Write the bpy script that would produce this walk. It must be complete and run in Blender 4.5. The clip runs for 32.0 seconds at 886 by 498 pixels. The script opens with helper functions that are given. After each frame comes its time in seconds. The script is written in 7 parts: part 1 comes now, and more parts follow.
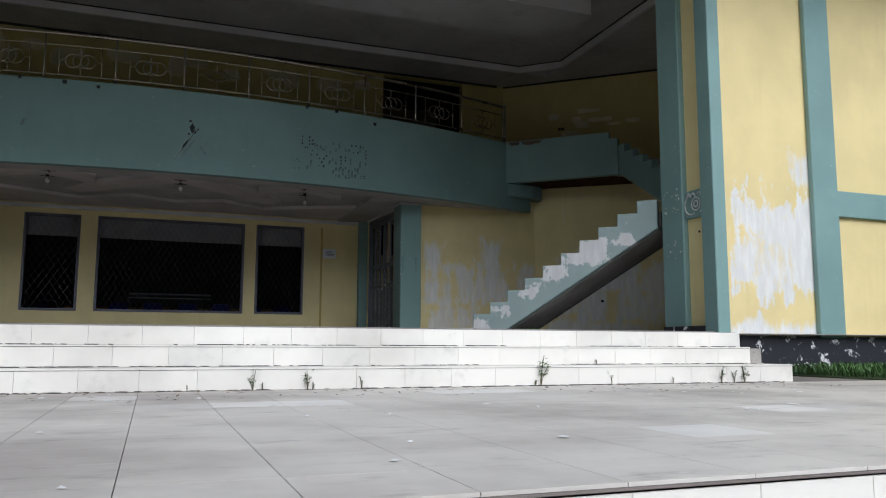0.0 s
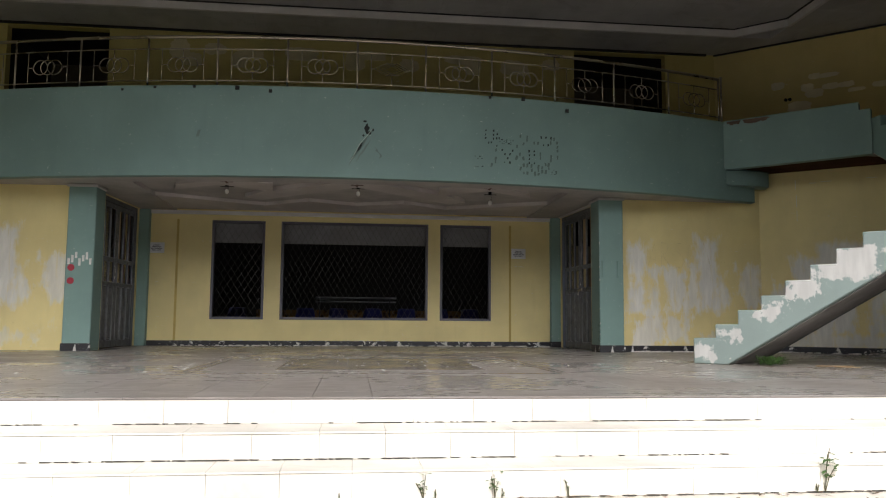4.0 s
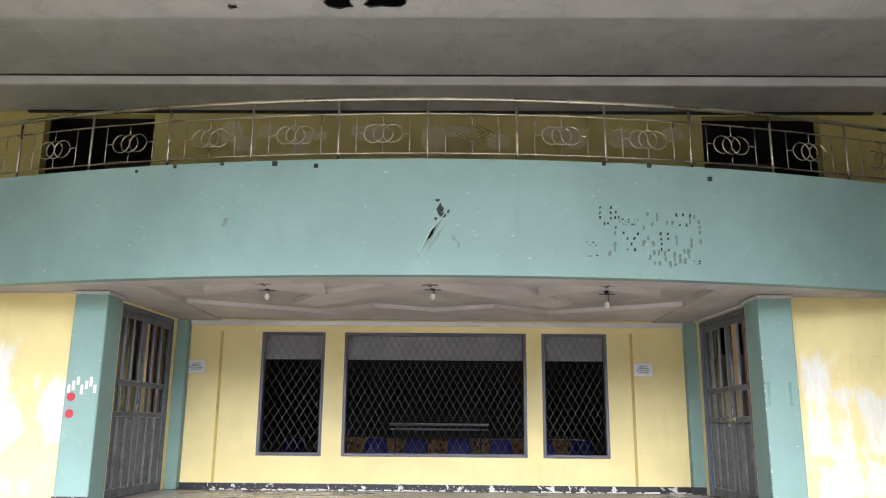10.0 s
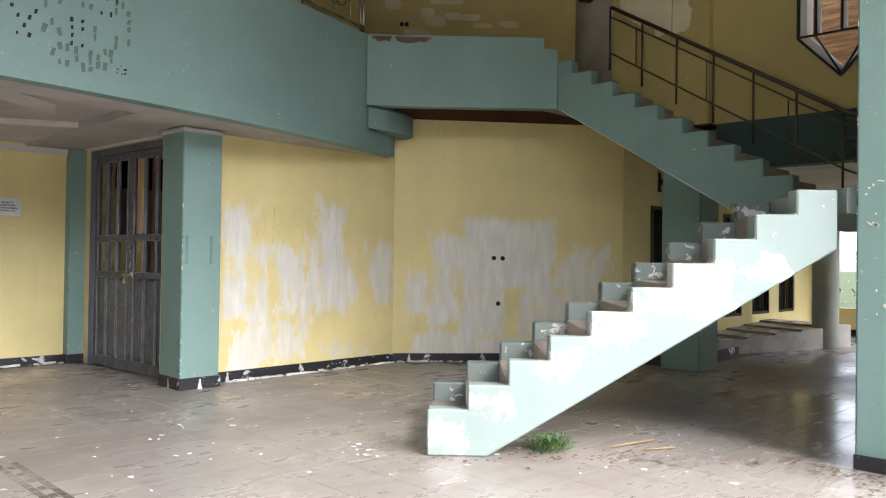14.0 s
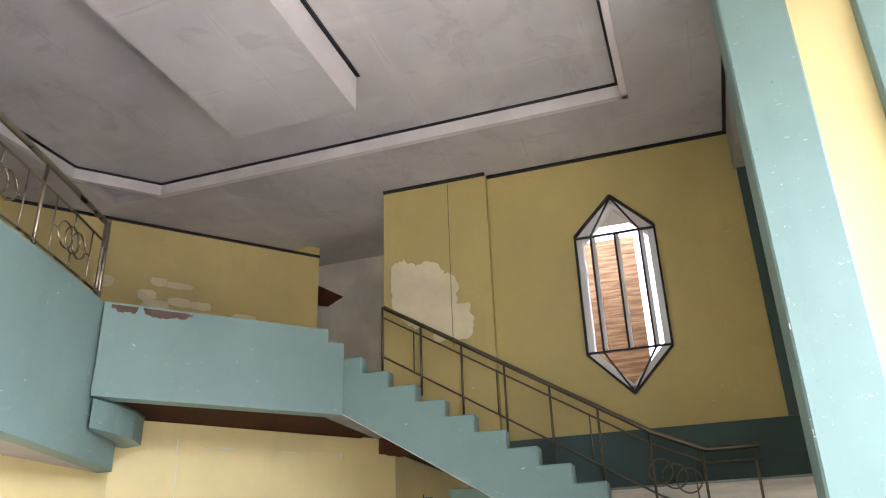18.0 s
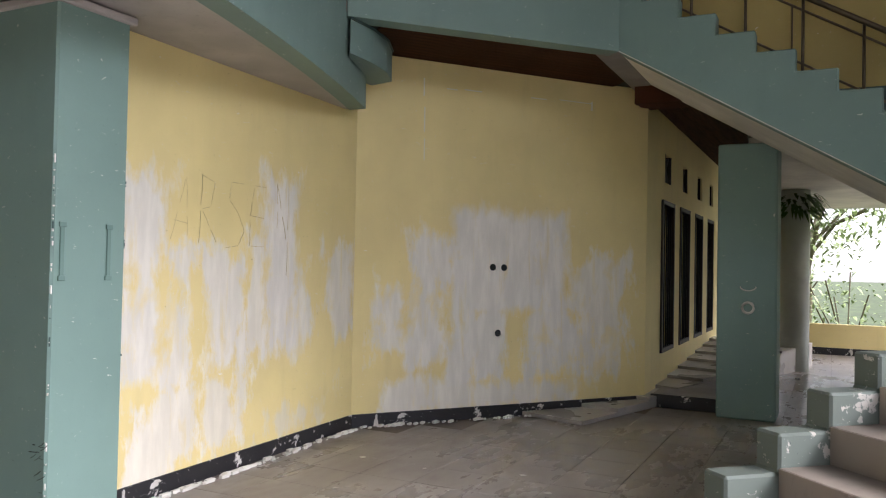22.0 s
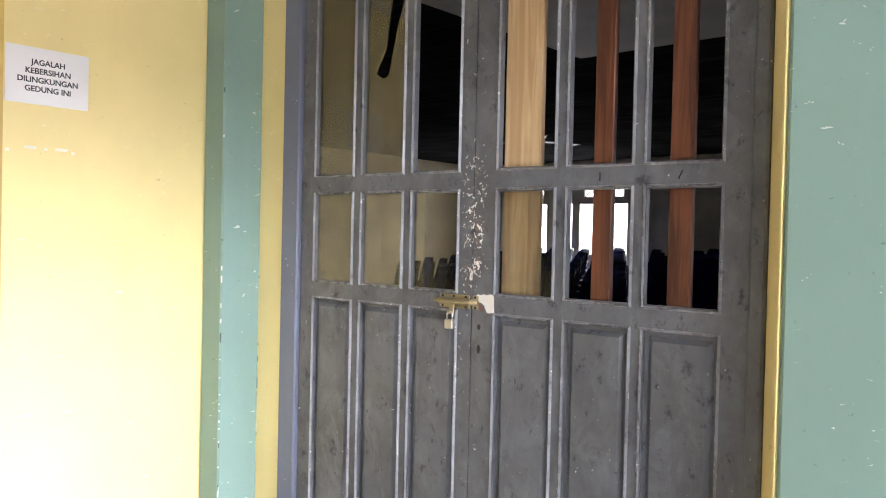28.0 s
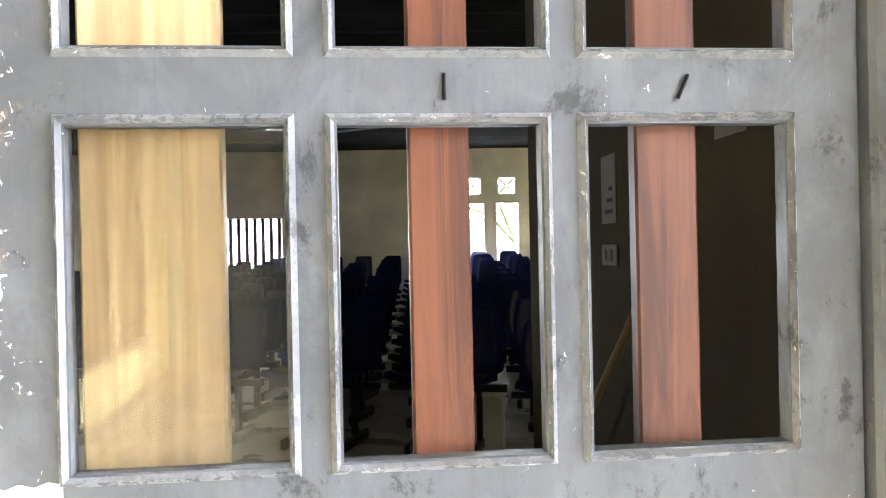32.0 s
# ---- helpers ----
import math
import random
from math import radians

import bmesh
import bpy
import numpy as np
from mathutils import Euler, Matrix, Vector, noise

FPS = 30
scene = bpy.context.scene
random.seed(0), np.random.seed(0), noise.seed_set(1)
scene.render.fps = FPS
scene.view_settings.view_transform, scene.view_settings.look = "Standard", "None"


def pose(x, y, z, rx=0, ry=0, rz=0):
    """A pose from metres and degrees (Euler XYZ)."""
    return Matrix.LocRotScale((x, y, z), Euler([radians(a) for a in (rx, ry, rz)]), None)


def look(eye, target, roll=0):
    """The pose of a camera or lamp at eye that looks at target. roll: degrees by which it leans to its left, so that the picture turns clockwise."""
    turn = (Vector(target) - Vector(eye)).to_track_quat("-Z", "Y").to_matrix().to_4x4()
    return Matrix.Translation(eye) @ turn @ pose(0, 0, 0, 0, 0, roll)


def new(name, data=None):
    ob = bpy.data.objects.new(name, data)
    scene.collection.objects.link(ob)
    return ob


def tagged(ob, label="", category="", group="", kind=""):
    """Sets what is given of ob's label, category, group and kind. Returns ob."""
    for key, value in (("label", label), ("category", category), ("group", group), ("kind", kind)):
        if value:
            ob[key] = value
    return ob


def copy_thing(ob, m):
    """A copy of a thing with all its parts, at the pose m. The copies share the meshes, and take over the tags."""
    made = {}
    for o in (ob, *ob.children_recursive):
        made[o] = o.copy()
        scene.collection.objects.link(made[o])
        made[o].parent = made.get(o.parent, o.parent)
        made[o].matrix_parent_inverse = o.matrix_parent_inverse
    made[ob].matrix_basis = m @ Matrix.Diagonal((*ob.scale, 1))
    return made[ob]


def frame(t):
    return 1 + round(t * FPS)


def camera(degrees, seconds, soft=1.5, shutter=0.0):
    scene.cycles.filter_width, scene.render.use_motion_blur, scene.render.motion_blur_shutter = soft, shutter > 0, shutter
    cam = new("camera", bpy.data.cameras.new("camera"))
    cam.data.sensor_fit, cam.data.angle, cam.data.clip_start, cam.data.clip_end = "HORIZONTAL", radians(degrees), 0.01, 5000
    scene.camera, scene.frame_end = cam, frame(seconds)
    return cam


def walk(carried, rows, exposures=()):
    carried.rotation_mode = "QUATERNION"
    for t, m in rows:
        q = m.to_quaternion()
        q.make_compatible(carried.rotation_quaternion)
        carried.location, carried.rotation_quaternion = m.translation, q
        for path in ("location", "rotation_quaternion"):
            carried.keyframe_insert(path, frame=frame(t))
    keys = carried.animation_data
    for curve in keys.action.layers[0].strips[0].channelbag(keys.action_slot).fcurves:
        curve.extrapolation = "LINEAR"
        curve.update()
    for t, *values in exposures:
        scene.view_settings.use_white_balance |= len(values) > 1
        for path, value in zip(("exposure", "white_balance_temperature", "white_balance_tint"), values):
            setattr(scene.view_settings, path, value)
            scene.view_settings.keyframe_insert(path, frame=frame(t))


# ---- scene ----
cam = camera(59.3, 32.0, 1.1)
PATH = [
    (0, (-0.466, -17.43, -0.168), (0.227, -15.57, 0.08), 0.2),
    (0.5, (-0.482, -17.234, -0.133), (0.15, -15.349, 0.084), 0.6),
    (1, (-0.467, -17.001, -0.021), (0.125, -15.103, 0.197), 0.4),
    (1.5, (-0.322, -16.791, 0.105), (0.157, -14.858, 0.298), -0.8),
    (2, (-0.377, -16.546, 0.164), (-0.022, -14.589, 0.374), -0.3),
    (2.5, (-0.321, -16.331, 0.327), (-0.01, -14.365, 0.523), 0.1),
    (4.5, (-0.066, -15.727, 0.593), (0.15, -13.748, 0.779), 0.4),
    (5, (0.001, -15.584, 0.735), (0.237, -13.612, 0.965), -0.3),
    (5.5, (-0.019, -15.416, 0.766), (0.228, -13.449, 1.029), -0.4),
    (6, (-0.013, -15.158, 0.89), (0.281, -13.201, 1.179), -0.4),
    (6.5, (0.065, -14.961, 0.933), (0.391, -13.009, 1.226), -0.7),
    (7, (0.176, -14.688, 0.939), (0.471, -12.734, 1.248), -0.4),
    (7.5, (0.223, -14.293, 0.957), (0.506, -12.342, 1.294), 0.3),
    (8, (0.303, -13.961, 0.952), (0.528, -12.011, 1.334), 1.2),
    (8.5, (0.321, -13.708, 0.965), (0.381, -11.756, 1.395), 1.6),
    (9, (0.188, -13.43, 0.959), (0.199, -11.48, 1.405), 0.8),
    (9.5, (0.207, -13.133, 0.959), (0.192, -11.184, 1.409), 0.4),
    (10, (0.181, -12.777, 0.992), (0.153, -10.828, 1.437), 0.5),
    (10.5, (0.097, -12.382, 0.991), (0.09, -10.437, 1.454), 0.3),
    (11, (0.128, -12.02, 0.978), (0.15, -10.076, 1.449), -0.2),
    (11.5, (0.189, -11.673, 1.005), (0.262, -9.725, 1.449), 0.0),
    (12, (0.191, -11.285, 1.098), (0.428, -9.341, 1.502), 0.6),
    (12.5, (0.236, -11.038, 1.161), (0.658, -9.1, 1.419), 0.5),
    (13, (0.288, -10.77, 1.246), (0.933, -8.879, 1.338), 0.8),
    (13.5, (0.33, -10.493, 1.285), (1.38, -8.791, 1.287), 0.7),
    (14, (0.381, -10.312, 1.372), (1.792, -8.895, 1.396), 0.8),
    (14.5, (0.515, -10.047, 1.373), (2.162, -8.913, 1.428), 1.3),
    (16.5, (0.755, -8.749, 1.396), (2.509, -7.848, 1.733), -0.4),
    (17, (0.856, -8.496, 1.427), (2.637, -7.701, 1.872), -1.0),
    (17.5, (0.966, -8.216, 1.5), (2.752, -7.55, 2.108), -1.0),
    (18, (0.991, -7.954, 1.538), (2.73, -7.395, 2.351), -2.0),
    (18.5, (0.998, -7.656, 1.579), (2.542, -7.222, 2.774), -3.3),
    (19, (1.106, -7.493, 1.612), (2.423, -7.124, 3.071), -2.7),
    (19.5, (1.176, -7.278, 1.629), (2.59, -6.819, 2.967), -2.6),
    (20, (1.253, -7.06, 1.631), (2.858, -6.46, 2.663), -2.3),
    (20.5, (1.413, -6.906, 1.52), (3.139, -6.157, 2.2), -1.3),
    (21, (1.532, -6.691, 1.467), (3.308, -5.858, 1.858), 0.3),
    (21.5, (1.555, -6.418, 1.425), (3.36, -5.568, 1.574), 0.9),
    (22, (1.583, -6.208, 1.39), (3.371, -5.312, 1.433), 1.1),
    (22.5, (1.672, -6.033, 1.377), (3.357, -4.956, 1.411), 1.5),
    (23, (1.678, -5.814, 1.386), (3.135, -4.445, 1.426), 1.8),
    (23.5, (1.63, -5.54, 1.406), (2.909, -4.003, 1.434), 1.7),
    (24, (1.729, -5.284, 1.398), (2.901, -3.665, 1.448), 1.0),
    (24.5, (1.803, -5.04, 1.401), (2.95, -3.402, 1.445), 1.5),
    (25, (1.806, -4.754, 1.417), (2.947, -3.112, 1.461), 1.4),
    (25.5, (1.79, -4.5, 1.4), (2.941, -2.865, 1.445), 1.4),
    (27.5, (2.007, -3.357, 1.374), (3.385, -1.907, 1.367), 1.1),
    (28, (2.06, -3.073, 1.362), (3.555, -1.745, 1.327), 1.3),
    (28.5, (2.113, -2.815, 1.36), (3.75, -1.668, 1.321), 1.4),
    (29, (2.29, -2.591, 1.38), (4.022, -1.594, 1.319), 1.3),
    (29.5, (2.405, -2.357, 1.403), (4.232, -1.548, 1.319), 0.6),
    (30, (2.512, -2.105, 1.406), (4.422, -1.517, 1.327), -0.2),
    (30.5, (2.71, -1.975, 1.36), (4.669, -1.574, 1.336), -0.0),
    (31, (2.944, -1.899, 1.38), (4.926, -1.633, 1.372), 0.0),
    (31.5, (3.179, -1.794, 1.386), (5.178, -1.719, 1.369), -1.1),
    (32, (3.397, -1.776, 1.389), (5.395, -1.853, 1.383), -1.2),
]
EXPOSURES = [(0, 0.0, 5600, 12), (1.0, 0.1, 5700, 12), (2.0, 0.2, 5800, 13), (4.5, 1.0, 6500, 13), (6.0, 1.9, 6700, 13), (7.0, 2.05, 6600, 13), (8.0, 2.25, 6300, 13), (9.0, 2.5, 6000, 14), (10.0, 2.65, 6000, 14), (12.0, 2.8, 6200, 16), (13.0, 2.5, 6300, 16), (14.0, 2.2, 6200, 15), (17.0, 3.05, 6100, 22), (18.0, 3.47, 5950, 22),
             (19.0, 3.97, 5700, 14), (20.0, 4.25, 5600, 10), (20.5, 3.8, 5900, 13), (21.0, 3.1, 6000, 18), (22.0, 2.05, 6200, 20), (23.5, 3.2, 6000, 16), (25.0, 3.35, 6000, 17), (28.0, 3.9, 6200, 17), (29.0, 4.05, 6000, 14), (30.0, 4.45, 6000, 13), (31.0, 5.4, 6100, 13), (32.0, 5.55, 6000, 12)]
walk(cam, [(t, look(eye, goal, roll)) for t, eye, goal, roll in PATH], EXPOSURES)

# ---- world and sun: overcast daylight ----
world = bpy.data.worlds.new("overcast_sky")
scene.world = world
world.use_nodes = True
wt = world.node_tree
sky = wt.nodes.new("ShaderNodeTexSky")
sky.sky_type = "NISHITA"
sky.sun_disc = False
sky.sun_elevation, sky.sun_rotation = radians(40), radians(178)
sky.air_density, sky.dust_density, sky.ozone_density = 1.0, 1.5, 1.0
pale = wt.nodes.new("ShaderNodeHueSaturation")
pale.inputs["Saturation"].default_value = 0.25
wt.links.new(sky.outputs[0], pale.inputs["Color"])
wt.links.new(pale.outputs[0], wt.nodes["Background"].inputs[0])
wt.nodes["Background"].inputs[1].default_value = 0.15
sun = new("sun", bpy.data.lights.new("sun", "SUN"))
sun.data.energy, sun.data.angle, sun.data.color = 2.0, radians(40), (1.0, 0.97, 0.92)
sun.matrix_world = look((0, 0, 0), (-0.027, 0.766, -0.643))


# daylight that falls in at the far hall windows
for name, y, wide, power in (("hall_window_daylight", 5.2, 2.4, 15.0), ("hall_corner_daylight", -3.0, 0.95, 7.5), ("hall_bars_daylight", 0.8, 1.0, 6.3)):
    lamp_data = bpy.data.lights.new(name, "AREA")
    lamp_data.shape, lamp_data.size, lamp_data.size_y, lamp_data.energy = "RECTANGLE", wide, 1.0, power
    lamp = new(name, lamp_data)
    lamp.matrix_world = look((15.83, y, 1.55), (9.0, y, 1.2))


# ---- node helpers ----
class Nodes:
    def __init__(self, name):
        self.mat = bpy.data.materials.new(name)
        self.mat.use_nodes = True
        self.t = self.mat.node_tree
        self.b = self.t.nodes["Principled BSDF"]
        self.co = self.t.nodes.new("ShaderNodeTexCoord").outputs["Object"]

    def put(self, socket, v):
        if isinstance(v, bpy.types.NodeSocket):
            self.t.links.new(v, socket)
        elif isinstance(v, (tuple, list)) and len(v) == 3 and socket.type == "RGBA":
            socket.default_value = (*v, 1)
        else:
            socket.default_value = v

    def math(self, op, a, b=0.0, clamp=False):
        n = self.t.nodes.new("ShaderNodeMath")
        n.operation, n.use_clamp = op, clamp
        self.put(n.inputs[0], a)
        self.put(n.inputs[1], b)
        return n.outputs[0]

    def scaled(self, s, vec=None):
        n = self.t.nodes.new("ShaderNodeMapping")
        n.inputs["Scale"].default_value = s
        self.put(n.inputs["Vector"], vec or self.co)
        return n.outputs[0]

    def noise(self, scale, detail=4.0, rough=0.55, vec=None, dist=0.0):
        n = self.t.nodes.new("ShaderNodeTexNoise")
        n.inputs["Scale"].default_value, n.inputs["Detail"].default_value = scale, detail
        n.inputs["Roughness"].default_value, n.inputs["Distortion"].default_value = rough, dist
        self.put(n.inputs["Vector"], vec or self.co)
        return n.outputs["Fac"]

    def voronoi(self, scale, vec=None, feature="F1", out="Distance"):
        n = self.t.nodes.new("ShaderNodeTexVoronoi")
        n.feature = feature
        n.inputs["Scale"].default_value = scale
        self.put(n.inputs["Vector"], vec or self.co)
        return n.outputs[out]

    def band(self, v, a, b, lo=0.0, hi=1.0):
        n = self.t.nodes.new("ShaderNodeMapRange")
        n.interpolation_type = "SMOOTHSTEP"
        for k, q in ((0, v), (1, a), (2, b), (3, lo), (4, hi)):
            self.put(n.inputs[k], q)
        return n.outputs[0]

    def mix(self, f, a, b):
        n = self.t.nodes.new("ShaderNodeMix")
        n.data_type = "RGBA"
        self.put(n.inputs[0], f)
        self.put(n.inputs[6], a)
        self.put(n.inputs[7], b)
        return n.outputs[2]

    def split(self, vec=None):
        n = self.t.nodes.new("ShaderNodeSeparateXYZ")
        self.put(n.inputs[0], vec or self.co)
        return n.outputs

    def bump(self, h, strength=0.3, dist=0.01):
        n = self.t.nodes.new("ShaderNodeBump")
        n.inputs["Strength"].default_value, n.inputs["Distance"].default_value = strength, dist
        self.put(n.inputs["Height"], h)
        self.put(self.b.inputs["Normal"], n.outputs[0])

    def rand(self):
        return self.t.nodes.new("ShaderNodeObjectInfo").outputs["Random"]

    def island(self):
        return self.t.nodes.new("ShaderNodeNewGeometry").outputs["Random Per Island"]

    def done(self, color, rough=0.6, metal=0.0, spec=0.5):
        self.put(self.b.inputs["Base Color"], color)
        self.put(self.b.inputs["Roughness"], rough)
        self.put(self.b.inputs["Metallic"], metal)
        self.put(self.b.inputs["Specular IOR Level"], spec)
        return self.mat


def dim(c, k):
    return tuple(v * k for v in c)


def plain(name, color, rough=0.6, metal=0.0, grain=30.0, vary=0.18, bump=0.12, spec=0.5):
    """A painted or cast surface with broad blotches and fine grain."""
    n = Nodes(name)
    broad, fine = n.noise(1.7, 3), n.noise(grain, 5)
    c = n.mix(n.band(broad, 0.3, 0.75), dim(color, 1 - vary), dim(color, 1 + vary * 0.5))
    c = n.mix(n.band(fine, 0.55, 0.8, 0.0, 0.5), c, dim(color, 1 - vary * 1.6))
    n.bump(fine, bump, 0.004)
    return n.done(c, n.band(broad, 0.2, 0.8, rough - 0.08, min(1.0, rough + 0.1)), metal, spec)


def wall_paint(name, color, bare, patches=(), chips=0.68, rough=0.62, streak=0.5, run=(2.1, 2.1, 0.8), solid=False, edge=0.075):
    """Wall paint: faded blotches, drips, small chips, and areas where the paint has come away. patches: x0, x1, z0, z1, ragged, density on the wall."""
    n = Nodes(name)
    broad, fine = n.noise(0.9, 4), n.noise(38, 5)
    drip = n.noise(1.0, 5, 0.6, n.scaled((5.0, 5.0, 0.55)))
    c = n.mix(n.band(broad, 0.3, 0.75), dim(color, 0.9), dim(color, 1.06))
    c = n.mix(n.band(drip, 0.52, 0.8, 0.0, streak * 0.6), c, dim(color, 0.78))
    c = n.mix(n.band(fine, 0.6, 0.85, 0.0, 0.25), c, dim(color, 0.7))
    spots = n.noise(7.0, 6, 0.65, None, 0.4)
    mask = n.band(spots, chips + 0.03, chips + 0.06)
    c = n.mix(n.band(n.noise(26.0, 4, 0.7, n.scaled((1.0, 1.0, 1.7)), 0.6), 0.675, 0.72, 0.0, 0.7), c, dim(color, 0.45))
    c = n.mix(n.band(n.noise(31.0, 3, 0.6, n.scaled((0.7, 0.7, 1.6)), 1.1), 0.69, 0.725, 0.0, 0.8), c, bare)
    x, y, z = n.split()
    wob = n.math("SUBTRACT", n.noise(1.6, 6, 0.7, n.scaled(run)), 0.5)
    wob2 = n.math("SUBTRACT", n.noise(6.0, 5, 0.7, n.scaled((1.0, 1.0, 0.6))), 0.5)
    thin = n.band(n.noise(1.3, 6, 0.68, n.scaled((7.0, 7.0, 0.9)), 0.5), 0.30, 0.46, 0.5, 1.0) if patches else 1.0
    gone = n.band(n.noise(1.9, 6, 0.62, n.scaled((1.5, 1.5, 0.8)), 0.3), 0.33, 0.45, 0.4, 1.0) if patches else 1.0
    thin = n.math("MULTIPLY", thin, gone) if patches else 1.0
    if solid:
        thin = n.band(n.noise(3.0, 5, 0.65), 0.25, 0.5, 0.75, 1.0)
    for x0, x1, z0, z1, ragged, full in patches:
        dx = n.math("SUBTRACT", (x1 - x0) / 2, n.math("ABSOLUTE", n.math("SUBTRACT", x, (x0 + x1) / 2)))
        dz = n.math("SUBTRACT", (z1 - z0) / 2, n.math("ABSOLUTE", n.math("SUBTRACT", z, (z0 + z1) / 2)))
        d = n.math("MINIMUM", dx, dz)
        d = n.math("ADD", d, n.math("MULTIPLY", wob, ragged * 2.2))
        d = n.math("ADD", d, n.math("MULTIPLY", wob2, ragged * 0.8))
        mask = n.math("MAXIMUM", mask, n.math("MULTIPLY", n.band(d, -edge, edge), n.math("MULTIPLY", thin, full)))
    worn = n.mix(n.band(n.noise(2.5, 5, 0.6, n.scaled((4.0, 4.0, 0.8))), 0.35, 0.7), dim(bare, 0.86), bare)
    c = n.mix(mask, c, worn)
    n.bump(n.math("SUBTRACT", n.math("MULTIPLY", fine, 0.3), mask), 0.25, 0.004)
    return n.done(c, rough)


YELLOW, TEAL = (0.85, 0.715, 0.335), (0.192, 0.296, 0.27)
BARE = (0.88, 0.85, 0.77)
M = {}
M["yellow"] = wall_paint("yellow_wall_paint", YELLOW, BARE)
M["yellow_a"] = wall_paint("yellow_paint_peeling", YELLOW, BARE, [(0.2, 0.52, 0.68, 1.84, 0.37, 0.95), (0.5, 0.78, 0.62, 1.48, 0.51, 0.9), (0.85, 1.28, 0.72, 1.42, 0.51, 0.9), (1.28, 1.5, 0.8, 1.5, 0.51, 0.85), (1.46, 1.86, 0.7, 2.02, 0.34, 0.97), (1.8, 2.0, 0.7, 1.4, 0.42, 0.9), (2.26, 2.66, 0.85, 1.5, 0.51, 0.85), (0.25, 0.8, 0.14, 0.58, 0.59, 0.85), (0.88, 1.3, 0.16, 0.6, 0.59, 0.8), (1.5, 2.3, 0.14, 0.34, 0.51, 0.6)])
M["yellow_b"] = wall_paint("yellow_paint_washed", YELLOW, BARE, [(0.93, 2.15, 0.95, 1.9, 0.21, 0.97), (0.22, 0.5, 0.6, 1.28, 0.4, 0.9), (0.48, 0.9, 0.55, 1.72, 0.4, 0.95), (0.9, 1.5, 0.3, 1.0, 0.4, 0.95), (1.66, 2.4, 0.3, 1.0, 0.4, 0.93), (2.15, 2.45, 0.5, 1.4, 0.48, 0.85), (2.52, 2.9, 0.4, 1.5, 0.48, 0.85), (0.3, 2.35, 0.06, 0.36, 0.32, 0.9)])
# gallery, stair and pier walls take darker yellows than YELLOW
M["yellow_up"] = wall_paint("yellow_paint_darker", (0.57, 0.48, 0.18), BARE, chips=0.7)
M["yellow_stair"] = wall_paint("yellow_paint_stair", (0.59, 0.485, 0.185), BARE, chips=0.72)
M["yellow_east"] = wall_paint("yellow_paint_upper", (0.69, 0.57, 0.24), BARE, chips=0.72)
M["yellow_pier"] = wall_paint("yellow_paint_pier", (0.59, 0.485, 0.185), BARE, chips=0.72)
M["yellow_front"] = wall_paint("yellow_paint_weathered", (0.82, 0.66, 0.30), (0.82, 0.80, 0.74), [(0.15, 1.55, 0.55, 1.7, 0.9, 0.95), (0.0, 1.6, -0.05, 0.12, 0.3, 1.0), (1.2, 1.7, 2.0, 2.35, 0.4, 0.9)])
M["teal"] = wall_paint("teal_wall_paint", TEAL, (0.62, 0.68, 0.62), chips=0.69, streak=0.55)
M["teal_pillar"] = wall_paint("teal_pillar_paint", (0.215, 0.338, 0.302), (0.72, 0.75, 0.7), chips=0.69, streak=0.4)
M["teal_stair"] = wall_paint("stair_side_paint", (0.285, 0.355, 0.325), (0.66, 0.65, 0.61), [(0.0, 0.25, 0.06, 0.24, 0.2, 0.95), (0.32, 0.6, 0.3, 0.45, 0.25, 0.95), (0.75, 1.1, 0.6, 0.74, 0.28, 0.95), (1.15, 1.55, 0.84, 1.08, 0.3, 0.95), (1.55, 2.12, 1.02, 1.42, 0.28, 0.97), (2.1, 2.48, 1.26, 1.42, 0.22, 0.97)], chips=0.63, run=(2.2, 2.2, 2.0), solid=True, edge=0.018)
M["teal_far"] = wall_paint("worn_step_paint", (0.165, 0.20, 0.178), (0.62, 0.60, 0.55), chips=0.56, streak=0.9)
M["stair_riser"] = plain("beige_riser_tile", (0.40, 0.335, 0.285), 0.45, vary=0.15)
M["stair_tread"] = plain("grey_stair_screed", (0.33, 0.285, 0.245), 0.8, vary=0.3)


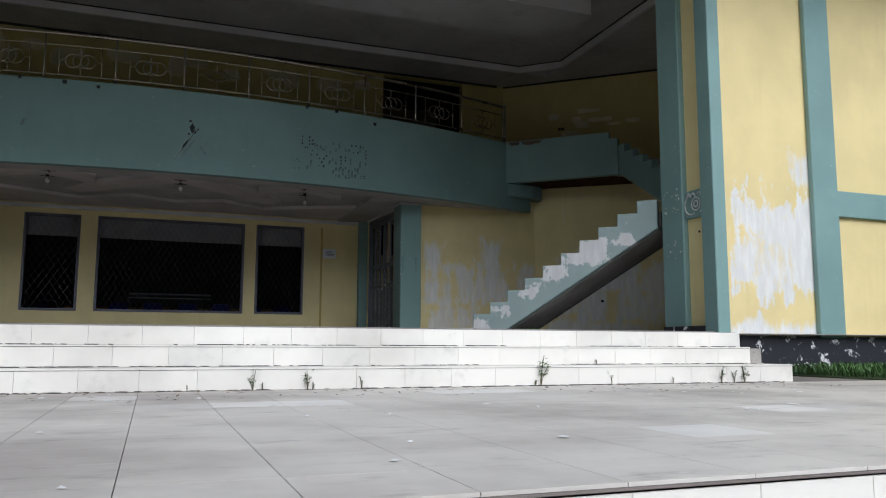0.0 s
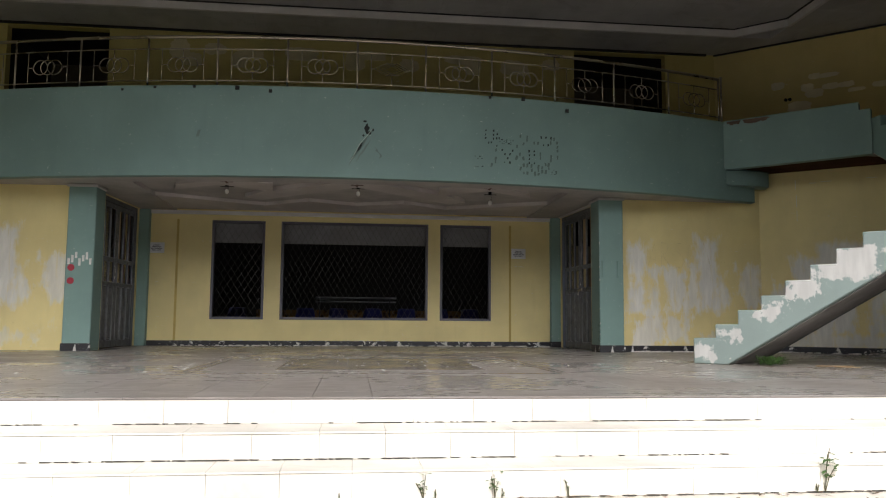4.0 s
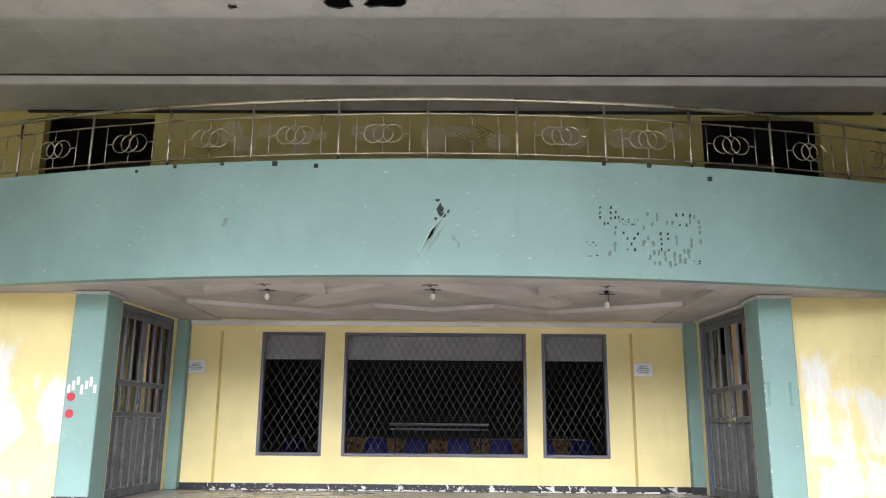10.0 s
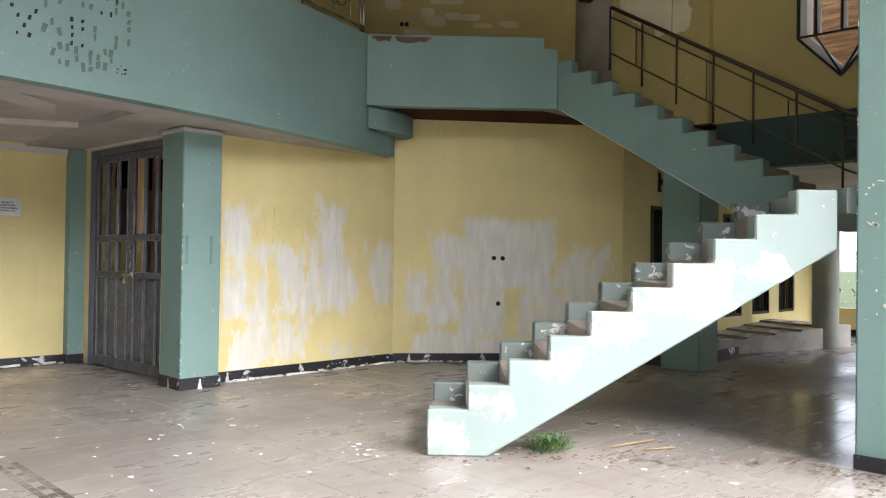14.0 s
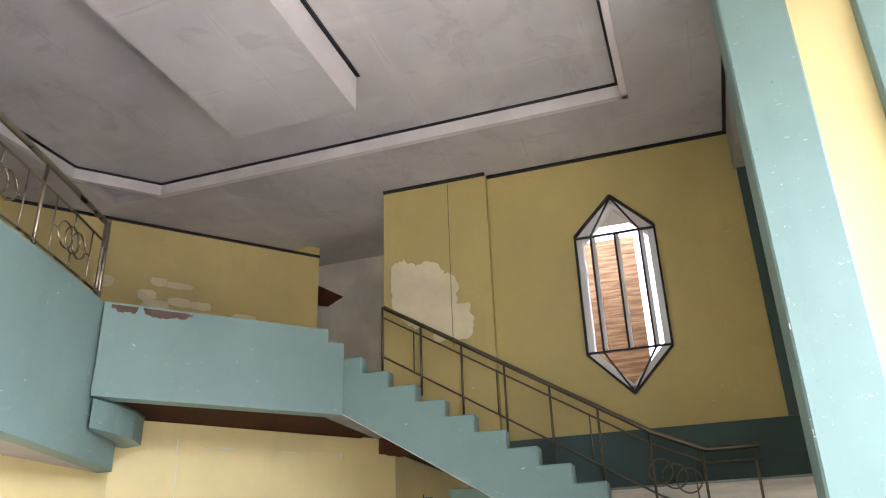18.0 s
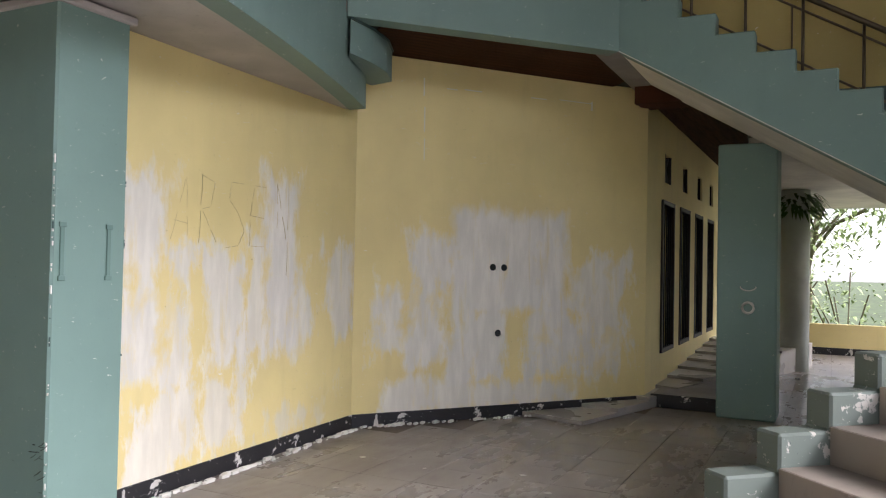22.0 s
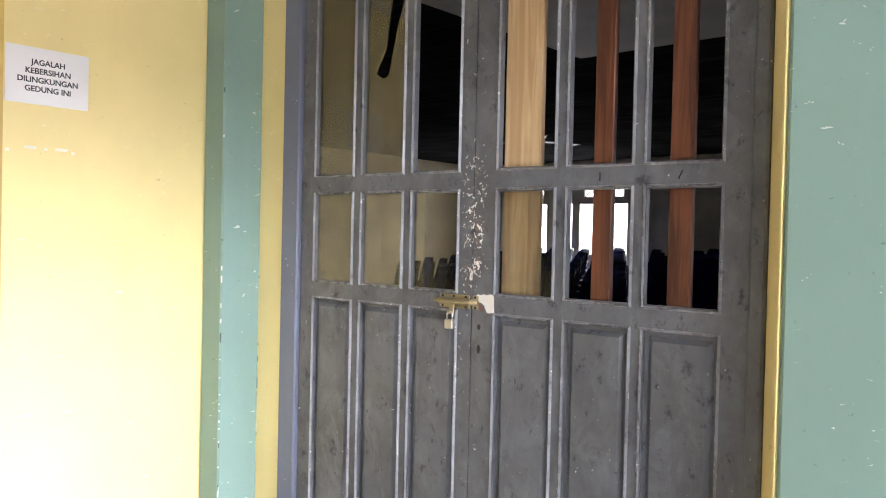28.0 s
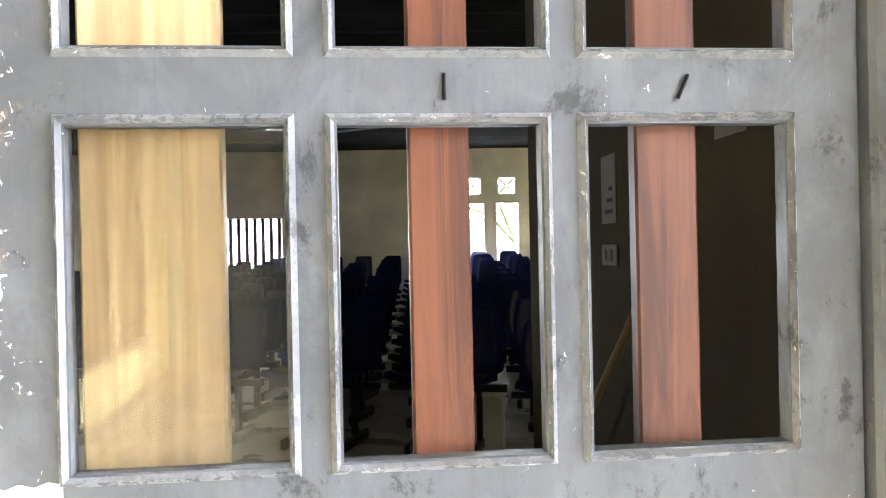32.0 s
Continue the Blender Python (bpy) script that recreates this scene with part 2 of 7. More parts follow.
def ceiling_paint(name, color):
    """Old ceiling boards: taped joints showing as faint bands, grey damp blotches with darker rims, small spots."""
    n = Nodes(name)
    x, y, z = n.split()
    wob = n.math("MULTIPLY", n.math("SUBTRACT", n.noise(2.0, 4), 0.5), 0.12)
    c = n.mix(n.band(n.noise(0.8, 5, 0.6), 0.3, 0.72), dim(color, 0.86), dim(color, 1.08))
    for axis, pitch, off in ((x, 1.22, 0.3), (y, 0.98, 0.1)):
        u = n.math("FRACT", n.math("ADD", n.math("MULTIPLY", n.math("ADD", axis, wob), 1 / pitch), off))
        seam = n.math("ABSOLUTE", n.math("SUBTRACT", u, 0.5))
        c = n.mix(n.math("MULTIPLY", n.band(seam, 0.02, 0.07, 0.28, 0.0), n.band(n.noise(1.3, 3), 0.4, 0.65)), c, dim(color, 1.18))
        c = n.mix(n.math("MULTIPLY", n.band(seam, 0.004, 0.012, 0.32, 0.0), n.band(n.noise(2.1, 3), 0.45, 0.6)), c, dim(color, 0.6))
    damp = n.noise(1.5, 6, 0.62, None, 0.7)
    c = n.mix(n.band(damp, 0.5, 0.72, 0.0, 0.4), c, dim(color, 0.62))
    rim = n.math("ABSOLUTE", n.math("SUBTRACT", damp, 0.6))
    c = n.mix(n.band(rim, 0.0, 0.02, 0.14, 0.0), c, (0.24, 0.19, 0.15))
    c = n.mix(n.band(n.noise(17, 5, 0.7), 0.70, 0.76, 0.0, 0.6), c, (0.16, 0.13, 0.11))
    n.bump(n.noise(45, 4), 0.1, 0.003)
    return n.done(c, 0.75)


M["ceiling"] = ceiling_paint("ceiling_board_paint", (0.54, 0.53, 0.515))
# same ceiling paint, coloured darker to hold shade over the bright porch
M["ceiling_shaded"] = ceiling_paint("shaded_ceiling_paint", (0.38, 0.37, 0.355))
M["soffit"] = plain("soffit_paint", (0.47, 0.44, 0.415), 0.75, vary=0.2)
M["scratch_dark"] = plain("dark_joint_line", (0.20, 0.15, 0.06), 0.8)
M["soffit_cap"] = plain("grey_cap_paint", (0.55, 0.52, 0.50), 0.7)
M["black_line"] = plain("black_trim_paint", (0.012, 0.012, 0.014), 0.5)
M["white_band"] = plain("white_cornice_paint", (0.72, 0.69, 0.67), 0.6, vary=0.12)
M["skirting"] = wall_paint("black_skirting_paint", (0.02, 0.02, 0.024), (0.75, 0.73, 0.69), chips=0.565, rough=0.5)


def door_paint(name, color, gloss, worn=0.0):
    """Old gloss paint on timber: cloudy grey, brushed streaks, dark grime, fine drip runs, white and brown scars thickest where the two leaves meet."""
    n = Nodes(name)
    cloud, grime = n.noise(3.2, 6, 0.65, None, 0.4), n.noise(16.0, 8, 0.76, n.scaled((1.0, 1.0, 0.7)), 0.3)
    fine, runs = n.noise(70, 5, 0.75), n.noise(14.0, 4, 0.6, n.scaled((1.0, 1.0, 0.12)))
    brush = n.noise(30.0, 6, 0.7, n.scaled((1.6, 1.6, 0.16)), 0.2)
    mottle = n.noise(9.0, 7, 0.7, n.scaled((1.0, 1.0, 0.6)), 0.6)
    c = n.mix(n.band(cloud, 0.3, 0.7), dim(color, 0.74), dim(color, 1.2))
    c = n.mix(n.band(mottle, 0.46, 0.66, 0.0, 0.55), c, dim(color, 1.55))
    c = n.mix(n.band(brush, 0.5, 0.75, 0.0, 0.35), c, dim(color, 0.6))
    c = n.mix(n.band(grime, 0.56, 0.66, 0.0, 0.75), c, dim(color, 0.22))
    c = n.mix(n.band(fine, 0.6, 0.72, 0.0, 0.5), c, dim(color, 0.4))
    x, y, z = n.split()
    dx = n.math("ABSOLUTE", n.math("SUBTRACT", x, 1.205))
    dz = n.math("ABSOLUTE", n.math("SUBTRACT", z, 1.40))
    near = n.math("MULTIPLY", n.band(dx, 0.005, 0.11, n.band(n.noise(11.0, 3), 0.35, 0.65, 0.05, 0.18), 0.0), n.band(dz, 0.12, 0.34, 1.0, 0.22))
    chip = n.noise(62.0, 6, 0.62, n.scaled((1.15, 1.0, 0.85)), 0.9)
    scar = n.band(n.math("ADD", n.noise(42.0, 5, 0.65), near), 0.66, 0.74)
    c = n.mix(n.math("MULTIPLY", scar, n.band(dx, 0.05, 0.10, 0.7, 0.0)), c, (0.21, 0.15, 0.115))
    mask = n.band(n.math("ADD", chip, n.math("ADD", near, n.math("MULTIPLY", n.noise(6.0, 4, 0.7), worn))), 0.69, 0.72)
    c = n.mix(mask, c, (0.80, 0.79, 0.76))
    lumps = n.math("ADD", n.math("MULTIPLY", fine, 0.25), n.math("ADD", n.math("MULTIPLY", runs, 0.5), n.math("MULTIPLY", brush, 0.45)))
    n.bump(n.math("SUBTRACT", lumps, mask), 0.4, 0.003)
    return n.done(c, n.band(grime, 0.35, 0.7, gloss, gloss + 0.3), 0.0, 0.4)


M["door_grey"] = door_paint("grey_door_paint", (0.105, 0.112, 0.125), 0.38)
# beads coloured lighter than the leaf for their highlights, plus a little wear
M["door_bead"] = door_paint("worn_highlit_bead_paint", (0.21, 0.217, 0.235), 0.16, 0.07)


def tile_mat(name, color, rough, spread, odd, odd_share, dirt):
    """Glazed floor tile: each piece a little different, a few replaced by paler ones, dust and scuffs over all."""
    n = Nodes(name)
    wpos = n.t.nodes.new("ShaderNodeNewGeometry").outputs["Position"]
    r = n.math("FRACT", n.math("ADD", n.rand(), n.island()))
    c = n.mix(r, dim(color, 1 - spread), dim(color, 1 + spread))
    c = n.mix(n.math("GREATER_THAN", r, 1 - odd_share), c, odd)
    broad = n.noise(0.55, 5, 0.6, wpos)
    scuff = n.noise(3.0, 6, 0.65, n.scaled((1.0, 2.6, 1.0), wpos))
    c = n.mix(n.band(broad, 0.4, 0.72, 0.0, dirt), c, (0.17, 0.135, 0.11))
    c = n.mix(n.band(scuff, 0.55, 0.78, 0.0, dirt * 0.8), c, (0.12, 0.10, 0.085))
    n.bump(n.noise(24, 4, 0.5, wpos), 0.04, 0.002)
    return n.done(c, n.band(n.math("ADD", broad, n.math("MULTIPLY", scuff, 0.5)), 0.5, 1.0, rough, rough + 0.35))


M["white_tile"] = tile_mat("white_step_tile", (0.81, 0.765, 0.67), 0.3, 0.04, (0.77, 0.735, 0.645), 0.1, 0.3)
M["grey_tile"] = tile_mat("grey_floor_tile", (0.295, 0.27, 0.243), 0.14, 0.025, (0.335, 0.308, 0.278), 0.05, 0.55)
M["plaza_tile"] = tile_mat("plaza_tile", (0.68, 0.63, 0.545), 0.42, 0.035, (0.68, 0.64, 0.57), 0.035, 0.55)
M["plaza_pale"] = tile_mat("pale_plaza_tile", (0.80, 0.76, 0.68), 0.42, 0.03, (0.80, 0.76, 0.68), 0.0, 0.35)
M["step_joint"] = plain("dirty_step_joint", (0.33, 0.30, 0.26), 0.9, vary=0.5)
M["grout"] = plain("tile_grout", (0.20, 0.17, 0.145), 0.9)
M["timber_panel"] = plain("brown_timber_panel", (0.085, 0.034, 0.018), 0.85, vary=0.4, spec=0.1)
M["concrete"] = plain("old_concrete", (0.34, 0.32, 0.30), 0.85, vary=0.3)
M["teal_dark"] = plain("dark_teal_paint", (0.05, 0.10, 0.095), 0.6)
M["column_pale"] = plain("pale_green_paint", (0.70, 0.76, 0.70), 0.6)
M["dark_marble"] = plain("dark_brown_marble", (0.185, 0.162, 0.145), 0.18, vary=0.35, bump=0.02)
M["inlay_mid"] = plain("mid_brown_marble", (0.235, 0.21, 0.188), 0.18, vary=0.25, bump=0.02)
M["dry_leaf"] = plain("dry_leaf_brown", (0.16, 0.10, 0.05), 0.8, vary=0.4)
# dark grey chosen to limit the light that the unseen yard bounces
M["apron"] = plain("low_bounce_grey", (0.075, 0.072, 0.068), 0.9, vary=0.3)
M["grass"] = plain("grass_soil", (0.07, 0.10, 0.035), 0.95, vary=0.5, bump=0.5)
M["leaf"] = plain("leaf_green", (0.07, 0.15, 0.03), 0.6, vary=0.4)
M["steel"] = plain("brushed_steel", (0.40, 0.355, 0.28), 0.28, 1.0, vary=0.2, bump=0.02)
M["white_wall"] = plain("white_wall_paint", (0.79, 0.765, 0.715), 0.7)
# near-black colour that stands in for the darkness of unlit rooms
M["shade_black"] = plain("interior_shade_black", (0.03, 0.028, 0.026), 0.9)


# ---- mesh helpers ----
def add_box(bm, x0, x1, y0, y1, z0, z1):
    v = [bm.verts.new((x, y, z)) for z in (z0, z1) for x, y in ((x0, y0), (x1, y0), (x1, y1), (x0, y1))]
    for f in ((3, 2, 1, 0), (4, 5, 6, 7), (0, 1, 5, 4), (1, 2, 6, 5), (2, 3, 7, 6), (3, 0, 4, 7)):
        bm.faces.new([v[i] for i in f])
    return v


def box(x0, x1, y0, y1, z0, z1, bevel=0.0):
    bm = bmesh.new()
    add_box(bm, min(x0, x1), max(x0, x1), min(y0, y1), max(y0, y1), min(z0, z1), max(z0, z1))
    if bevel:
        bmesh.ops.bevel(bm, geom=bm.edges[:], offset=bevel, segments=1, affect="EDGES")
    return bm


def add_prism(bm, pts, z0, z1):
    """A solid on a counter-clockwise outline; z0 and z1 may be lists, one height for each corner."""
    n = len(pts)
    z0 = z0 if isinstance(z0, (list, tuple)) else [z0] * n
    z1 = z1 if isinstance(z1, (list, tuple)) else [z1] * n
    a = [bm.verts.new((x, y, z)) for (x, y), z in zip(pts, z0)]
    b = [bm.verts.new((x, y, z)) for (x, y), z in zip(pts, z1)]
    bm.faces.new(a[::-1])
    bm.faces.new(b)
    for i in range(n):
        j = (i + 1) % n
        bm.faces.new((a[i], a[j], b[j], b[i]))


def prism(pts, z0, z1):
    bm = bmesh.new()
    add_prism(bm, pts, z0, z1)
    bmesh.ops.recalc_face_normals(bm, faces=bm.faces[:])
    return bm


def add_tube(bm, a, b, r, sides=8):
    a, b = Vector(a), Vector(b)
    m = (b - a).to_track_quat("Z", "Y").to_matrix()
    rings = [[bm.verts.new(p + m @ Vector((r * math.cos(q), r * math.sin(q), 0))) for q in [2 * math.pi * k / sides for k in range(sides)]] for p in (a, b)]
    for k in range(sides):
        j = (k + 1) % sides
        bm.faces.new((rings[0][k], rings[0][j], rings[1][j], rings[1][k])).smooth = True
    bm.faces.new(rings[0][::-1])
    bm.faces.new(rings[1])


def tube(a, b, r, sides=8):
    bm = bmesh.new()
    add_tube(bm, a, b, r, sides)
    return bm


def add_path(bm, pts, r, sides=6, closed=False):
    """A round bar that follows the points."""
    pts = [Vector(p) for p in pts]
    n = len(pts)
    rings = []
    for i, p in enumerate(pts):
        q0 = pts[i - 1] if (i or closed) else pts[0]
        q1 = pts[(i + 1) % n] if (i < n - 1 or closed) else pts[-1]
        m = (q1 - q0).to_track_quat("Z", "Y").to_matrix()
        rings.append([bm.verts.new(p + m @ Vector((r * math.cos(a), r * math.sin(a), 0))) for a in [2 * math.pi * k / sides for k in range(sides)]])
    for i in range(n if closed else n - 1):
        u, v = rings[i], rings[(i + 1) % n]
        for k in range(sides):
            j = (k + 1) % sides
            bm.faces.new((u[k], u[j], v[j], v[k])).smooth = True


def mesh_of(name, bm, material):
    me = bpy.data.meshes.new(name)
    bm.to_mesh(me)
    bm.free()
    me.materials.append(M[material] if isinstance(material, str) else material)
    return me


def part(name, bm, material, parent=None, label=""):
    ob = new(name, mesh_of(name, bm, material))
    if parent:
        ob.parent = parent
    return tagged(ob, label)


def thing(name, m=None, label="", category="", group="", kind=""):
    ob = new(name)
    ob.matrix_world = m or Matrix()
    return tagged(ob, label, category, group, kind)


def structure(name, bm, material, label="", m=None, parent=None):
    ob = part(name, bm, material, parent)
    if m:
        ob.matrix_world = m
    return tagged(ob, label, "", "", "structure" if not parent else "")


def wall(name, p0, p1, thick, z0, z1, material, label="", holes=()):
    """A wall from p0 to p1, solid on its left side; holes: s0, s1, z0, z1 go right through. Local x runs along it."""
    (ax, ay), (bx, by) = p0, p1
    length = math.hypot(bx - ax, by - ay)
    ss = sorted({0.0, length, *[v for h in holes for v in h[:2]]})
    bm = bmesh.new()
    for s0, s1 in zip(ss, ss[1:]):
        mid = (s0 + s1) / 2
        cuts = sorted((h[2], h[3]) for h in holes if h[0] < mid < h[1])
        low = z0
        for c0, c1 in cuts:
            if c0 > low:
                add_box(bm, s0, s1, 0, thick, low, c0)
            low = c1
        if low < z1:
            add_box(bm, s0, s1, 0, thick, low, z1)
    m = pose(ax, ay, 0, 0, 0, math.degrees(math.atan2(by - ay, bx - ax)))
    return structure(name, bm, material, label, m)


def skirt(p0, p1, z=0.0, high=0.11, proud=0.012, name="baseboard"):
    (ax, ay), (bx, by) = p0, p1
    length = math.hypot(bx - ax, by - ay)
    m = pose(ax, ay, 0, 0, 0, math.degrees(math.atan2(by - ay, bx - ax)))
    return structure(name, box(0, length, -proud, 0.0, z, z + high), "skirting", "black painted baseboard with flaking plaster", m)


# ---- plan ----
CX = -0.11
BAY_R, BAY_L = 4.22, -4.44
WA0, WA1 = (4.49, -2.665), (7.18, -2.56)
WB1 = (9.64, -4.50)
DOOR_TURN = radians(-86.5)


def EAST(s):
    """A point of the slightly splayed east bay wall, s metres from its corner by the windows."""
    return 4.114 + s * math.cos(DOOR_TURN), -0.122 + s * math.sin(DOOR_TURN)


def WEST(s):
    x, y = EAST(s)
    return 2 * CX - x, y


UP0, UP1 = (7.70, 0.12), (10.95, -2.73)

# ---- floors and ground ----
structure("ground", box(-300, 300, -300, 300, -1.9, -1.44), "grass", "flat grass and soil")
# added yard surface, unseen, there only for its bounced light
structure("pavement_apron", box(-60, 60, -80, -17.4, -1.438, -1.43), "apron", "added unseen dark yard that keeps bounced light low")
structure("floor", prism([(-9.6, -10.64), (5.42, -10.64), (5.42, -9.6), (17.0, -9.6), (17.0, 14.0), (-9.6, 14.0)], -0.48, -0.012), "grout", "grey tiled porch and hall floor")
structure("pavement", prism([(-16, -15.72), (16, -15.72), (16, -9.0), (-16, -9.0)], -1.44, -0.516), "grout", "worn grey tiled forecourt")
STEP_Y, STEP_UP = (-10.64, -11.01, -11.36), 0.168
for i, y in enumerate(STEP_Y):
    structure("steps", box(-9.6, 5.42, y, y + 0.5, -0.504, -STEP_UP * i - 0.012 if i else -0.016), "step_joint", "white tiled porch step")
for i in range(6):
    structure("steps", box(-16, 16, -15.72 - 0.34 * i, -15.4, -1.44, -0.524 - 0.155 * i), "white_tile", "white tiled forecourt step")

# added dark ring round the yard, unseen behind the walk, blocks low sky light
M["sky_block"] = plain("far_sky_block_green", (0.035, 0.05, 0.02), 0.95, grain=3.0, vary=0.5)
bm = bmesh.new()
rnd = random.Random(90)
ridge = [(118, -20), (105, -62), (60, -82), (0, -86), (-58, -80), (-96, -52), (-104, -6), (-98, 40)]
line = []
for (ax, ay), (bx, by) in zip(ridge, ridge[1:]):
    line += [(ax + (bx - ax) * k / 9, ay + (by - ay) * k / 9) for k in range(9)]
low = [bm.verts.new((x, y, -1.5)) for x, y in line]
top = [bm.verts.new((x * 1.02, y * 1.02, rnd.uniform(13.5, 20.0))) for x, y in line]
for k in range(len(line) - 1):
    bm.faces.new((low[k], low[k + 1], top[k + 1], top[k]))
structure("backdrop", bm, "sky_block", "added dark green ring that blocks the low sky")

# ---- walls ----
wall("wall_north", (BAY_R, 0.0), (BAY_L, 0.0), -0.2, 0, 2.9, "yellow", "yellow painted wall with three windows",
     [(BAY_R - 2.68, BAY_R - 1.62, 0.52, 2.49), (BAY_R - 1.37, BAY_R + 1.60, 0.52, 2.49), (BAY_R + 1.92, BAY_R + 2.96, 0.52, 2.49)])
wall("wall_east", EAST(2.34), EAST(-0.118), -0.2, 0, 2.9, "yellow", "yellow bay wall round a double door", [(0.135, 2.15, 0, 2.65)])
wall("wall_west", WEST(-0.118), WEST(2.34), -0.2, 0, 2.9, "yellow", "yellow bay wall round a double door", [(0.308, 2.323, 0, 2.65)])
structure("wall_return", box(4.062, 4.262, -2.418, -2.414, 0, 2.6), "yellow", "yellow painted return beside the door")
structure("wall_return", box(-4.482, -4.282, -2.418, -2.414, 0, 2.6), "yellow", "yellow painted return beside the door")
wall("wall_side_1", WA0, WA1, 0.2, 0, 3.2, "yellow_a", "yellow wall with peeling white patches")
wall("wall_side_2", WA1, WB1, 0.2, 0, 3.3, "yellow_b", "yellow wall with washed white patches and small holes")
wall("wall_side_3", WB1, (17.3, -4.56), 0.2, 0, 3.4, "yellow", "yellow wall with tall barred windows",
     [(0.72 + 1.12 * i, 1.44 + 1.12 * i, 0.47, 2.17) for i in range(5)] + [(0.90 + 1.12 * i, 1.26 + 1.12 * i, 2.38, 2.70) for i in range(5)])
wall("wall_side_4", (-7.4, -2.56), (-4.71, -2.665), 0.2, 0, 3.2, "yellow_a", "yellow wall with peeling white patches")
wall("wall_side_5", (-9.86, -4.5), (-7.4, -2.56), 0.2, 0, 3.3, "yellow_b", "yellow side wall")

# ---- upper floor ----
def arc_y(x):
    return -4.11 + (x - CX) ** 2 / 37.4


xs = [CX + 7.1 * (k / 24 - 1) for k in range(49)]
bm = bmesh.new()
for a, b in zip(xs, xs[1:]):
    add_prism(bm, [(a, arc_y(a)), (b, arc_y(b)), (b, arc_y(b) + 0.16), (a, arc_y(a) + 0.16)], 2.67, 4.06)
bmesh.ops.remove_doubles(bm, verts=bm.verts[:], dist=0.0005)
structure("balcony_wall", bm, "teal", "curved teal balcony front with scorch marks")
bm = bmesh.new()
add_prism(bm, [(xs[0], -0.2)] + [(x, arc_y(x) + 0.162) for x in xs] + [(xs[-1], -0.2)], 3.2, 3.4)
structure("floor_upper", bm, "concrete", "concrete gallery floor")
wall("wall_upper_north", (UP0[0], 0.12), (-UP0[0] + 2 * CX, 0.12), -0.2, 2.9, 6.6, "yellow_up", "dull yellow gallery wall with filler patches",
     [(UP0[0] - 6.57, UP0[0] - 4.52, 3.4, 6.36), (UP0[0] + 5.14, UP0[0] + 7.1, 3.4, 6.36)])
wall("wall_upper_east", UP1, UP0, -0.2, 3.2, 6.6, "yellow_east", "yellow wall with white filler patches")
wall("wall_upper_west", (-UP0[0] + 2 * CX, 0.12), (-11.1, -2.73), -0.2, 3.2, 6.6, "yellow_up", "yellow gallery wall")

# ---- stair hall wall with the six-sided window ----
HEX = [(-7.33, 5.85), (-7.79, 5.38), (-7.79, 3.93), (-7.33, 3.45), (-6.87, 3.93), (-6.87, 5.38)]
bm = bmesh.new()


def slab_x(bm, pts, x0, x1):
    """A plate on an outline of (y, z), from x0 to x1."""
    n = len(pts)
    u = [bm.verts.new((x0, y, z)) for y, z in pts]
    v = [bm.verts.new((x1, y, z)) for y, z in pts]
    bm.faces.new(u)
    bm.faces.new(v[::-1])
    for i in range(n):
        j = (i + 1) % n
        bm.faces.new((u[j], u[i], v[i], v[j]))


T_, TR, BR, B_, BL, TL = HEX
for pts in ([(-8.95, 3.07), (BR[0], 3.07), (BR[0], 6.6), (-8.95, 6.6)], [(BL[0], 3.07), (-4.46, 3.07), (-4.46, 6.6), (BL[0], 6.6)],
            [TR, T_, (T_[0], 6.6), (TR[0], 6.6)], [T_, TL, (TL[0], 6.6), (T_[0], 6.6)],
            [(BR[0], 3.07), (B_[0], 3.07), B_, BR], [(B_[0], 3.07), (BL[0], 3.07), BL, B_]):
    slab_x(bm, pts, 9.5, 9.7)
bmesh.ops.remove_doubles(bm, verts=bm.verts[:], dist=1e-4)
bmesh.ops.recalc_face_normals(bm, faces=bm.faces[:])
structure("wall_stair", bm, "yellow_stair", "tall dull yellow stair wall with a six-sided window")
structure("wall_stair_base", box(9.49, 9.7, -8.95, -5.9, 2.5, 3.068), "teal_dark", "dark teal band of the stair wall")
structure("timber_soffit_stair", box(9.37, 9.72, -5.88, -4.44, 3.045, 3.069), "timber_panel", "brown timber lining under the stair wall")
structure("timber_lip", box(9.285, 9.368, -4.88, -4.44, 3.03, 3.235), "timber_panel", "brown timber edge over the wall corner")
structure("pilaster_stair", box(9.455, 9.49, -8.95, -8.79, 3.07, 6.41), "teal_dark", "dark teal pilaster at the end of the stair wall")
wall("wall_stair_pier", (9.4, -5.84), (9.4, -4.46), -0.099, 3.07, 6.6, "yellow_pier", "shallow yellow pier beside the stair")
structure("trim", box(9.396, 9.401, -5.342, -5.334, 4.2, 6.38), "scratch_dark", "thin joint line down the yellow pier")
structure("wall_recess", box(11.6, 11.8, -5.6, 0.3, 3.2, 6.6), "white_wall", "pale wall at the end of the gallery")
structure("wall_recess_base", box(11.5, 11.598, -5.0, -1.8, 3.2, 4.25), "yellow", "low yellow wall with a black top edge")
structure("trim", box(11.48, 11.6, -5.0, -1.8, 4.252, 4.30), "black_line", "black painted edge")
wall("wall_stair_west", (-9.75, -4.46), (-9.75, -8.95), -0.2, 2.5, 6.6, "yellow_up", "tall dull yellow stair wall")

# ---- ceilings ----
structure("ceiling", box(-11.9, 11.9, -8.75, 0.3, 6.56, 6.7), "ceiling", "pale ceiling boards with water stains")
bm = bmesh.new()
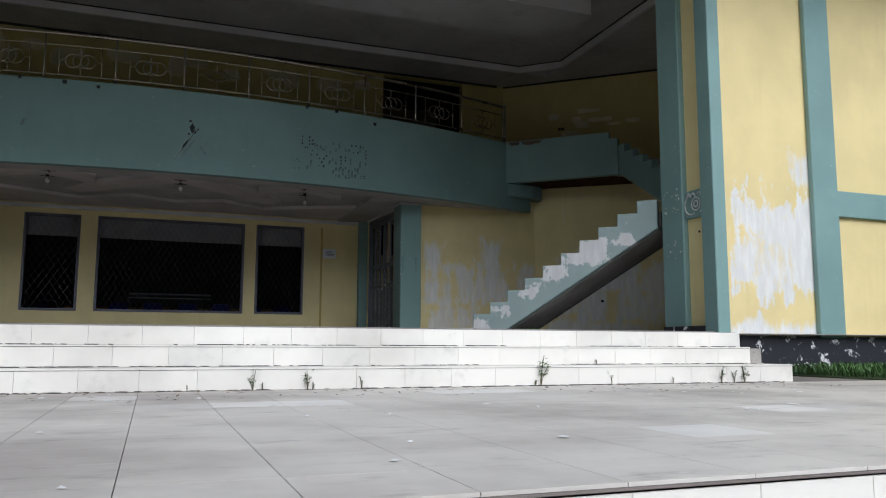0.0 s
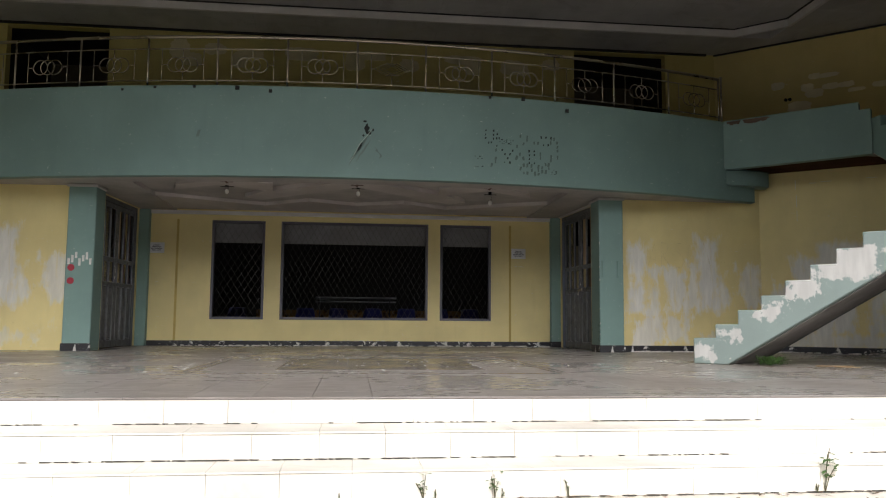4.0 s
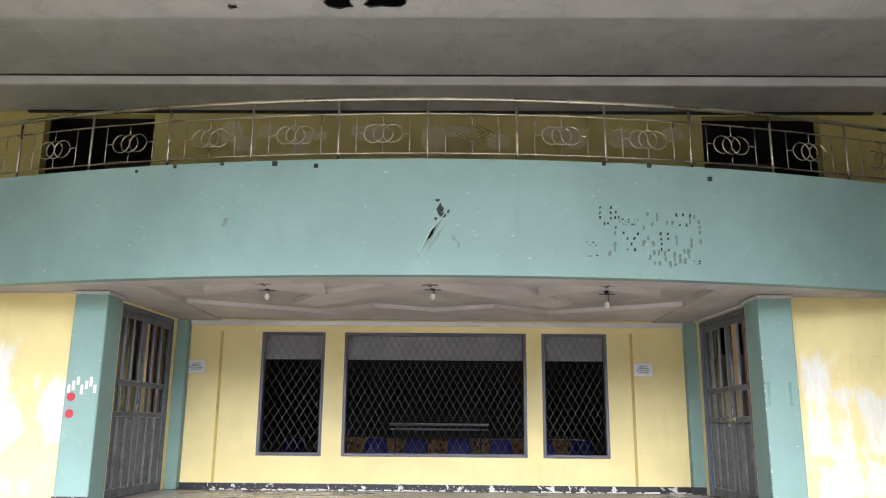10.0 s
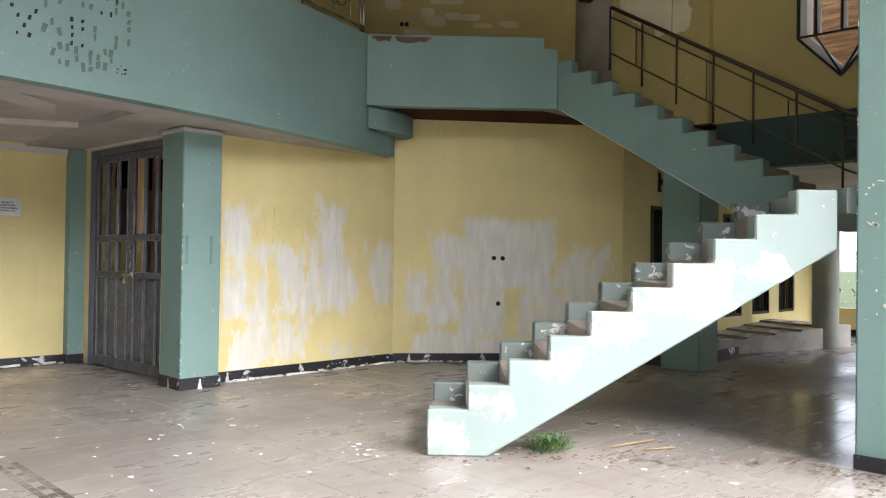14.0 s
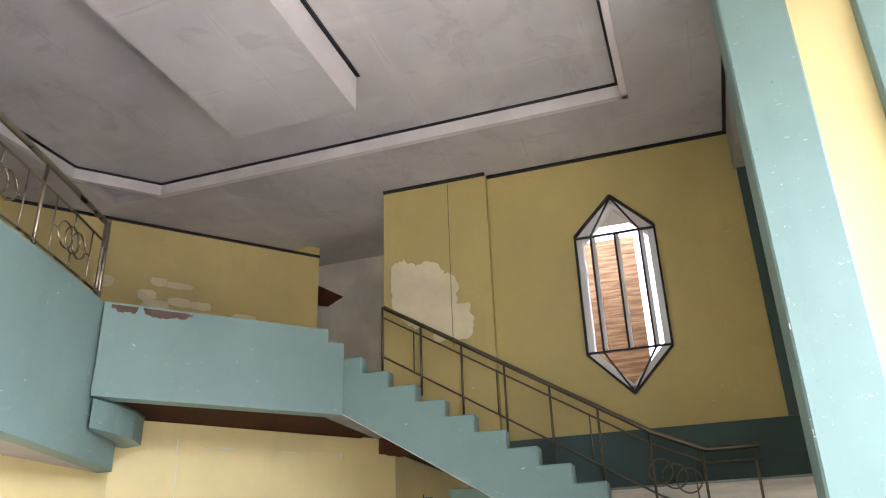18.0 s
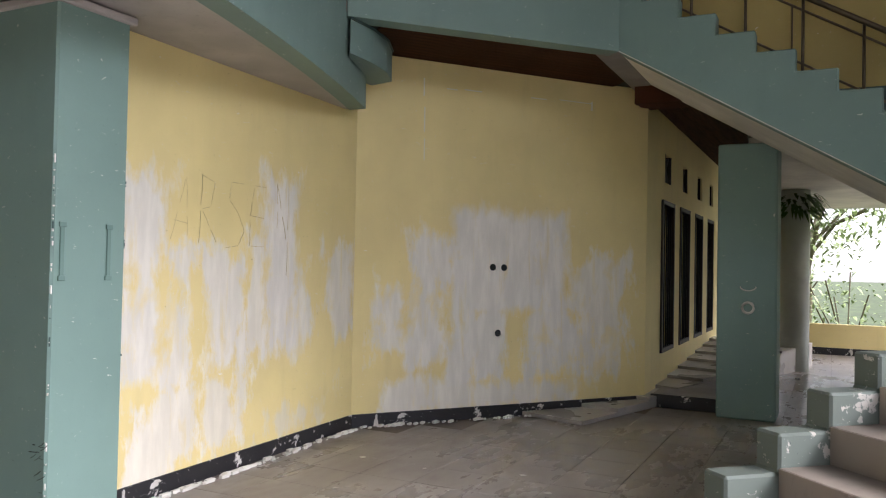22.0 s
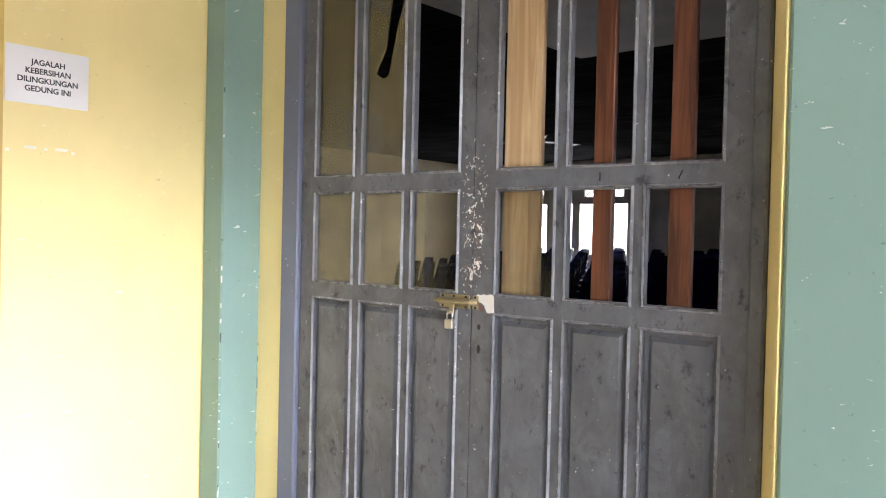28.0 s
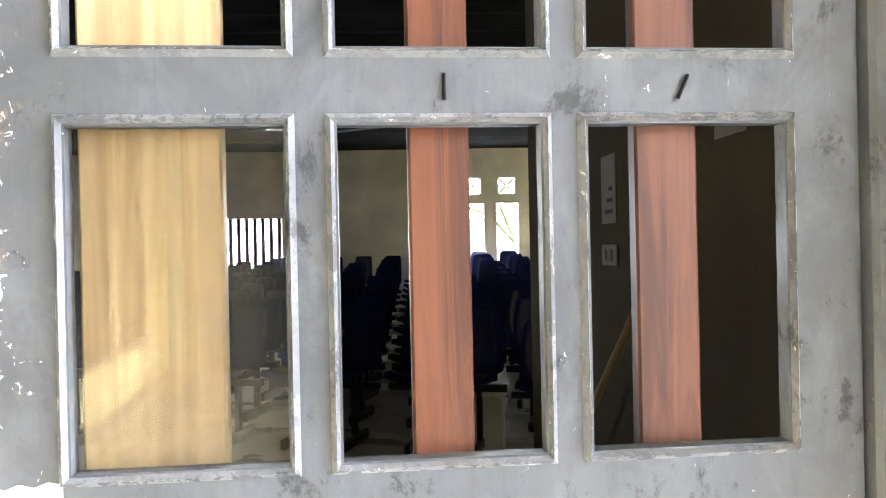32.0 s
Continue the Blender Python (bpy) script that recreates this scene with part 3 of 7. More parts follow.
for pts in ([(-8.6, -1.0), (8.4, -1.0), (11.0, 0.2), (-11.2, 0.2)], [(8.35, -7.75), (9.6, -8.75), (11.0, 0.2), (8.4, -1.0)], [(-9.9, -8.75), (9.6, -8.75), (8.35, -7.75), (-8.6, -7.75)], [(-9.9, -8.75), (-8.6, -7.75), (-8.6, -1.0), (-11.2, 0.2)]):
    add_prism(bm, pts, 6.42, 6.558)
structure("ceiling_border", bm, "ceiling", "lower pale ceiling border")
structure("ceiling_box", box(-7.4, 7.14, -5.08, -3.66, 6.13, 6.55), "ceiling", "hanging pale ceiling panel")
# front edge carried further out, unseen, to block sky light
structure("ceiling_porch", box(-12, 12, -11.6, -8.76, 5.92, 6.1), "ceiling_shaded", "lower porch ceiling")
structure("ceiling_bay", prism([(-4.64, -0.0), (xs[0], arc_y(xs[0])), *[(x, arc_y(x) + 0.165) for x in xs[1:-1]], (xs[-1], arc_y(xs[-1])), (4.42, 0.0)], 2.762, 2.9), "soffit", "grey recessed soffit under the gallery")
bm = bmesh.new()
for a, b in zip(xs, xs[1:]):
    inner = abs((a + b) / 2 - CX) < 3.62
    add_prism(bm, [(a, arc_y(a) + 0.163), (b, arc_y(b) + 0.163), (b, arc_y(b) + 0.6 if inner else -0.002), (a, arc_y(a) + 0.6 if inner else -0.002)], 2.68, 2.764)
bmesh.ops.remove_doubles(bm, verts=bm.verts[:], dist=0.0005)
structure("ceiling_bay_border", bm, "soffit", "flat grey border of the gallery soffit")

# ---- pillars ----
for name, x0, x1 in (("pillar_1", 4.06, 4.49), ("pillar_2", -4.71, -4.28)):
    structure(name, box(x0, x1, -2.885, -2.42, 0, 2.67, 0.012), "teal_pillar", "teal pillar with chipped edges")
for name, x0, x1 in (("pillar_3", 3.92, 4.118), ("pillar_4", -4.338, -4.14)):
    structure(name, box(x0, x1, -0.155, -0.003, 0, 2.67, 0.008), "teal_pillar", "narrow teal corner pillar")
structure("pillar_5", box(6.05, 6.5, -9.02, -8.56, 0, 5.92, 0.015), "teal_pillar", "tall teal porch pillar with chipped paint")
structure("pillar_6", box(-6.72, -6.27, -9.02, -8.56, 0, 5.92, 0.015), "teal_pillar", "tall teal porch pillar")
structure("pillar_7", box(9.4, 9.9, -5.75, -5.22, 0, 2.6, 0.015), "teal_pillar", "teal pillar under the stair")

# ---- front facade ----
wall("wall_front_1", (6.13, -9.44), (6.13, -9.02), -0.2, 0, 6.1, "yellow", "yellow return wall beside the pillar")
wall("wall_front_2", (6.19, -9.64), (14.0, -9.64), 0.2, -0.05, 7.5, "yellow_front", "weathered yellow front wall")
# unseen west front, mirrored from the east, added to darken the left side
wall("wall_front_3", (-14.2, -9.64), (-6.41, -9.64), 0.2, -0.05, 7.5, "yellow_front", "weathered yellow front wall")
wall("wall_front_4", (-6.35, -9.02), (-6.35, -9.44), -0.2, 0, 6.1, "yellow", "yellow return wall beside the pillar")
structure("beam_front_left", box(-14.2, -6.12, -9.66, -9.03, 6.1, 7.5), "teal_pillar", "teal beam over the porch")
structure("pillar_8", box(6.0, 6.188, -9.69, -9.44, -0.02, 7.5, 0.01), "teal_pillar", "teal corner strip with chipped paint")
structure("pillar_9", box(7.59, 8.02, -9.72, -9.643, -0.04, 7.5, 0.01), "teal_pillar", "teal upright strip on the front wall")
structure("band", box(8.022, 14.0, -9.70, -9.643, 1.56, 1.91, 0.008), "teal_pillar", "teal level band on the front wall")
structure("band", box(6.085, 6.129, -9.44, -9.03, 1.5, 1.87, 0.008), "teal_pillar", "teal level band beside the pillar")
structure("beam_front_right", box(5.9, 14.0, -9.66, -9.03, 6.1, 7.5), "teal_pillar", "teal beam over the porch")
structure("base_front", box(6.0, 14.0, -9.67, -9.645, -0.515, -0.03), "skirting", "black base of the front wall, paint flaking off")

# ---- stair ----
D1 = Vector((0.69, -0.724, 0)).normalized()
stair = thing("staircase", pose(4.13, -6.41, 0, 0, 0, math.degrees(math.atan2(D1.y, D1.x))), "concrete staircase with teal painted stepped sides", "staircase")
W1, RISE, GO = 1.34, 0.173, 0.2805
def stepped(n, go, rise, y0, y1, up, drop, start=0.0):
    """A stepped side wall as one solid: treads above, a sloping underside."""
    top = [(0.0, up + rise)]
    for i in range(n):
        top += [(i * go, up + rise * (i + 1)), ((i + 1) * go, up + rise * (i + 1))]
    low = [(n * go, max(start, (n * go - drop) * rise / go)), (drop + start * go / rise, start), (0.0, start)]
    outline = []
    for p in top[1:] + low:
        if not outline or (Vector(p) - Vector(outline[-1])).length > 1e-4:
            outline.append(p)
    bm = bmesh.new()
    u = [bm.verts.new((x, y0, z)) for x, z in outline]
    v = [bm.verts.new((x, y1, z)) for x, z in outline]
    bm.faces.new(u)
    bm.faces.new(v[::-1])
    for i in range(len(u)):
        j = (i + 1) % len(u)
        bm.faces.new((u[j], u[i], v[i], v[j]))
    bmesh.ops.recalc_face_normals(bm, faces=bm.faces[:])
    bmesh.ops.triangulate(bm, faces=[f for f in bm.faces if len(f.verts) > 4])
    bmesh.ops.bevel(bm, geom=[e for e in bm.edges if len(e.link_faces) == 2 and e.calc_face_angle(0) > 1.2], offset=0.012, segments=1, affect="EDGES")
    return bm


part("stepped_side", stepped(10, GO, RISE, 0.0, 0.16, 0.15, 0.42), "teal_stair", stair, "white and teal stepped side, paint peeling")
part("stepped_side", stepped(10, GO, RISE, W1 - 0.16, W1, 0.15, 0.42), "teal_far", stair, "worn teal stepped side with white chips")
for i in range(10):
    for y0, y1 in ((0.166, 0.78), (0.784, W1 - 0.166)):
        part("riser_tile", box(i * GO - 0.007, i * GO - 0.001, y0, y1, RISE * i + 0.003, RISE * (i + 1) - 0.002), "stair_riser", stair)
    part("step", box(i * GO, (i + 1) * GO + 0.02, 0.162, W1 - 0.162, max(0.0, RISE * i - 0.02), RISE * (i + 1)), "stair_tread", stair)
bm = bmesh.new()
LOW = [(0.0, 0.0), (0.43, 0.0), (10 * GO, (10 * GO - 0.43) * RISE / GO), (10 * GO, 9.9 * RISE)]
u, v = [bm.verts.new((x, 0.164, z)) for x, z in LOW], [bm.verts.new((x, W1 - 0.164, z)) for x, z in LOW]
bm.faces.new(u)
bm.faces.new(v[::-1])
for i in range(4):
    j = (i + 1) % 4
    bm.faces.new((u[j], u[i], v[i], v[j]))
bmesh.ops.recalc_face_normals(bm, faces=bm.faces[:])
part("stair_slab", bm, "concrete", stair, "sloping grey underside of the stair")
structure("stair_landing", prism([(6.12, -8.48), (7.06, -7.5), (8.0, -7.4), (9.48, -7.4), (9.48, -8.9), (6.5, -8.9)], 1.72, 1.90), "teal_stair", "concrete stair landing")
flight = thing("staircase_upper", pose(8.0, -7.4, 1.9, 0, 0, 90), "upper teal concrete stair flight", "staircase")
for i in range(9):
    z = RISE * (i + 1)
    part("step", box(i * 0.29, (i + 1) * 0.29 + 0.02, -1.4, -0.16, max(-0.18, (i * 0.29 - 0.25) * 0.6), z), "stair_tread", flight)
part("stepped_side", stepped(10, 0.29, RISE, -0.16, 0.0, 0.15, 0.62, -0.18), "teal", flight, "teal stepped side")
bm = bmesh.new()
UND = [(0.318, -0.176), (2.9, 1.364), (2.9, 1.49), (2.6, 1.38), (0.318, 0.008)]
u, v = [bm.verts.new((x, -0.003, z)) for x, z in UND], [bm.verts.new((x, -1.398, z)) for x, z in UND]
bm.faces.new(u)
bm.faces.new(v[::-1])
for i in range(5):
    j = (i + 1) % 5
    bm.faces.new((u[j], u[i], v[i], v[j]))
bmesh.ops.recalc_face_normals(bm, faces=bm.faces[:])
part("flight_slab", bm, "white_wall", flight, "pale sloping underside of the flight")
wall("wall_gallery_end", (6.3, -3.03), (7.95, -4.58), 0.16, 3.2, 4.06, "teal", "teal gallery parapet with a stepped end", [(2.13, 2.3, 3.93, 4.06)])
structure("floor_gallery", prism([(6.3, -3.0), (7.95, -4.58), (9.5, -4.5), (11.0, -2.8), (7.8, 0.1), (6.9, -0.2)], 3.24, 3.4), "concrete", "concrete gallery landing")

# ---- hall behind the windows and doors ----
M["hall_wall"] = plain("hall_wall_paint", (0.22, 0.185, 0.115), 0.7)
# hall ceiling boards: their shade is put into a near-black colour
_n = Nodes("shaded_hall_ceiling_board")
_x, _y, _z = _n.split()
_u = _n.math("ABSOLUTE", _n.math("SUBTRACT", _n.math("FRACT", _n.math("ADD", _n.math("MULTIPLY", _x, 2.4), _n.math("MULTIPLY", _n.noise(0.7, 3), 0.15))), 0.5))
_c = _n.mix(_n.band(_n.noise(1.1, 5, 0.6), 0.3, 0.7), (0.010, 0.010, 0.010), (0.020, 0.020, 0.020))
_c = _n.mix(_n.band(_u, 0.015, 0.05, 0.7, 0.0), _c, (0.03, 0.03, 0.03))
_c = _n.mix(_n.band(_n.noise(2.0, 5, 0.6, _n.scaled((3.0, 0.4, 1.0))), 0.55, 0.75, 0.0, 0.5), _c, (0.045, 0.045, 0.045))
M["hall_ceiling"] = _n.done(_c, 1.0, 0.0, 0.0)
M["valance_grey"] = plain("grey_board", (0.30, 0.30, 0.31), 0.7)
M["hall_floor"] = plain("hall_floor_tile", (0.42, 0.40, 0.37), 0.3)
HALL = [(-9.4, 0.21), (4.43, 0.21), (4.43, -2.45), (7.1, -2.36), (9.62, -4.34), (15.6, -4.35), (15.6, 8.0), (-9.4, 8.0)]
structure("ceiling_hall", prism(HALL, 2.92, 3.1), "hall_ceiling", "hall ceiling, coloured near black for its shade")
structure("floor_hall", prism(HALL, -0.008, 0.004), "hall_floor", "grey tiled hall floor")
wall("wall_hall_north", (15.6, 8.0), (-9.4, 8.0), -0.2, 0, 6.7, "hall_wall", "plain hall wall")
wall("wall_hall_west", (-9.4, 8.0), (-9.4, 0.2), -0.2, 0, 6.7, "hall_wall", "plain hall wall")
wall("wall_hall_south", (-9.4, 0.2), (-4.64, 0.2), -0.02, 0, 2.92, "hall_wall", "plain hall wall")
EAST_WIN = [(0.86, 1.30), (1.40, 1.84)] + [(8.53 + 0.62 * i, 9.07 + 0.62 * i) for i in range(4)]
wall("wall_hall_east", (15.6, -4.35), (15.6, 8.0), -0.2, 0, 3.1, "white_wall", "white hall wall with windows and vent blocks",
     [(a, b, 1.0, 2.05) for a, b in EAST_WIN] + [((a + b) / 2 - 0.13, (a + b) / 2 + 0.13, 2.2, 2.46) for a, b in EAST_WIN] + [(4.6, 5.7, 0.9, 1.88)])
for i, (a, b) in enumerate(EAST_WIN):
    w = thing("window", pose(15.6, -4.35, 0), "white framed hall window", "window", "hall windows", "structure")
    part("window_frame", box(0.0, 0.06, a, a + 0.05, 1.0, 2.05), "white_wall", w)
    part("window_frame", box(0.0, 0.06, b - 0.05, b, 1.0, 2.05), "white_wall", w)
    part("window_frame", box(0.0, 0.06, a + 0.05, b - 0.05, 1.0, 1.05), "white_wall", w)
    bm = bmesh.new()
    for s in (-1, 1):
        u, d = Vector((0.05, (a + b) / 2, 2.33)), Vector((0, s * 0.13, 0.13))
        add_tube(bm, u - d, u + d, 0.016, 5)
    part("vent_cross", bm, "white_wall", w)
slats = thing("window_bars", pose(15.6, -4.35, 0), "dark vertical bars across a hall opening", "window bars", "", "structure")
for k in range(9):
    part("bar", box(0.0, 0.04, 4.62 + 0.125 * k, 4.68 + 0.125 * k, 0.9, 1.88), "black_line", slats)
structure("wall_hall_pier", box(14.0, 14.4, -0.62, -0.14, 0.0, 2.92), "hall_wall", "olive hall pier")
# added partition, keeps hall light off the area behind the windows
structure("wall_stage_side", box(4.45, 4.55, 0.22, 4.36, 0.004, 2.92), "shade_black", "added near-black partition that blocks hall light")
# added near-black sheet in place of the hall's darkness
structure("stage_curtain", box(-9.0, 4.2, 4.3, 4.36, 0.004, 2.92), "shade_black", "added near-black sheet for the unlit stage")
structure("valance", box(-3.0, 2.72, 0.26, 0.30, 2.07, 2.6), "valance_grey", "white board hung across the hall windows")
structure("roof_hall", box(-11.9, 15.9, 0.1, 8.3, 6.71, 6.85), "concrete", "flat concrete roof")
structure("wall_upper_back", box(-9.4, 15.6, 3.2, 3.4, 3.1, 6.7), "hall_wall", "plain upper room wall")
# rooms behind the gallery openings, coloured near black for their shade
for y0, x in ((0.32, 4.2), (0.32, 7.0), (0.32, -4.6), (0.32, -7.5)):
    structure("wall_upper_room", box(x, x + 0.1, y0, 3.2, 3.4, 6.56), "shade_black", "upper room wall, its darkness held in the colour")
structure("ceiling_upper_room", box(-9.4, 15.6, 0.32, 3.2, 6.56, 6.7), "shade_black", "upper room ceiling, its darkness held in the colour")

structure("wall_hall_side", box(-7.5, -7.4, -2.55, 0.2, 0.0, 2.92), "hall_wall", "plain dark hall wall")
structure("ceiling_hall_side", box(-7.5, -4.62, -2.55, 0.2, 2.92, 3.02), "hall_ceiling", "side hall ceiling, coloured near black for its shade")
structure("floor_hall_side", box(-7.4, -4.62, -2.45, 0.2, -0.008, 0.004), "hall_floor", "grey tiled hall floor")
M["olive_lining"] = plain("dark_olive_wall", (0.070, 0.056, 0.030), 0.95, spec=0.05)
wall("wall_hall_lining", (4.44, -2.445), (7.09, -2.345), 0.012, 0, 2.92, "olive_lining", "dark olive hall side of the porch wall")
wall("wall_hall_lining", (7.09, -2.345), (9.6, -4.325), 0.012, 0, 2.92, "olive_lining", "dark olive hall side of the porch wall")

# added panel: stops hall lamp light and leaves the windows black
structure("wall_hall_south_back", box(9.86, 15.56, -4.352, -4.338, 0.006, 2.915), "shade_black", "added near-black panel blocking light at the corridor windows")
structure("wall_hall_south_east", box(9.86, 15.56, -4.334, -4.31, 0.006, 2.915), "yellow", "yellow painted hall wall")

# white paper and switch plate, coloured darker for the hall's shade
M["paper_shaded"] = plain("shaded_paper", (0.20, 0.185, 0.15), 0.9, vary=0.1)
M["soot_line"] = plain("faded_print", (0.04, 0.037, 0.03), 0.9)

# tiers and seats of the hall
M["blue_plastic"] = plain("dark_blue_plastic", (0.014, 0.02, 0.095), 0.13, grain=12, vary=0.3, bump=0.02)
M["bright_blue_plastic"] = plain("bright_blue_plastic", (0.006, 0.010, 0.11), 0.35, grain=12, vary=0.2, bump=0.02)
M["black_metal"] = plain("black_steel", (0.015, 0.015, 0.016), 0.45, 0.6)


def seat_shell(name, m, material, parent):
    """A moulded plastic seat: a curved sheet from the front lip up the back, with thickness."""
    prof = [(0.22, 0.40), (0.20, 0.43), (0.05, 0.42), (-0.12, 0.41), (-0.19, 0.44), (-0.23, 0.53), (-0.27, 0.65), (-0.31, 0.76), (-0.33, 0.78)]
    bm = bmesh.new()
    rows = []
    for k, (y, z) in enumerate(prof):
        half = 0.22 if k < 5 else 0.22 - 0.0045 * (k - 4) ** 2
        row = []
        for j in range(5):
            u = j / 2 - 1
            dish = 0.025 * u * u * (1 if k < 5 else 0)
            row.append(bm.verts.new((u * half, y + (0.03 * u * u if k > 4 else 0), z + dish)))
        rows.append(row)
    for a, b in zip(rows, rows[1:]):
        for j in range(4):
            bm.faces.new((a[j], a[j + 1], b[j + 1], b[j])).smooth = True
    bmesh.ops.solidify(bm, geom=bm.faces[:], thickness=0.014)
    ob = part(name, bm, material, parent)
    ob.matrix_local = m
    return ob


def hall_seat(material):
    s = thing("hall_chair", None, "dark blue moulded plastic hall chair on a black steel base", "chair", "rows of hall chairs")
    seat_shell("seat", Matrix(), material, s)
    part("leg", box(-0.025, 0.025, -0.06, 0.0, 0.06, 0.41), "black_metal", s)
    part("foot", box(-0.03, 0.03, -0.27, 0.22, 0.0, 0.06, 0.012), "black_metal", s)
    part("beam", box(-0.27, 0.27, -0.07, -0.01, 0.33, 0.37), "black_metal", s)
    return s


chair = hall_seat("blue_plastic")
first = True
ROW_TURN = radians(74)
along = Vector((math.cos(ROW_TURN), math.sin(ROW_TURN), 0))
back = Vector((math.sin(ROW_TURN), -math.cos(ROW_TURN), 0))
for r in range(11):
    for k in range(-10, 17):
        p = Vector((9.0, -0.9, 0.004)) + along * (0.45 * k + 0.17 * r) + back * 0.62 * r
        if p.x > 15.2 or p.x < 7.5 or p.y > 6.5 or p.y < -3.9 + 0.8 * max(0.0, 9.6 - p.x) or (abs(p.x - 14.2) < 0.55 and abs(p.y + 0.38) < 0.6):
            continue
        m = pose(p.x, p.y, 0.004 + 0.036 * r, 0, 0, 74 + random.uniform(-5, 5)) @ Matrix.Diagonal((0.84, 0.95, 1.1, 1))
        if first:
            chair.matrix_world = m
            first = False
        else:
            copy_thing(chair, m)
for r in range(1, 11):
    q = Vector((9.0, -0.9, 0)) + back * (0.62 * r - 0.36)
    a0, a1 = q - along * 3.4, q + along * 7.0
    e = back * 0.62
    structure("hall_tier", prism([(a0.x, a0.y), (a0.x + e.x, a0.y + e.y), (a1.x + e.x, a1.y + e.y), (a1.x, a1.y)], 0.003, 0.004 + 0.036 * r), "hall_floor", "low seating tier")
blue = thing("stage_chair", None, "bright blue plastic chair below the hall windows", "chair", "blue chairs by the windows")
seat_shell("seat", Matrix(), "bright_blue_plastic", blue)
for lx in (-0.18, 0.18):
    for ly in (-0.2, 0.17):
        part("leg", tube((lx, ly, 0.0), (lx * 0.9, ly * 0.9, 0.42), 0.014, 6), "black_metal", blue)
for k in range(8):
    m = pose(-2.6 + 0.72 * k, 0.95 + 0.05 * (k % 3), 0.0, 0, 0, 178 + random.uniform(-8, 8))
    if k == 0:
        blue.matrix_world = m
    else:
        copy_thing(blue, m)
M["batik"] = Nodes("brown_patterned_cloth")
_n = M["batik"]
_v = _n.voronoi(9.0)
M["batik"] = _n.done(_n.mix(_n.band(_v, 0.25, 0.5), (0.035, 0.016, 0.007), (0.15, 0.085, 0.022)), 0.9)
table = thing("long_table", pose(0.2, 3.4, 0), "long table with a patterned brown cloth", "table")
part("tabletop", box(-2.6, 2.6, -0.4, 0.4, 0.72, 0.76, 0.01), "batik", table)
part("cloth_front", box(-2.62, 2.62, -0.43, -0.402, 0.1, 0.755), "batik", table)
for lx in (-2.5, 2.5):
    part("leg", box(lx - 0.03, lx + 0.03, -0.3, -0.24, 0, 0.72), "black_metal", table)
rack = thing("hanging_tube", pose(-0.1, 2.2, 1.03), "pale tube rail in the dark hall", "rail")
part("tube", tube((-0.9, 0, 0), (0.95, 0, 0), 0.022), "valance_grey", rack)
part("tube", tube((-0.9, 0.06, -0.09), (0.95, 0.06, -0.09), 0.015), "valance_grey", rack)
for lx in (-0.8, 0.8):
    part("stand", tube((lx, 0.03, -1.026), (lx, 0.03, 0.0), 0.014), "black_metal", rack)
fan = thing("ceiling_fan", pose(11.4, -0.9, 2.92, 0, 0, 40), "dark ceiling fan at rest", "fan", "hall fans")
part("rod", tube((0, 0, 0), (0, 0, -0.28), 0.015), "black_metal", fan)
part("hub", tube((0, 0, -0.28), (0, 0, -0.38), 0.09, 14), "black_metal", fan)
for k in range(3):
    bl = part("blade", box(0.08, 0.62, -0.06, 0.06, -0.345, -0.335), "black_metal", fan)
    bl.matrix_local = pose(0, 0, 0, 0, 0, 120 * k + 80)
copy_thing(fan, pose(10.2, 2.6, 2.92, 0, 0, 20))
bench = thing("white_bench", pose(9.2, -2.45, 0, 0, 0, 160), "low white bench against the hall wall", "bench")
part("seat", box(-0.6, 0.6, -0.12, 0.12, 0.36, 0.40, 0.006), "white_wall", bench)
for lx in (-0.5, 0.5):
    part("leg", box(lx - 0.03, lx + 0.03, -0.1, 0.1, 0.0, 0.36), "white_wall", bench)
for s0, s1, z0, z1 in ((0.42, 0.56, 1.60, 1.72), (1.26, 1.41, 1.45, 1.66)):
    pp = thing("wall_notice", Matrix.Translation((4.44, -2.445, 0)) @ Matrix.Rotation(math.atan2(0.10, 2.65), 4, "Z"), "printed paper sheet on the dark hall wall", "notice", "paper notices")
    part("sheet", box(s0, s1, 0.0125, 0.0145, z0, z1), "paper_shaded", pp)
    for k in range(3):
        part("line", box(s0 + 0.03, s1 - 0.04 - 0.02 * k, 0.0147, 0.0152, z0 + 0.03 + 0.035 * k, z0 + 0.042 + 0.035 * k), "soot_line", pp)
sw = thing("wall_switch", Matrix.Translation((4.44, -2.445, 0)) @ Matrix.Rotation(math.atan2(0.10, 2.65), 4, "Z"), "pale double switch on the dark hall wall", "switch")
part("plate", box(1.25, 1.40, 0.0125, 0.02, 1.32, 1.385, 0.003), "paper_shaded", sw)
for x in (1.285, 1.345):
    part("rocker", box(x, x + 0.03, 0.0205, 0.026, 1.335, 1.37, 0.002), "paper_shaded", sw)
broom = thing("broomstick", None, "thin wooden stick leaning on the hall wall", "stick")
M["wood_stick"] = plain("stick_wood", (0.35, 0.24, 0.13), 0.6)
part("stick", tube((6.75, -2.22, 0.006), (5.3, -2.375, 1.33), 0.012), "wood_stick", broom)
part("grip", tube((5.32, -2.372, 1.31), (5.24, -2.378, 1.385), 0.016), "black_metal", broom, "dark plastic grip")

# ---- double doors of the bay ----
M["pine"] = Nodes("pale_pine_board")
_n = M["pine"]
_g = _n.noise(2.0, 6, 0.6, _n.scaled((14, 14, 0.7)), 1.2)
M["pine"] = _n.done(_n.mix(_n.band(_g, 0.35, 0.65), (0.42, 0.28, 0.14), (0.58, 0.425, 0.245)), 0.5)
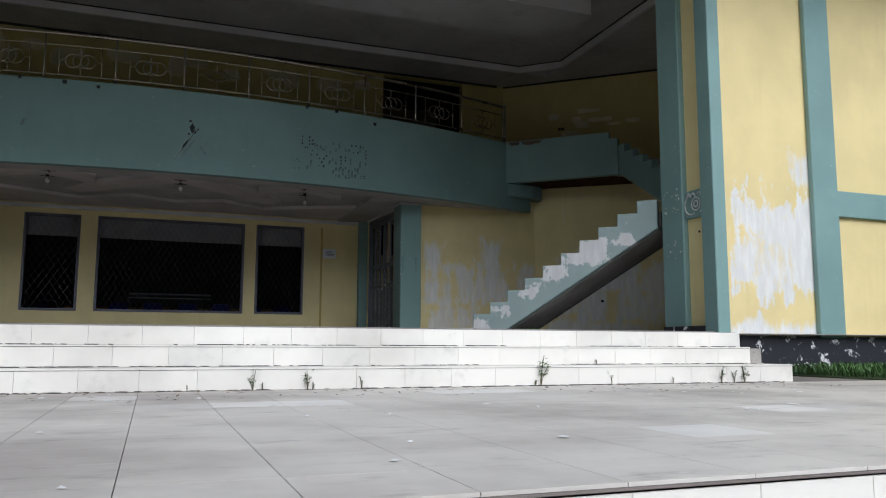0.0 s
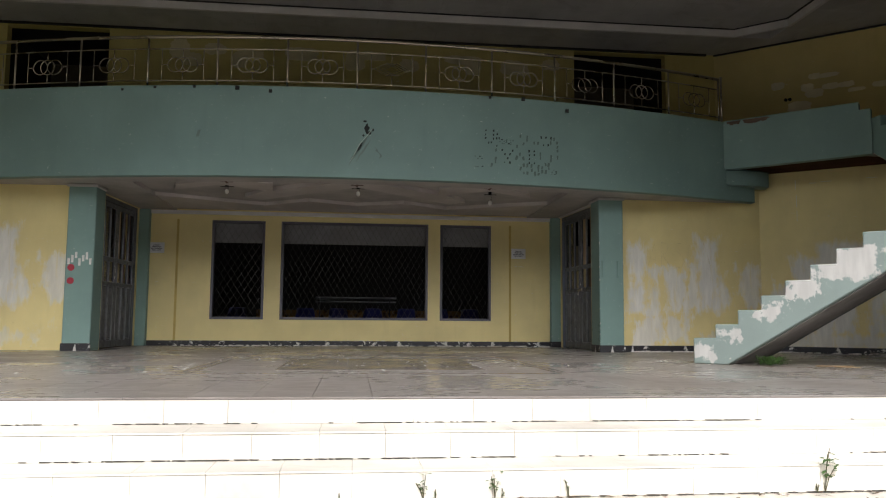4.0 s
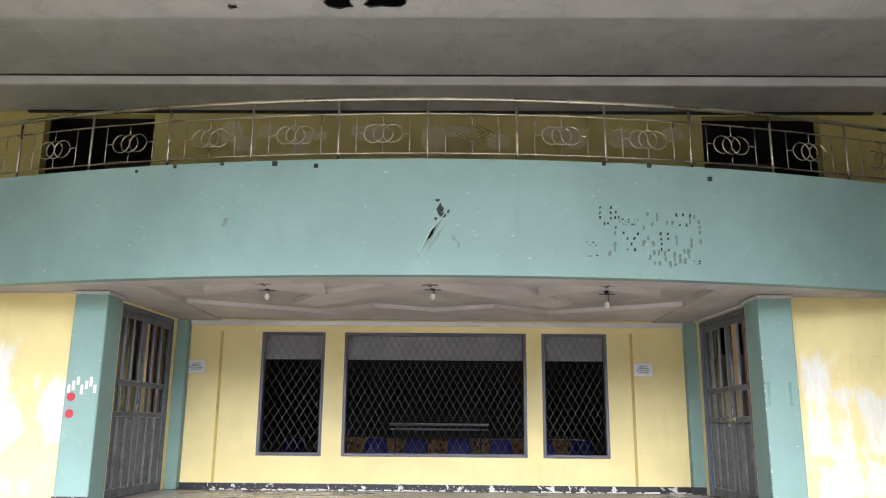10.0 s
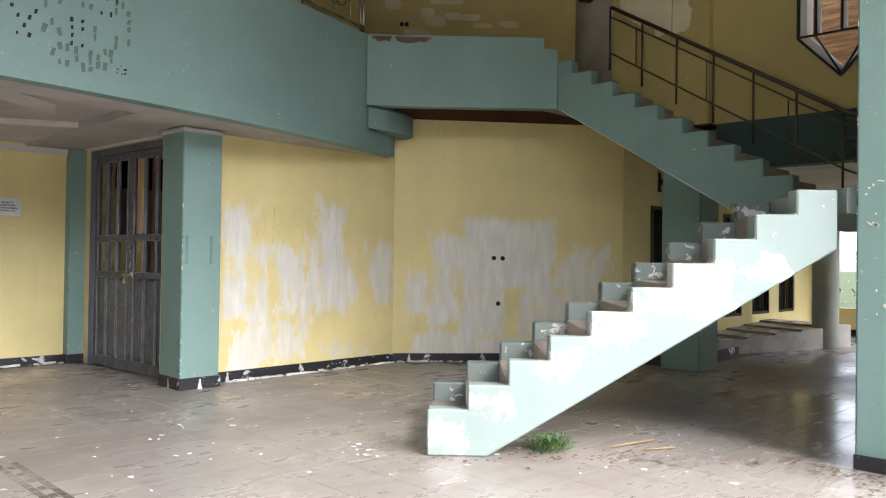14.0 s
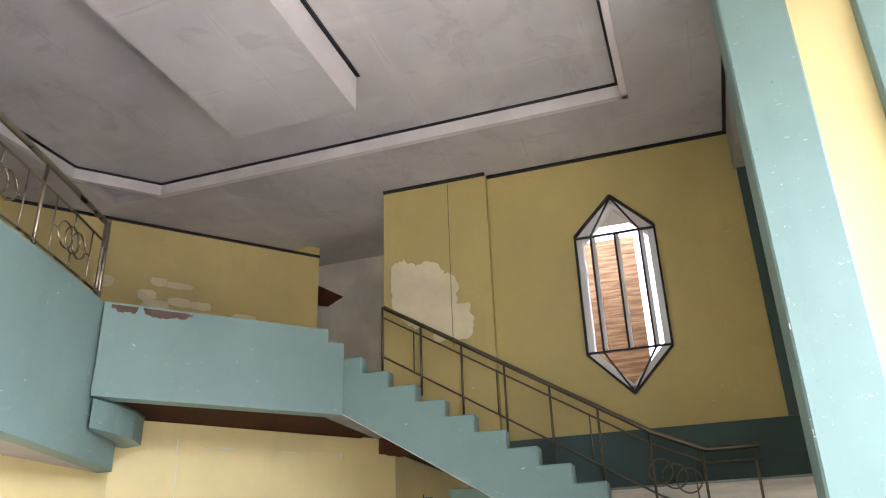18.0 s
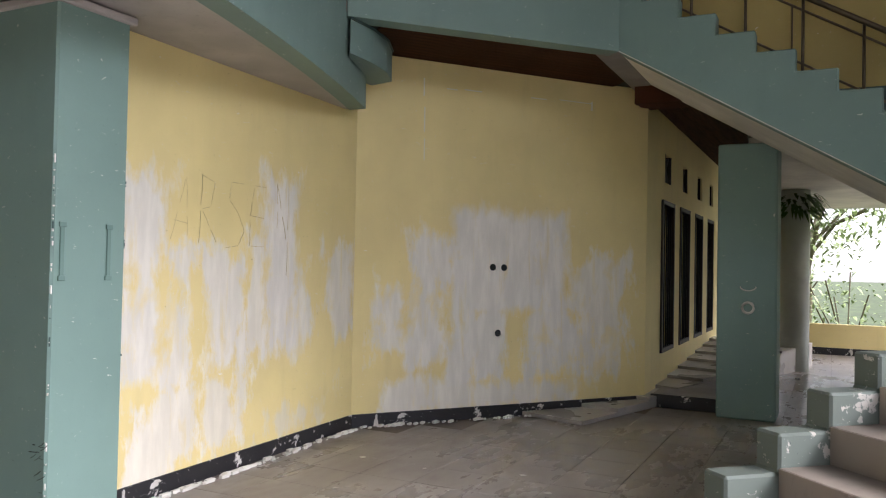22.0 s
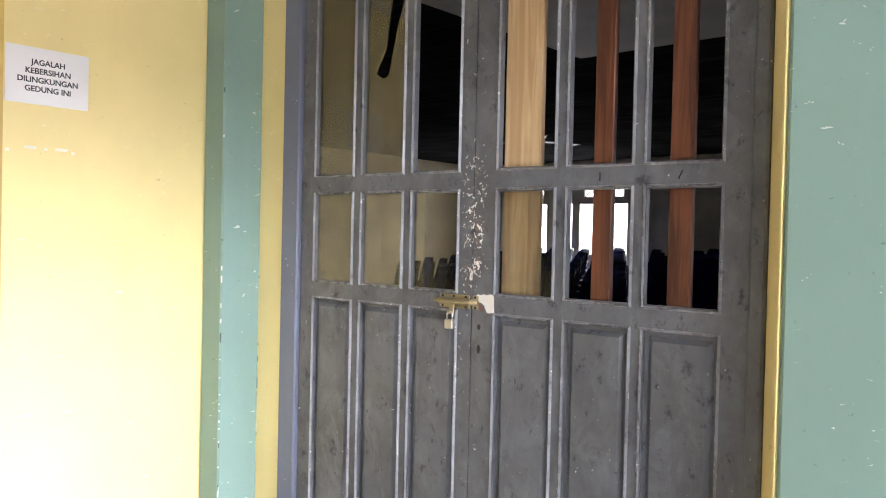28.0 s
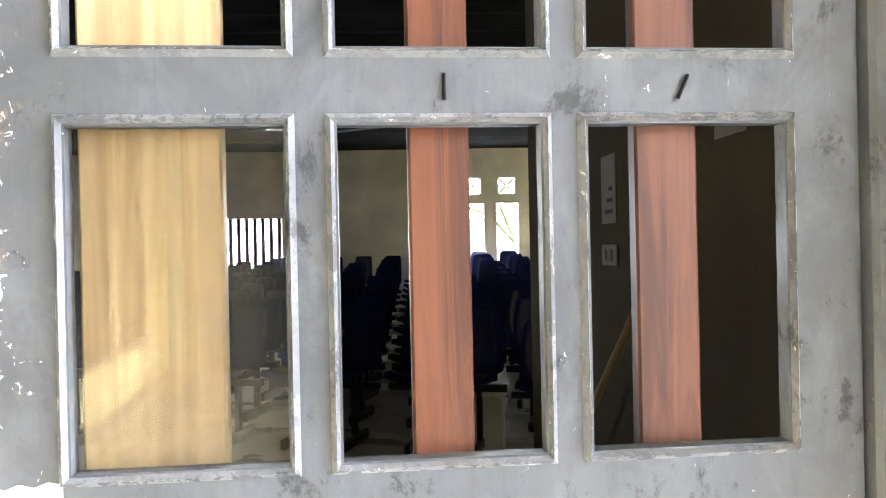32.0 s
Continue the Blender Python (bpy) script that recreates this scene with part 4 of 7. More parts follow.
M["red_wood"] = Nodes("red_timber_batten")
_n = M["red_wood"]
_g = _n.noise(2.0, 6, 0.65, _n.scaled((16, 16, 0.9)), 1.0)
M["red_wood"] = _n.done(_n.mix(_n.band(_g, 0.35, 0.68), (0.058, 0.016, 0.007), (0.155, 0.050, 0.021)), 0.5)


def pane_glass(name, least, most, low):
    """Window glass under a film of dust: least and most are its cover, low the extra along the sill."""
    n = Nodes(name)
    n.b.inputs["Transmission Weight"].default_value = 1.0
    n.b.inputs["IOR"].default_value = 1.45
    mat = n.done((0.80, 0.78, 0.72), 0.004)
    dust, blend = n.t.nodes.new("ShaderNodeBsdfDiffuse"), n.t.nodes.new("ShaderNodeMixShader")
    dust.inputs["Color"].default_value = (0.30, 0.27, 0.17, 1)
    sill = n.math("MULTIPLY", n.band(n.split()[2], 1.18, 1.36, low, 0.0), n.band(n.noise(24.0, 5, 0.7), 0.4, 0.6))
    n.put(blend.inputs[0], n.math("ADD", n.band(n.noise(5.0, 6, 0.65, None, 0.8), 0.35, 0.7, least, most), sill))
    n.t.links.new(n.b.outputs[0], blend.inputs[1])
    n.t.links.new(dust.outputs[0], blend.inputs[2])
    n.t.links.new(blend.outputs[0], n.t.nodes["Material Output"].inputs["Surface"])
    return mat


M["glass"] = pane_glass("dusty_pane", 0.12, 0.30, 0.20)
M["glass_clear"] = pane_glass("smeared_pane", 0.0, 0.05, 0.07)
M["brass"] = plain("worn_brass", (0.47, 0.41, 0.28), 0.45, 1.0, vary=0.4)
M["chrome"] = plain("padlock_steel", (0.66, 0.64, 0.60), 0.3, 1.0)
M["white_scratch"] = plain("bare_plaster", (0.78, 0.77, 0.72), 0.8)
M["rust"] = plain("rust_brown", (0.17, 0.105, 0.085), 0.8, vary=0.4)
M["paper"] = plain("white_paper", (0.82, 0.82, 0.84), 0.8, vary=0.05)
M["ink"] = plain("black_ink", (0.03, 0.03, 0.05), 0.8)

# local door frame: x runs across the opening from the hinge by the window wall, y into the hall, z up
COLS = [(0.392, 0.602), (0.660, 0.866), (0.922, 1.132), (1.308, 1.525), (1.58, 1.796), (1.848, 2.07)]
SPLIT = 1.205


def frame_holes(bm, s0, s1, z0, z1, holes, y0, y1):
    """A flat frame with rectangular holes, built of butted bars."""
    ss = sorted({s0, s1, *[v for h in holes for v in h[:2]]})
    for a, b in zip(ss, ss[1:]):
        mid, low = (a + b) / 2, z0
        for c0, c1 in sorted((h[2], h[3]) for h in holes if h[0] < mid < h[1]):
            if c0 > low:
                add_box(bm, a, b, y0, y1, low, c0)
            low = c1
        if low < z1:
            add_box(bm, a, b, y0, y1, low, z1)
    bmesh.ops.remove_doubles(bm, verts=bm.verts[:], dist=1e-5)


def moulding(a, b, z0, z1, y, w=0.016, deep=0.014):
    """A thin raised bead round a rectangle, on the face y."""
    bm = bmesh.new()
    o, i = [(a - w, z0 - w), (b + w, z0 - w), (b + w, z1 + w), (a - w, z1 + w)], [(a, z0), (b, z0), (b, z1), (a, z1)]
    vo = [bm.verts.new((x, y, z)) for x, z in o]
    vm = [bm.verts.new(((p[0] + q[0]) / 2, y - deep, (p[1] + q[1]) / 2)) for p, q in zip(o, i)]
    vi = [bm.verts.new((x, y + 0.006, z)) for x, z in i]
    for k in range(4):
        j = (k + 1) % 4
        bm.faces.new((vo[k], vo[j], vm[j], vm[k]))
        bm.faces.new((vm[k], vm[j], vi[j], vi[k]))
    return bm


def double_door(m, name, label, mirror=False):
    d = thing(name, m, label, "", "", "structure")
    fr = part("door_frame", box(0.195, 0.30, -0.02, 0.09, 0, 2.56, 0.006), "door_blue", d, "blue-grey painted door frame")
    part("door_frame", box(2.16, 2.203, -0.02, 0.09, 0, 2.56, 0.006), "door_grey", d)
    part("door_frame", box(0.195, 2.203, -0.02, 0.09, 2.562, 2.645, 0.006), "door_grey", d)
    for leaf, (s0, s1), cols in (("left", (0.304, SPLIT - 0.002), COLS[:3]), ("right", (SPLIT + 0.002, 2.156), COLS[3:])):
        holes = []
        for a, b in cols:
            holes += [(a, b, 0.14, 1.085), (a, b, 1.166, 1.518), (a, b, 1.60, 2.47)]
        bm = bmesh.new()
        frame_holes(bm, s0, s1, 0.012, 2.555, holes, 0.0, 0.022)
        lf = part("door_leaf", bm, "door_grey", d, "grey painted timber door leaf with chipped paint")
        for a, b in cols:
            bm = bmesh.new()
            add_box(bm, a, b, 0.018, 0.036, 0.14, 1.085)
            x0, x1, z0, z1 = a + 0.028, b - 0.028, 0.168, 1.057
            o = [bm.verts.new(p) for p in ((a + 0.012, 0.0179, 0.152), (b - 0.012, 0.0179, 0.152), (b - 0.012, 0.0179, 1.073), (a + 0.012, 0.0179, 1.073))]
            i = [bm.verts.new(p) for p in ((x0, 0.004, z0), (x1, 0.004, z0), (x1, 0.004, z1), (x0, 0.004, z1))]
            bm.faces.new(i)
            for k in range(4):
                bm.faces.new((o[k], o[(k + 1) % 4], i[(k + 1) % 4], i[k]))
            bmesh.ops.recalc_face_normals(bm, faces=bm.faces[:])
            part("panel", bm, "door_grey", lf)
            for z0, z1 in ((0.14, 1.085), (1.166, 1.518), (1.60, 2.47)):
                part("bead", moulding(a, b, z0, z1, 0.0, 0.012, 0.009), "door_bead", lf)
    return d


M["door_blue"] = wall_paint("blue_grey_frame_paint", (0.14, 0.16, 0.23), (0.6, 0.6, 0.62), chips=0.75, rough=0.45)
RIGHT_DOOR = Matrix.Translation((4.114, -0.122, 0)) @ Matrix.Rotation(DOOR_TURN, 4, "Z")
door = double_door(RIGHT_DOOR, "door_1", "grey double door with small panes, padlocked")
left = double_door(Matrix.Translation((-4.48, -2.512, 0)) @ Matrix.Rotation(radians(86.5), 4, "Z"), "door_2", "grey double door of the far bay side")


def pane(parent, a, b, z0, z1, pts=None, material="glass"):
    bm = bmesh.new()
    out = pts or [(a, z0), (b, z0), (b, z1), (a, z1)]
    u = [bm.verts.new((x, 0.012, z)) for x, z in out]
    v = [bm.verts.new((x, 0.015, z)) for x, z in out]
    bm.faces.new(u)
    bm.faces.new(v[::-1])
    for i in range(len(out)):
        j = (i + 1) % len(out)
        bm.faces.new((u[j], u[i], v[i], v[j]))
    bmesh.ops.recalc_face_normals(bm, faces=bm.faces[:])
    ob = part("pane", bm, material, parent)
    ob.visible_shadow = False
    return ob


for d in (door, left):
    for c in (0, 1):
        pane(d, *COLS[c], 1.166, 1.518)
    pane(d, *COLS[0], 1.60, 2.47)
    a, b = COLS[1]
    pane(d, a, b, 1.60, 2.47, [(a, 1.60), (b, 1.60), (b, 2.30), (b - 0.05, 2.16), (b - 0.09, 1.98), (a + 0.085, 1.965), (a + 0.045, 1.99), (a + 0.10, 2.08), (b - 0.085, 2.24), (b - 0.06, 2.47), (a, 2.47)])
    for c in (2, 3):
        pane(d, *COLS[c], 1.166, 1.518, None, "glass_clear")
    # boards nailed inside
    part("plank", box(1.312, 1.459, 0.024, 0.049, 0.95, 2.52, 0.003), "pine", d, "pale pine board nailed behind the panes")
    part("batten", box(1.655, 1.722, 0.024, 0.049, 0.95, 2.52, 0.003), "red_wood", d, "reddish timber batten")
    part("batten", box(1.908, 1.98, 0.024, 0.049, 0.95, 2.52, 0.003), "red_wood", d, "reddish timber batten")
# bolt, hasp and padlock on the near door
# added dark strip, hides the brightly lit reveal of the opening
part("jamb_lining", box(2.196, 2.2035, 0.092, 0.205, 0.0, 2.55), "olive_lining", door, "added dark olive strip over the bright side of the opening")
lock = thing("door_bolt", RIGHT_DOOR, "worn brass sliding bolt fixed across the door stiles", "bolt")
for x0, x1 in ((1.062, 1.198), (1.21, 1.236)):
    part("bolt_plate", box(x0, x1, -0.004, 0.0, 1.103, 1.152, 0.002), "brass", lock)
part("bolt_rod", tube((1.046, -0.013, 1.128), (1.242, -0.013, 1.128), 0.0075), "brass", lock)
for x0, x1 in ((1.066, 1.108), (1.112, 1.150), (1.155, 1.196), (1.212, 1.234)):
    bm = bmesh.new()
    add_path(bm, [(x0, -0.012, 1.128), (x1, -0.012, 1.128)], 0.0115, 8)
    part("sleeve", bm, "brass", lock)
for x, z in ((1.078, 1.145), (1.078, 1.109), (1.128, 1.145), (1.128, 1.109), (1.182, 1.145), (1.182, 1.109), (1.223, 1.146), (1.223, 1.108)):
    part("screw", tube((x, -0.0055, z), (x, -0.003, z), 0.0042, 8), "black_metal", lock)
part("hasp_tongue", box(1.112, 1.134, -0.012, -0.006, 1.078, 1.12, 0.002), "brass", lock)
part("staple", box(1.119, 1.127, -0.026, -0.006, 1.082, 1.092, 0.002), "brass", lock)
pad = thing("padlock", RIGHT_DOOR, "small pale steel padlock hanging from the bolt", "padlock")
part("body", box(1.106, 1.142, -0.030, -0.012, 1.028, 1.062, 0.003), "chrome", pad)
bm = bmesh.new()
add_path(bm, [(1.112, -0.021, 1.058), (1.112, -0.021, 1.078), (1.117, -0.021, 1.089), (1.124, -0.021, 1.092), (1.131, -0.021, 1.089), (1.136, -0.021, 1.078), (1.136, -0.021, 1.058)], 0.0038)
part("shackle", bm, "chrome", pad)
worn = thing("paint_scar", RIGHT_DOOR, "ragged white patch where a lock plate was torn off", "scar")
rnd = random.Random(77)
outline = [(1.222, 1.150), (1.232, 1.158), (1.245, 1.155), (1.258, 1.160), (1.272, 1.156), (1.286, 1.161), (1.300, 1.158), (1.301, 1.12), (1.303, 1.098), (1.282, 1.094), (1.270, 1.097), (1.262, 1.118), (1.248, 1.128), (1.236, 1.13)]
bm = bmesh.new()
bm.faces.new([bm.verts.new((x, -0.0012, z)) for x, z in outline])
part("scar", bm, "white_scratch", worn)
rust = [(1.236, 1.124), (1.256, 1.118), (1.262, 1.102), (1.250, 1.096), (1.234, 1.106)]
bm = bmesh.new()
bm.faces.new([bm.verts.new((x, -0.001, z)) for x, z in rust])
part("rust_stain", bm, "rust", worn, "brown rust stain")
# flat black ovals paint the shade inside the keyholes
for z, hi in ((0.965, 0.016), (1.043, 0.010)):
    kh = thing("keyhole", RIGHT_DOOR, "dark keyhole in the door stile", "keyhole", "keyholes")
    bm = bmesh.new()
    bm.faces.new([bm.verts.new((1.239 + 0.0075 * math.cos(q), -0.0012, z + hi * math.sin(q))) for q in [2 * math.pi * k / 14 for k in range(14)]])
    part("hole", bm, "black_line", kh)
for x, tilt in ((1.693, 0), (1.953, 25)):
    nl = thing("nail", RIGHT_DOOR @ pose(x, -0.004, 1.557, 0, tilt, 0), "bent dark nail in the door rail", "nail", "nails")
    part("shaft", tube((0, 0, -0.014), (0, 0, 0.014), 0.0022, 6), "black_metal", nl)


# ---- bay windows with expanded mesh ----
M["mesh_wire"] = plain("grey_painted_mesh", (0.125, 0.122, 0.117), 0.5)
M["frame_grey"] = plain("mauve_grey_window_frame", (0.125, 0.12, 0.145), 0.4)


def bay_window(x0, x1, name):
    w = thing(name, pose(0, 0, 0), "fixed hall window with grey frame behind diamond mesh", "", "", "structure")
    z0, z1, t = 0.52, 2.49, 0.05
    for a, b, c, d in ((x0, x0 + t, z0, z1), (x1 - t, x1, z0, z1), (x0 + t, x1 - t, z0, z0 + t), (x0 + t, x1 - t, z1 - t, z1)):
        part("window_frame", box(a, b, -0.016, 0.1, c, d, 0.004), "frame_grey", w)
    bm = bmesh.new()
    cw, ch = 0.118, 0.215
    n = int((x1 - x0 - 2 * t) / cw)
    cw = (x1 - x0 - 2 * t) / n
    h0, h1 = z0 + t, z1 - t
    for k in range(-40, n + 1):
        for s in (1, -1):
            xa, za = (x0 + t + k * cw, h0) if s > 0 else (x1 - t - k * cw, h0)
            xb, zb = xa + s * (h1 - h0) / ch * cw, h1
            lo, hi = x0 + t, x1 - t
            if (xa < lo and s > 0) or (xa > hi and s < 0):
                q = (lo - xa) / (xb - xa) if s > 0 else (hi - xa) / (xb - xa)
                if q >= 1:
                    continue
                xa, za = (lo if s > 0 else hi), za + q * (zb - za)
            if (xb > hi and s > 0) or (xb < lo and s < 0):
                q = (hi - xa) / (xb - xa) if s > 0 else (lo - xa) / (xb - xa)
                if q <= 0:
                    continue
                xb, zb = (hi if s > 0 else lo), za + q * (zb - za)
            if zb - za < 0.01:
                continue
            add_tube(bm, (xa, 0.03 + 0.002 * s, za), (xb, 0.03 + 0.002 * s, zb), 0.0031, 4)
    tagged(part("mesh_grille", bm, "mesh_wire", w, "pale expanded metal mesh"), kind="stuff")


bay_window(-2.96, -1.92, "window_1")
bay_window(-1.60, 1.37, "window_2")
bay_window(1.62, 2.68, "window_3")


def lettered(name, text, size, m, material, parent):
    cu = bpy.data.curves.new(name, "FONT")
    cu.body, cu.size, cu.align_x, cu.align_y = text, size, "CENTER", "CENTER"
    cu.extrude, cu.offset = 0.0004, size * 0.022
    cu.materials.append(M[material])
    ob = new(name, cu)
    ob.parent = parent
    ob.matrix_local = m
    return ob


for x in (3.26, -4.02):
    n = thing("wall_notice", pose(x, -0.004, 1.92, 90, 0, 0), "white printed paper notice on the yellow wall", "notice", "paper notices")
    part("sheet", box(-0.15, 0.15, -0.105, 0.105, -0.003, 0.0), "paper", n)
    for k, word in enumerate(("JAGALAH", "KEBERSIHAN", "DILINGKUNGAN", "GEDUNG INI")):
        lettered("word", word, 0.029, pose(0, 0.05 - 0.033 * k, 0.001), "ink", n)

# conduit strips on the wall
M["ochre_strip"] = plain("ochre_strip_paint", (0.62, 0.44, 0.12), 0.6)
for x in (3.08, -3.62):
    structure("trim", box(x - 0.022, x + 0.022, -0.012, -0.002, 0.1, 2.5), "ochre_strip", "ochre painted conduit strip")

# baseboards
skirt((3.92, -0.002), (2.0, -0.002), high=0.1, proud=-0.014)
skirt((2.0, -0.002), (-4.2, -0.002), high=0.1, proud=-0.014)
skirt(WA0, WA1)
skirt(WA1, WB1)
structure("baseboard", box(3.912, 4.126, -0.163, -0.156, 0, 0.11), "skirting", "black painted baseboard with flaking plaster")
structure("baseboard", box(3.912, 3.919, -0.156, -0.02, 0, 0.11), "skirting", "black painted baseboard with flaking plaster")
skirt((4.048, -2.887), (4.502, -2.887), high=0.12)
skirt((4.058, -2.42), (4.058, -2.886), high=0.12, proud=0.008)
skirt((-4.722, -2.887), (-4.268, -2.887), high=0.12)
skirt((6.04, -8.56), (6.04, -9.5), high=0.1)
skirt((6.05, -9.03), (6.5, -9.03), high=0.1)
for x0, x1 in ((4.035, 4.515), (-4.735, -4.255)):
    structure("trim", box(x0, x1, -2.91, -2.40, 2.625, 2.668, 0.008), "soffit_cap", "grey pillar cap moulding")
structure("trim", box(BAY_L, BAY_R, -0.05, -0.003, 2.60, 2.67), "white_band", "grey cornice")
structure("trim", box(0.1, 2.29, -0.055, -0.002, 2.655, 2.68), "white_band", "grey cornice", RIGHT_DOOR)

# bars and marks on the pillars
M["bracket_paint"] = plain("pale_teal_steel_paint", (0.16, 0.27, 0.24), 0.5)
for x in (4.11, 4.38):
    br = thing("pillar_bracket", pose(x, -2.887, 1.425), "thin painted steel bracket on the pillar", "bracket", "pillar brackets")
    part("bar", box(-0.012, 0.012, -0.008, 0, -0.13, 0.13, 0.002), "bracket_paint", br)
    for z in (-0.13, 0.13):
        part("lug", box(-0.02, 0.02, -0.010, 0, z - 0.012, z + 0.012, 0.002), "bracket_paint", br)
M["red_dot"] = plain("red_paint", (0.45, 0.03, 0.05), 0.5)
for z in (1.32, 1.11):
    dot = thing("red_mark", pose(-4.62, -2.887, z, 90, 0, 0), "round red paint mark on the pillar", "mark", "red marks")
    part("disc", tube((0, 0, 0), (0, 0, 0.003), 0.055, 14), "red_dot", dot)
for k in range(7):
    a = thing("scrape_mark", pose(-4.66 + 0.055 * k, -2.8875, 1.42 + 0.05 * (k % 3)), "white scraped mark on the pillar", "mark", "scraped marks")
    part("scrape", box(-0.018, 0.018, -0.002, 0, -0.05 - 0.02 * (k % 2), 0.05), "white_scratch", a)


def strip_along(pts, z0, z1, out, inn, material, name, label, closed=True):
    """A flat strip that follows a line of corners; out and inn are its offsets to the right and the left of the way."""
    n = len(pts)
    bm = bmesh.new()
    for i in range(n if closed else n - 1):
        a, b = Vector((*pts[i], 0)), Vector((*pts[(i + 1) % n], 0))
        d = (b - a).normalized()
        s = Vector((d.y, -d.x, 0))
        q = [a + s * out, b + s * out, b - s * inn, a - s * inn]
        add_prism(bm, [(p.x, p.y) for p in q], z0, z1)
    bmesh.ops.recalc_face_normals(bm, faces=bm.faces[:])
    return structure(name, bm, material, label)


# ---- ceiling trims, stains, holes ----
TRAY = [(8.35, -7.75), (8.41, -1.74), (7.6, -1.0), (-7.8, -1.0), (-8.6, -1.74), (-8.55, -7.75)]
strip_along(TRAY, 6.395, 6.557, 0.0, 0.07, "white_band", "cornice", "white sloping cornice of the ceiling tray")
strip_along(TRAY, 6.54, 6.556, 0.0, 0.105, "black_line", "trim", "black line round the ceiling tray")
strip_along([(-7.4, -5.08), (7.14, -5.08)], 6.54, 6.557, 0.0, -0.05, "black_line", "trim", "black line beside the hanging ceiling panel", False)
structure("ceiling_box_ledge", box(-7.4, 7.14, -5.088, -5.081, 6.14, 6.538), "white_band", "white side of the hanging ceiling panel")
structure("trim", box(-9.6, 9.5, -8.76, -8.72, 6.40, 6.418), "black_line", "black line by the porch beam")
# beam takes the shaded copy of the ceiling paint
structure("beam_front", box(-11.9, 11.9, -9.0, -8.762, 5.9, 6.7), "ceiling_shaded", "pale front beam over the pillars")
structure("trim", box(9.463, 9.498, -8.95, -5.84, 6.385, 6.419), "black_line", "black line at the wall head")
structure("trim", box(9.363, 9.398, -5.84, -4.46, 6.385, 6.419), "black_line", "black line at the wall head")
structure("trim", box(-7.4, 7.5, 0.05, 0.118, 6.385, 6.419), "black_line", "black line at the wall head")
dx, dy = (UP1[0] - UP0[0]), (UP1[1] - UP0[1])
strip_along([UP0, UP1], 6.385, 6.419, 0.035, 0.0, "black_line", "trim", "black line at the wall head", False)
# flat colour that paints the shade inside the ceiling holes
M["shadow_hole"] = plain("roof_void_shade", (0.005, 0.005, 0.005), 1.0, spec=0.0)
M["torn_board"] = plain("torn_ceiling_board", (0.10, 0.085, 0.075), 0.9, vary=0.4)


def ragged_hole(cx, cy, rx, ry, z, n, seed, name="ceiling_hole"):
    """A torn opening seen from below: a flat face coloured near black for the void's shade, with a curled rim of broken
    board.
    """
    rnd = random.Random(seed)
    h = thing(name, pose(cx, cy, z), "torn hole in the ceiling boards, its dark void painted flat", "hole", "ceiling holes")
    rim = []
    for k in range(n):
        a = 2 * math.pi * k / n
        q = 0.82 + 0.3 * rnd.random()
        sx = max(-1, min(1, 1.35 * math.cos(a)))
        sy = max(-1, min(1, 1.35 * math.sin(a)))
        rim.append((rx * q * sx, ry * q * sy))
    bm = bmesh.new()
    bm.faces.new([bm.verts.new((x, y, -0.004)) for x, y in rim][::-1])
    part("void", bm, "shadow_hole", h)
    bm = bmesh.new()
    a = [bm.verts.new((x, y, -0.004)) for x, y in rim]
    b = [bm.verts.new((x * 1.05 + rnd.uniform(-.01, .01), y * 1.05 + rnd.uniform(-.01, .01), -0.001)) for x, y in rim]
    c = [bm.verts.new((x * 0.98, y * 0.98, -0.012 - 0.02 * rnd.random())) for x, y in rim]
    for k in range(n):
        j = (k + 1) % n
        bm.faces.new((b[k], b[j], c[j], c[k]))
        bm.faces.new((c[k], c[j], a[j], a[k]))
    part("torn_rim", bm, "torn_board", h)
    return h


big = ragged_hole(5.64, -8.22, 0.36, 0.46, 6.42, 22, 5)
bm = bmesh.new()
for k in range(2):
    add_path(bm, [(-0.25 + 0.05 * q + 0.06 * math.sin(q * 0.6 + 2 * k), 0.30 - 0.045 * q * (1 - 0.3 * k) + 0.05 * math.cos(q * 0.5 + k), -0.012 - 0.05 * math.sin(q * 0.3)) for q in range(11)], 0.0035, 5)
part("wire", bm, "white_wall", big, "loose pale wires")
ragged_hole(-1.27, -4.05, 0.16, 0.13, 6.13, 12, 8)
ragged_hole(-0.68, -4.08, 0.26, 0.13, 6.13, 14, 9)
ragged_hole(-2.62, -3.95, 0.05, 0.04, 6.13, 9, 10)
lamp = thing("ceiling_bulb_holder", pose(5.03, -6.65, 6.56), "small brass bulb holder on the ceiling", "lamp holder")
part("rose", tube((0, 0, 0), (0, 0, -0.02), 0.06, 14), "brass", lamp)
part("socket", tube((0, 0, -0.02), (0, 0, -0.07), 0.028, 12), "brass", lamp)

# ---- moulded soffit under the gallery ----
M["soffit_pale"] = plain("pale_soffit_paint", (0.56, 0.515, 0.49), 0.7, vary=0.15)


def soffit_plate(pts, drop):
    """A flat plate hung under the recess on an outline right of the middle, and its mirror image."""
    for sx in (1, -1):
        out = [(CX + sx * x, y) for x, y in pts]
        structure("soffit_moulding", prism(out if sx > 0 else out[::-1], 2.7615 - drop, 2.7615), "soffit_pale", "pale raised soffit moulding")


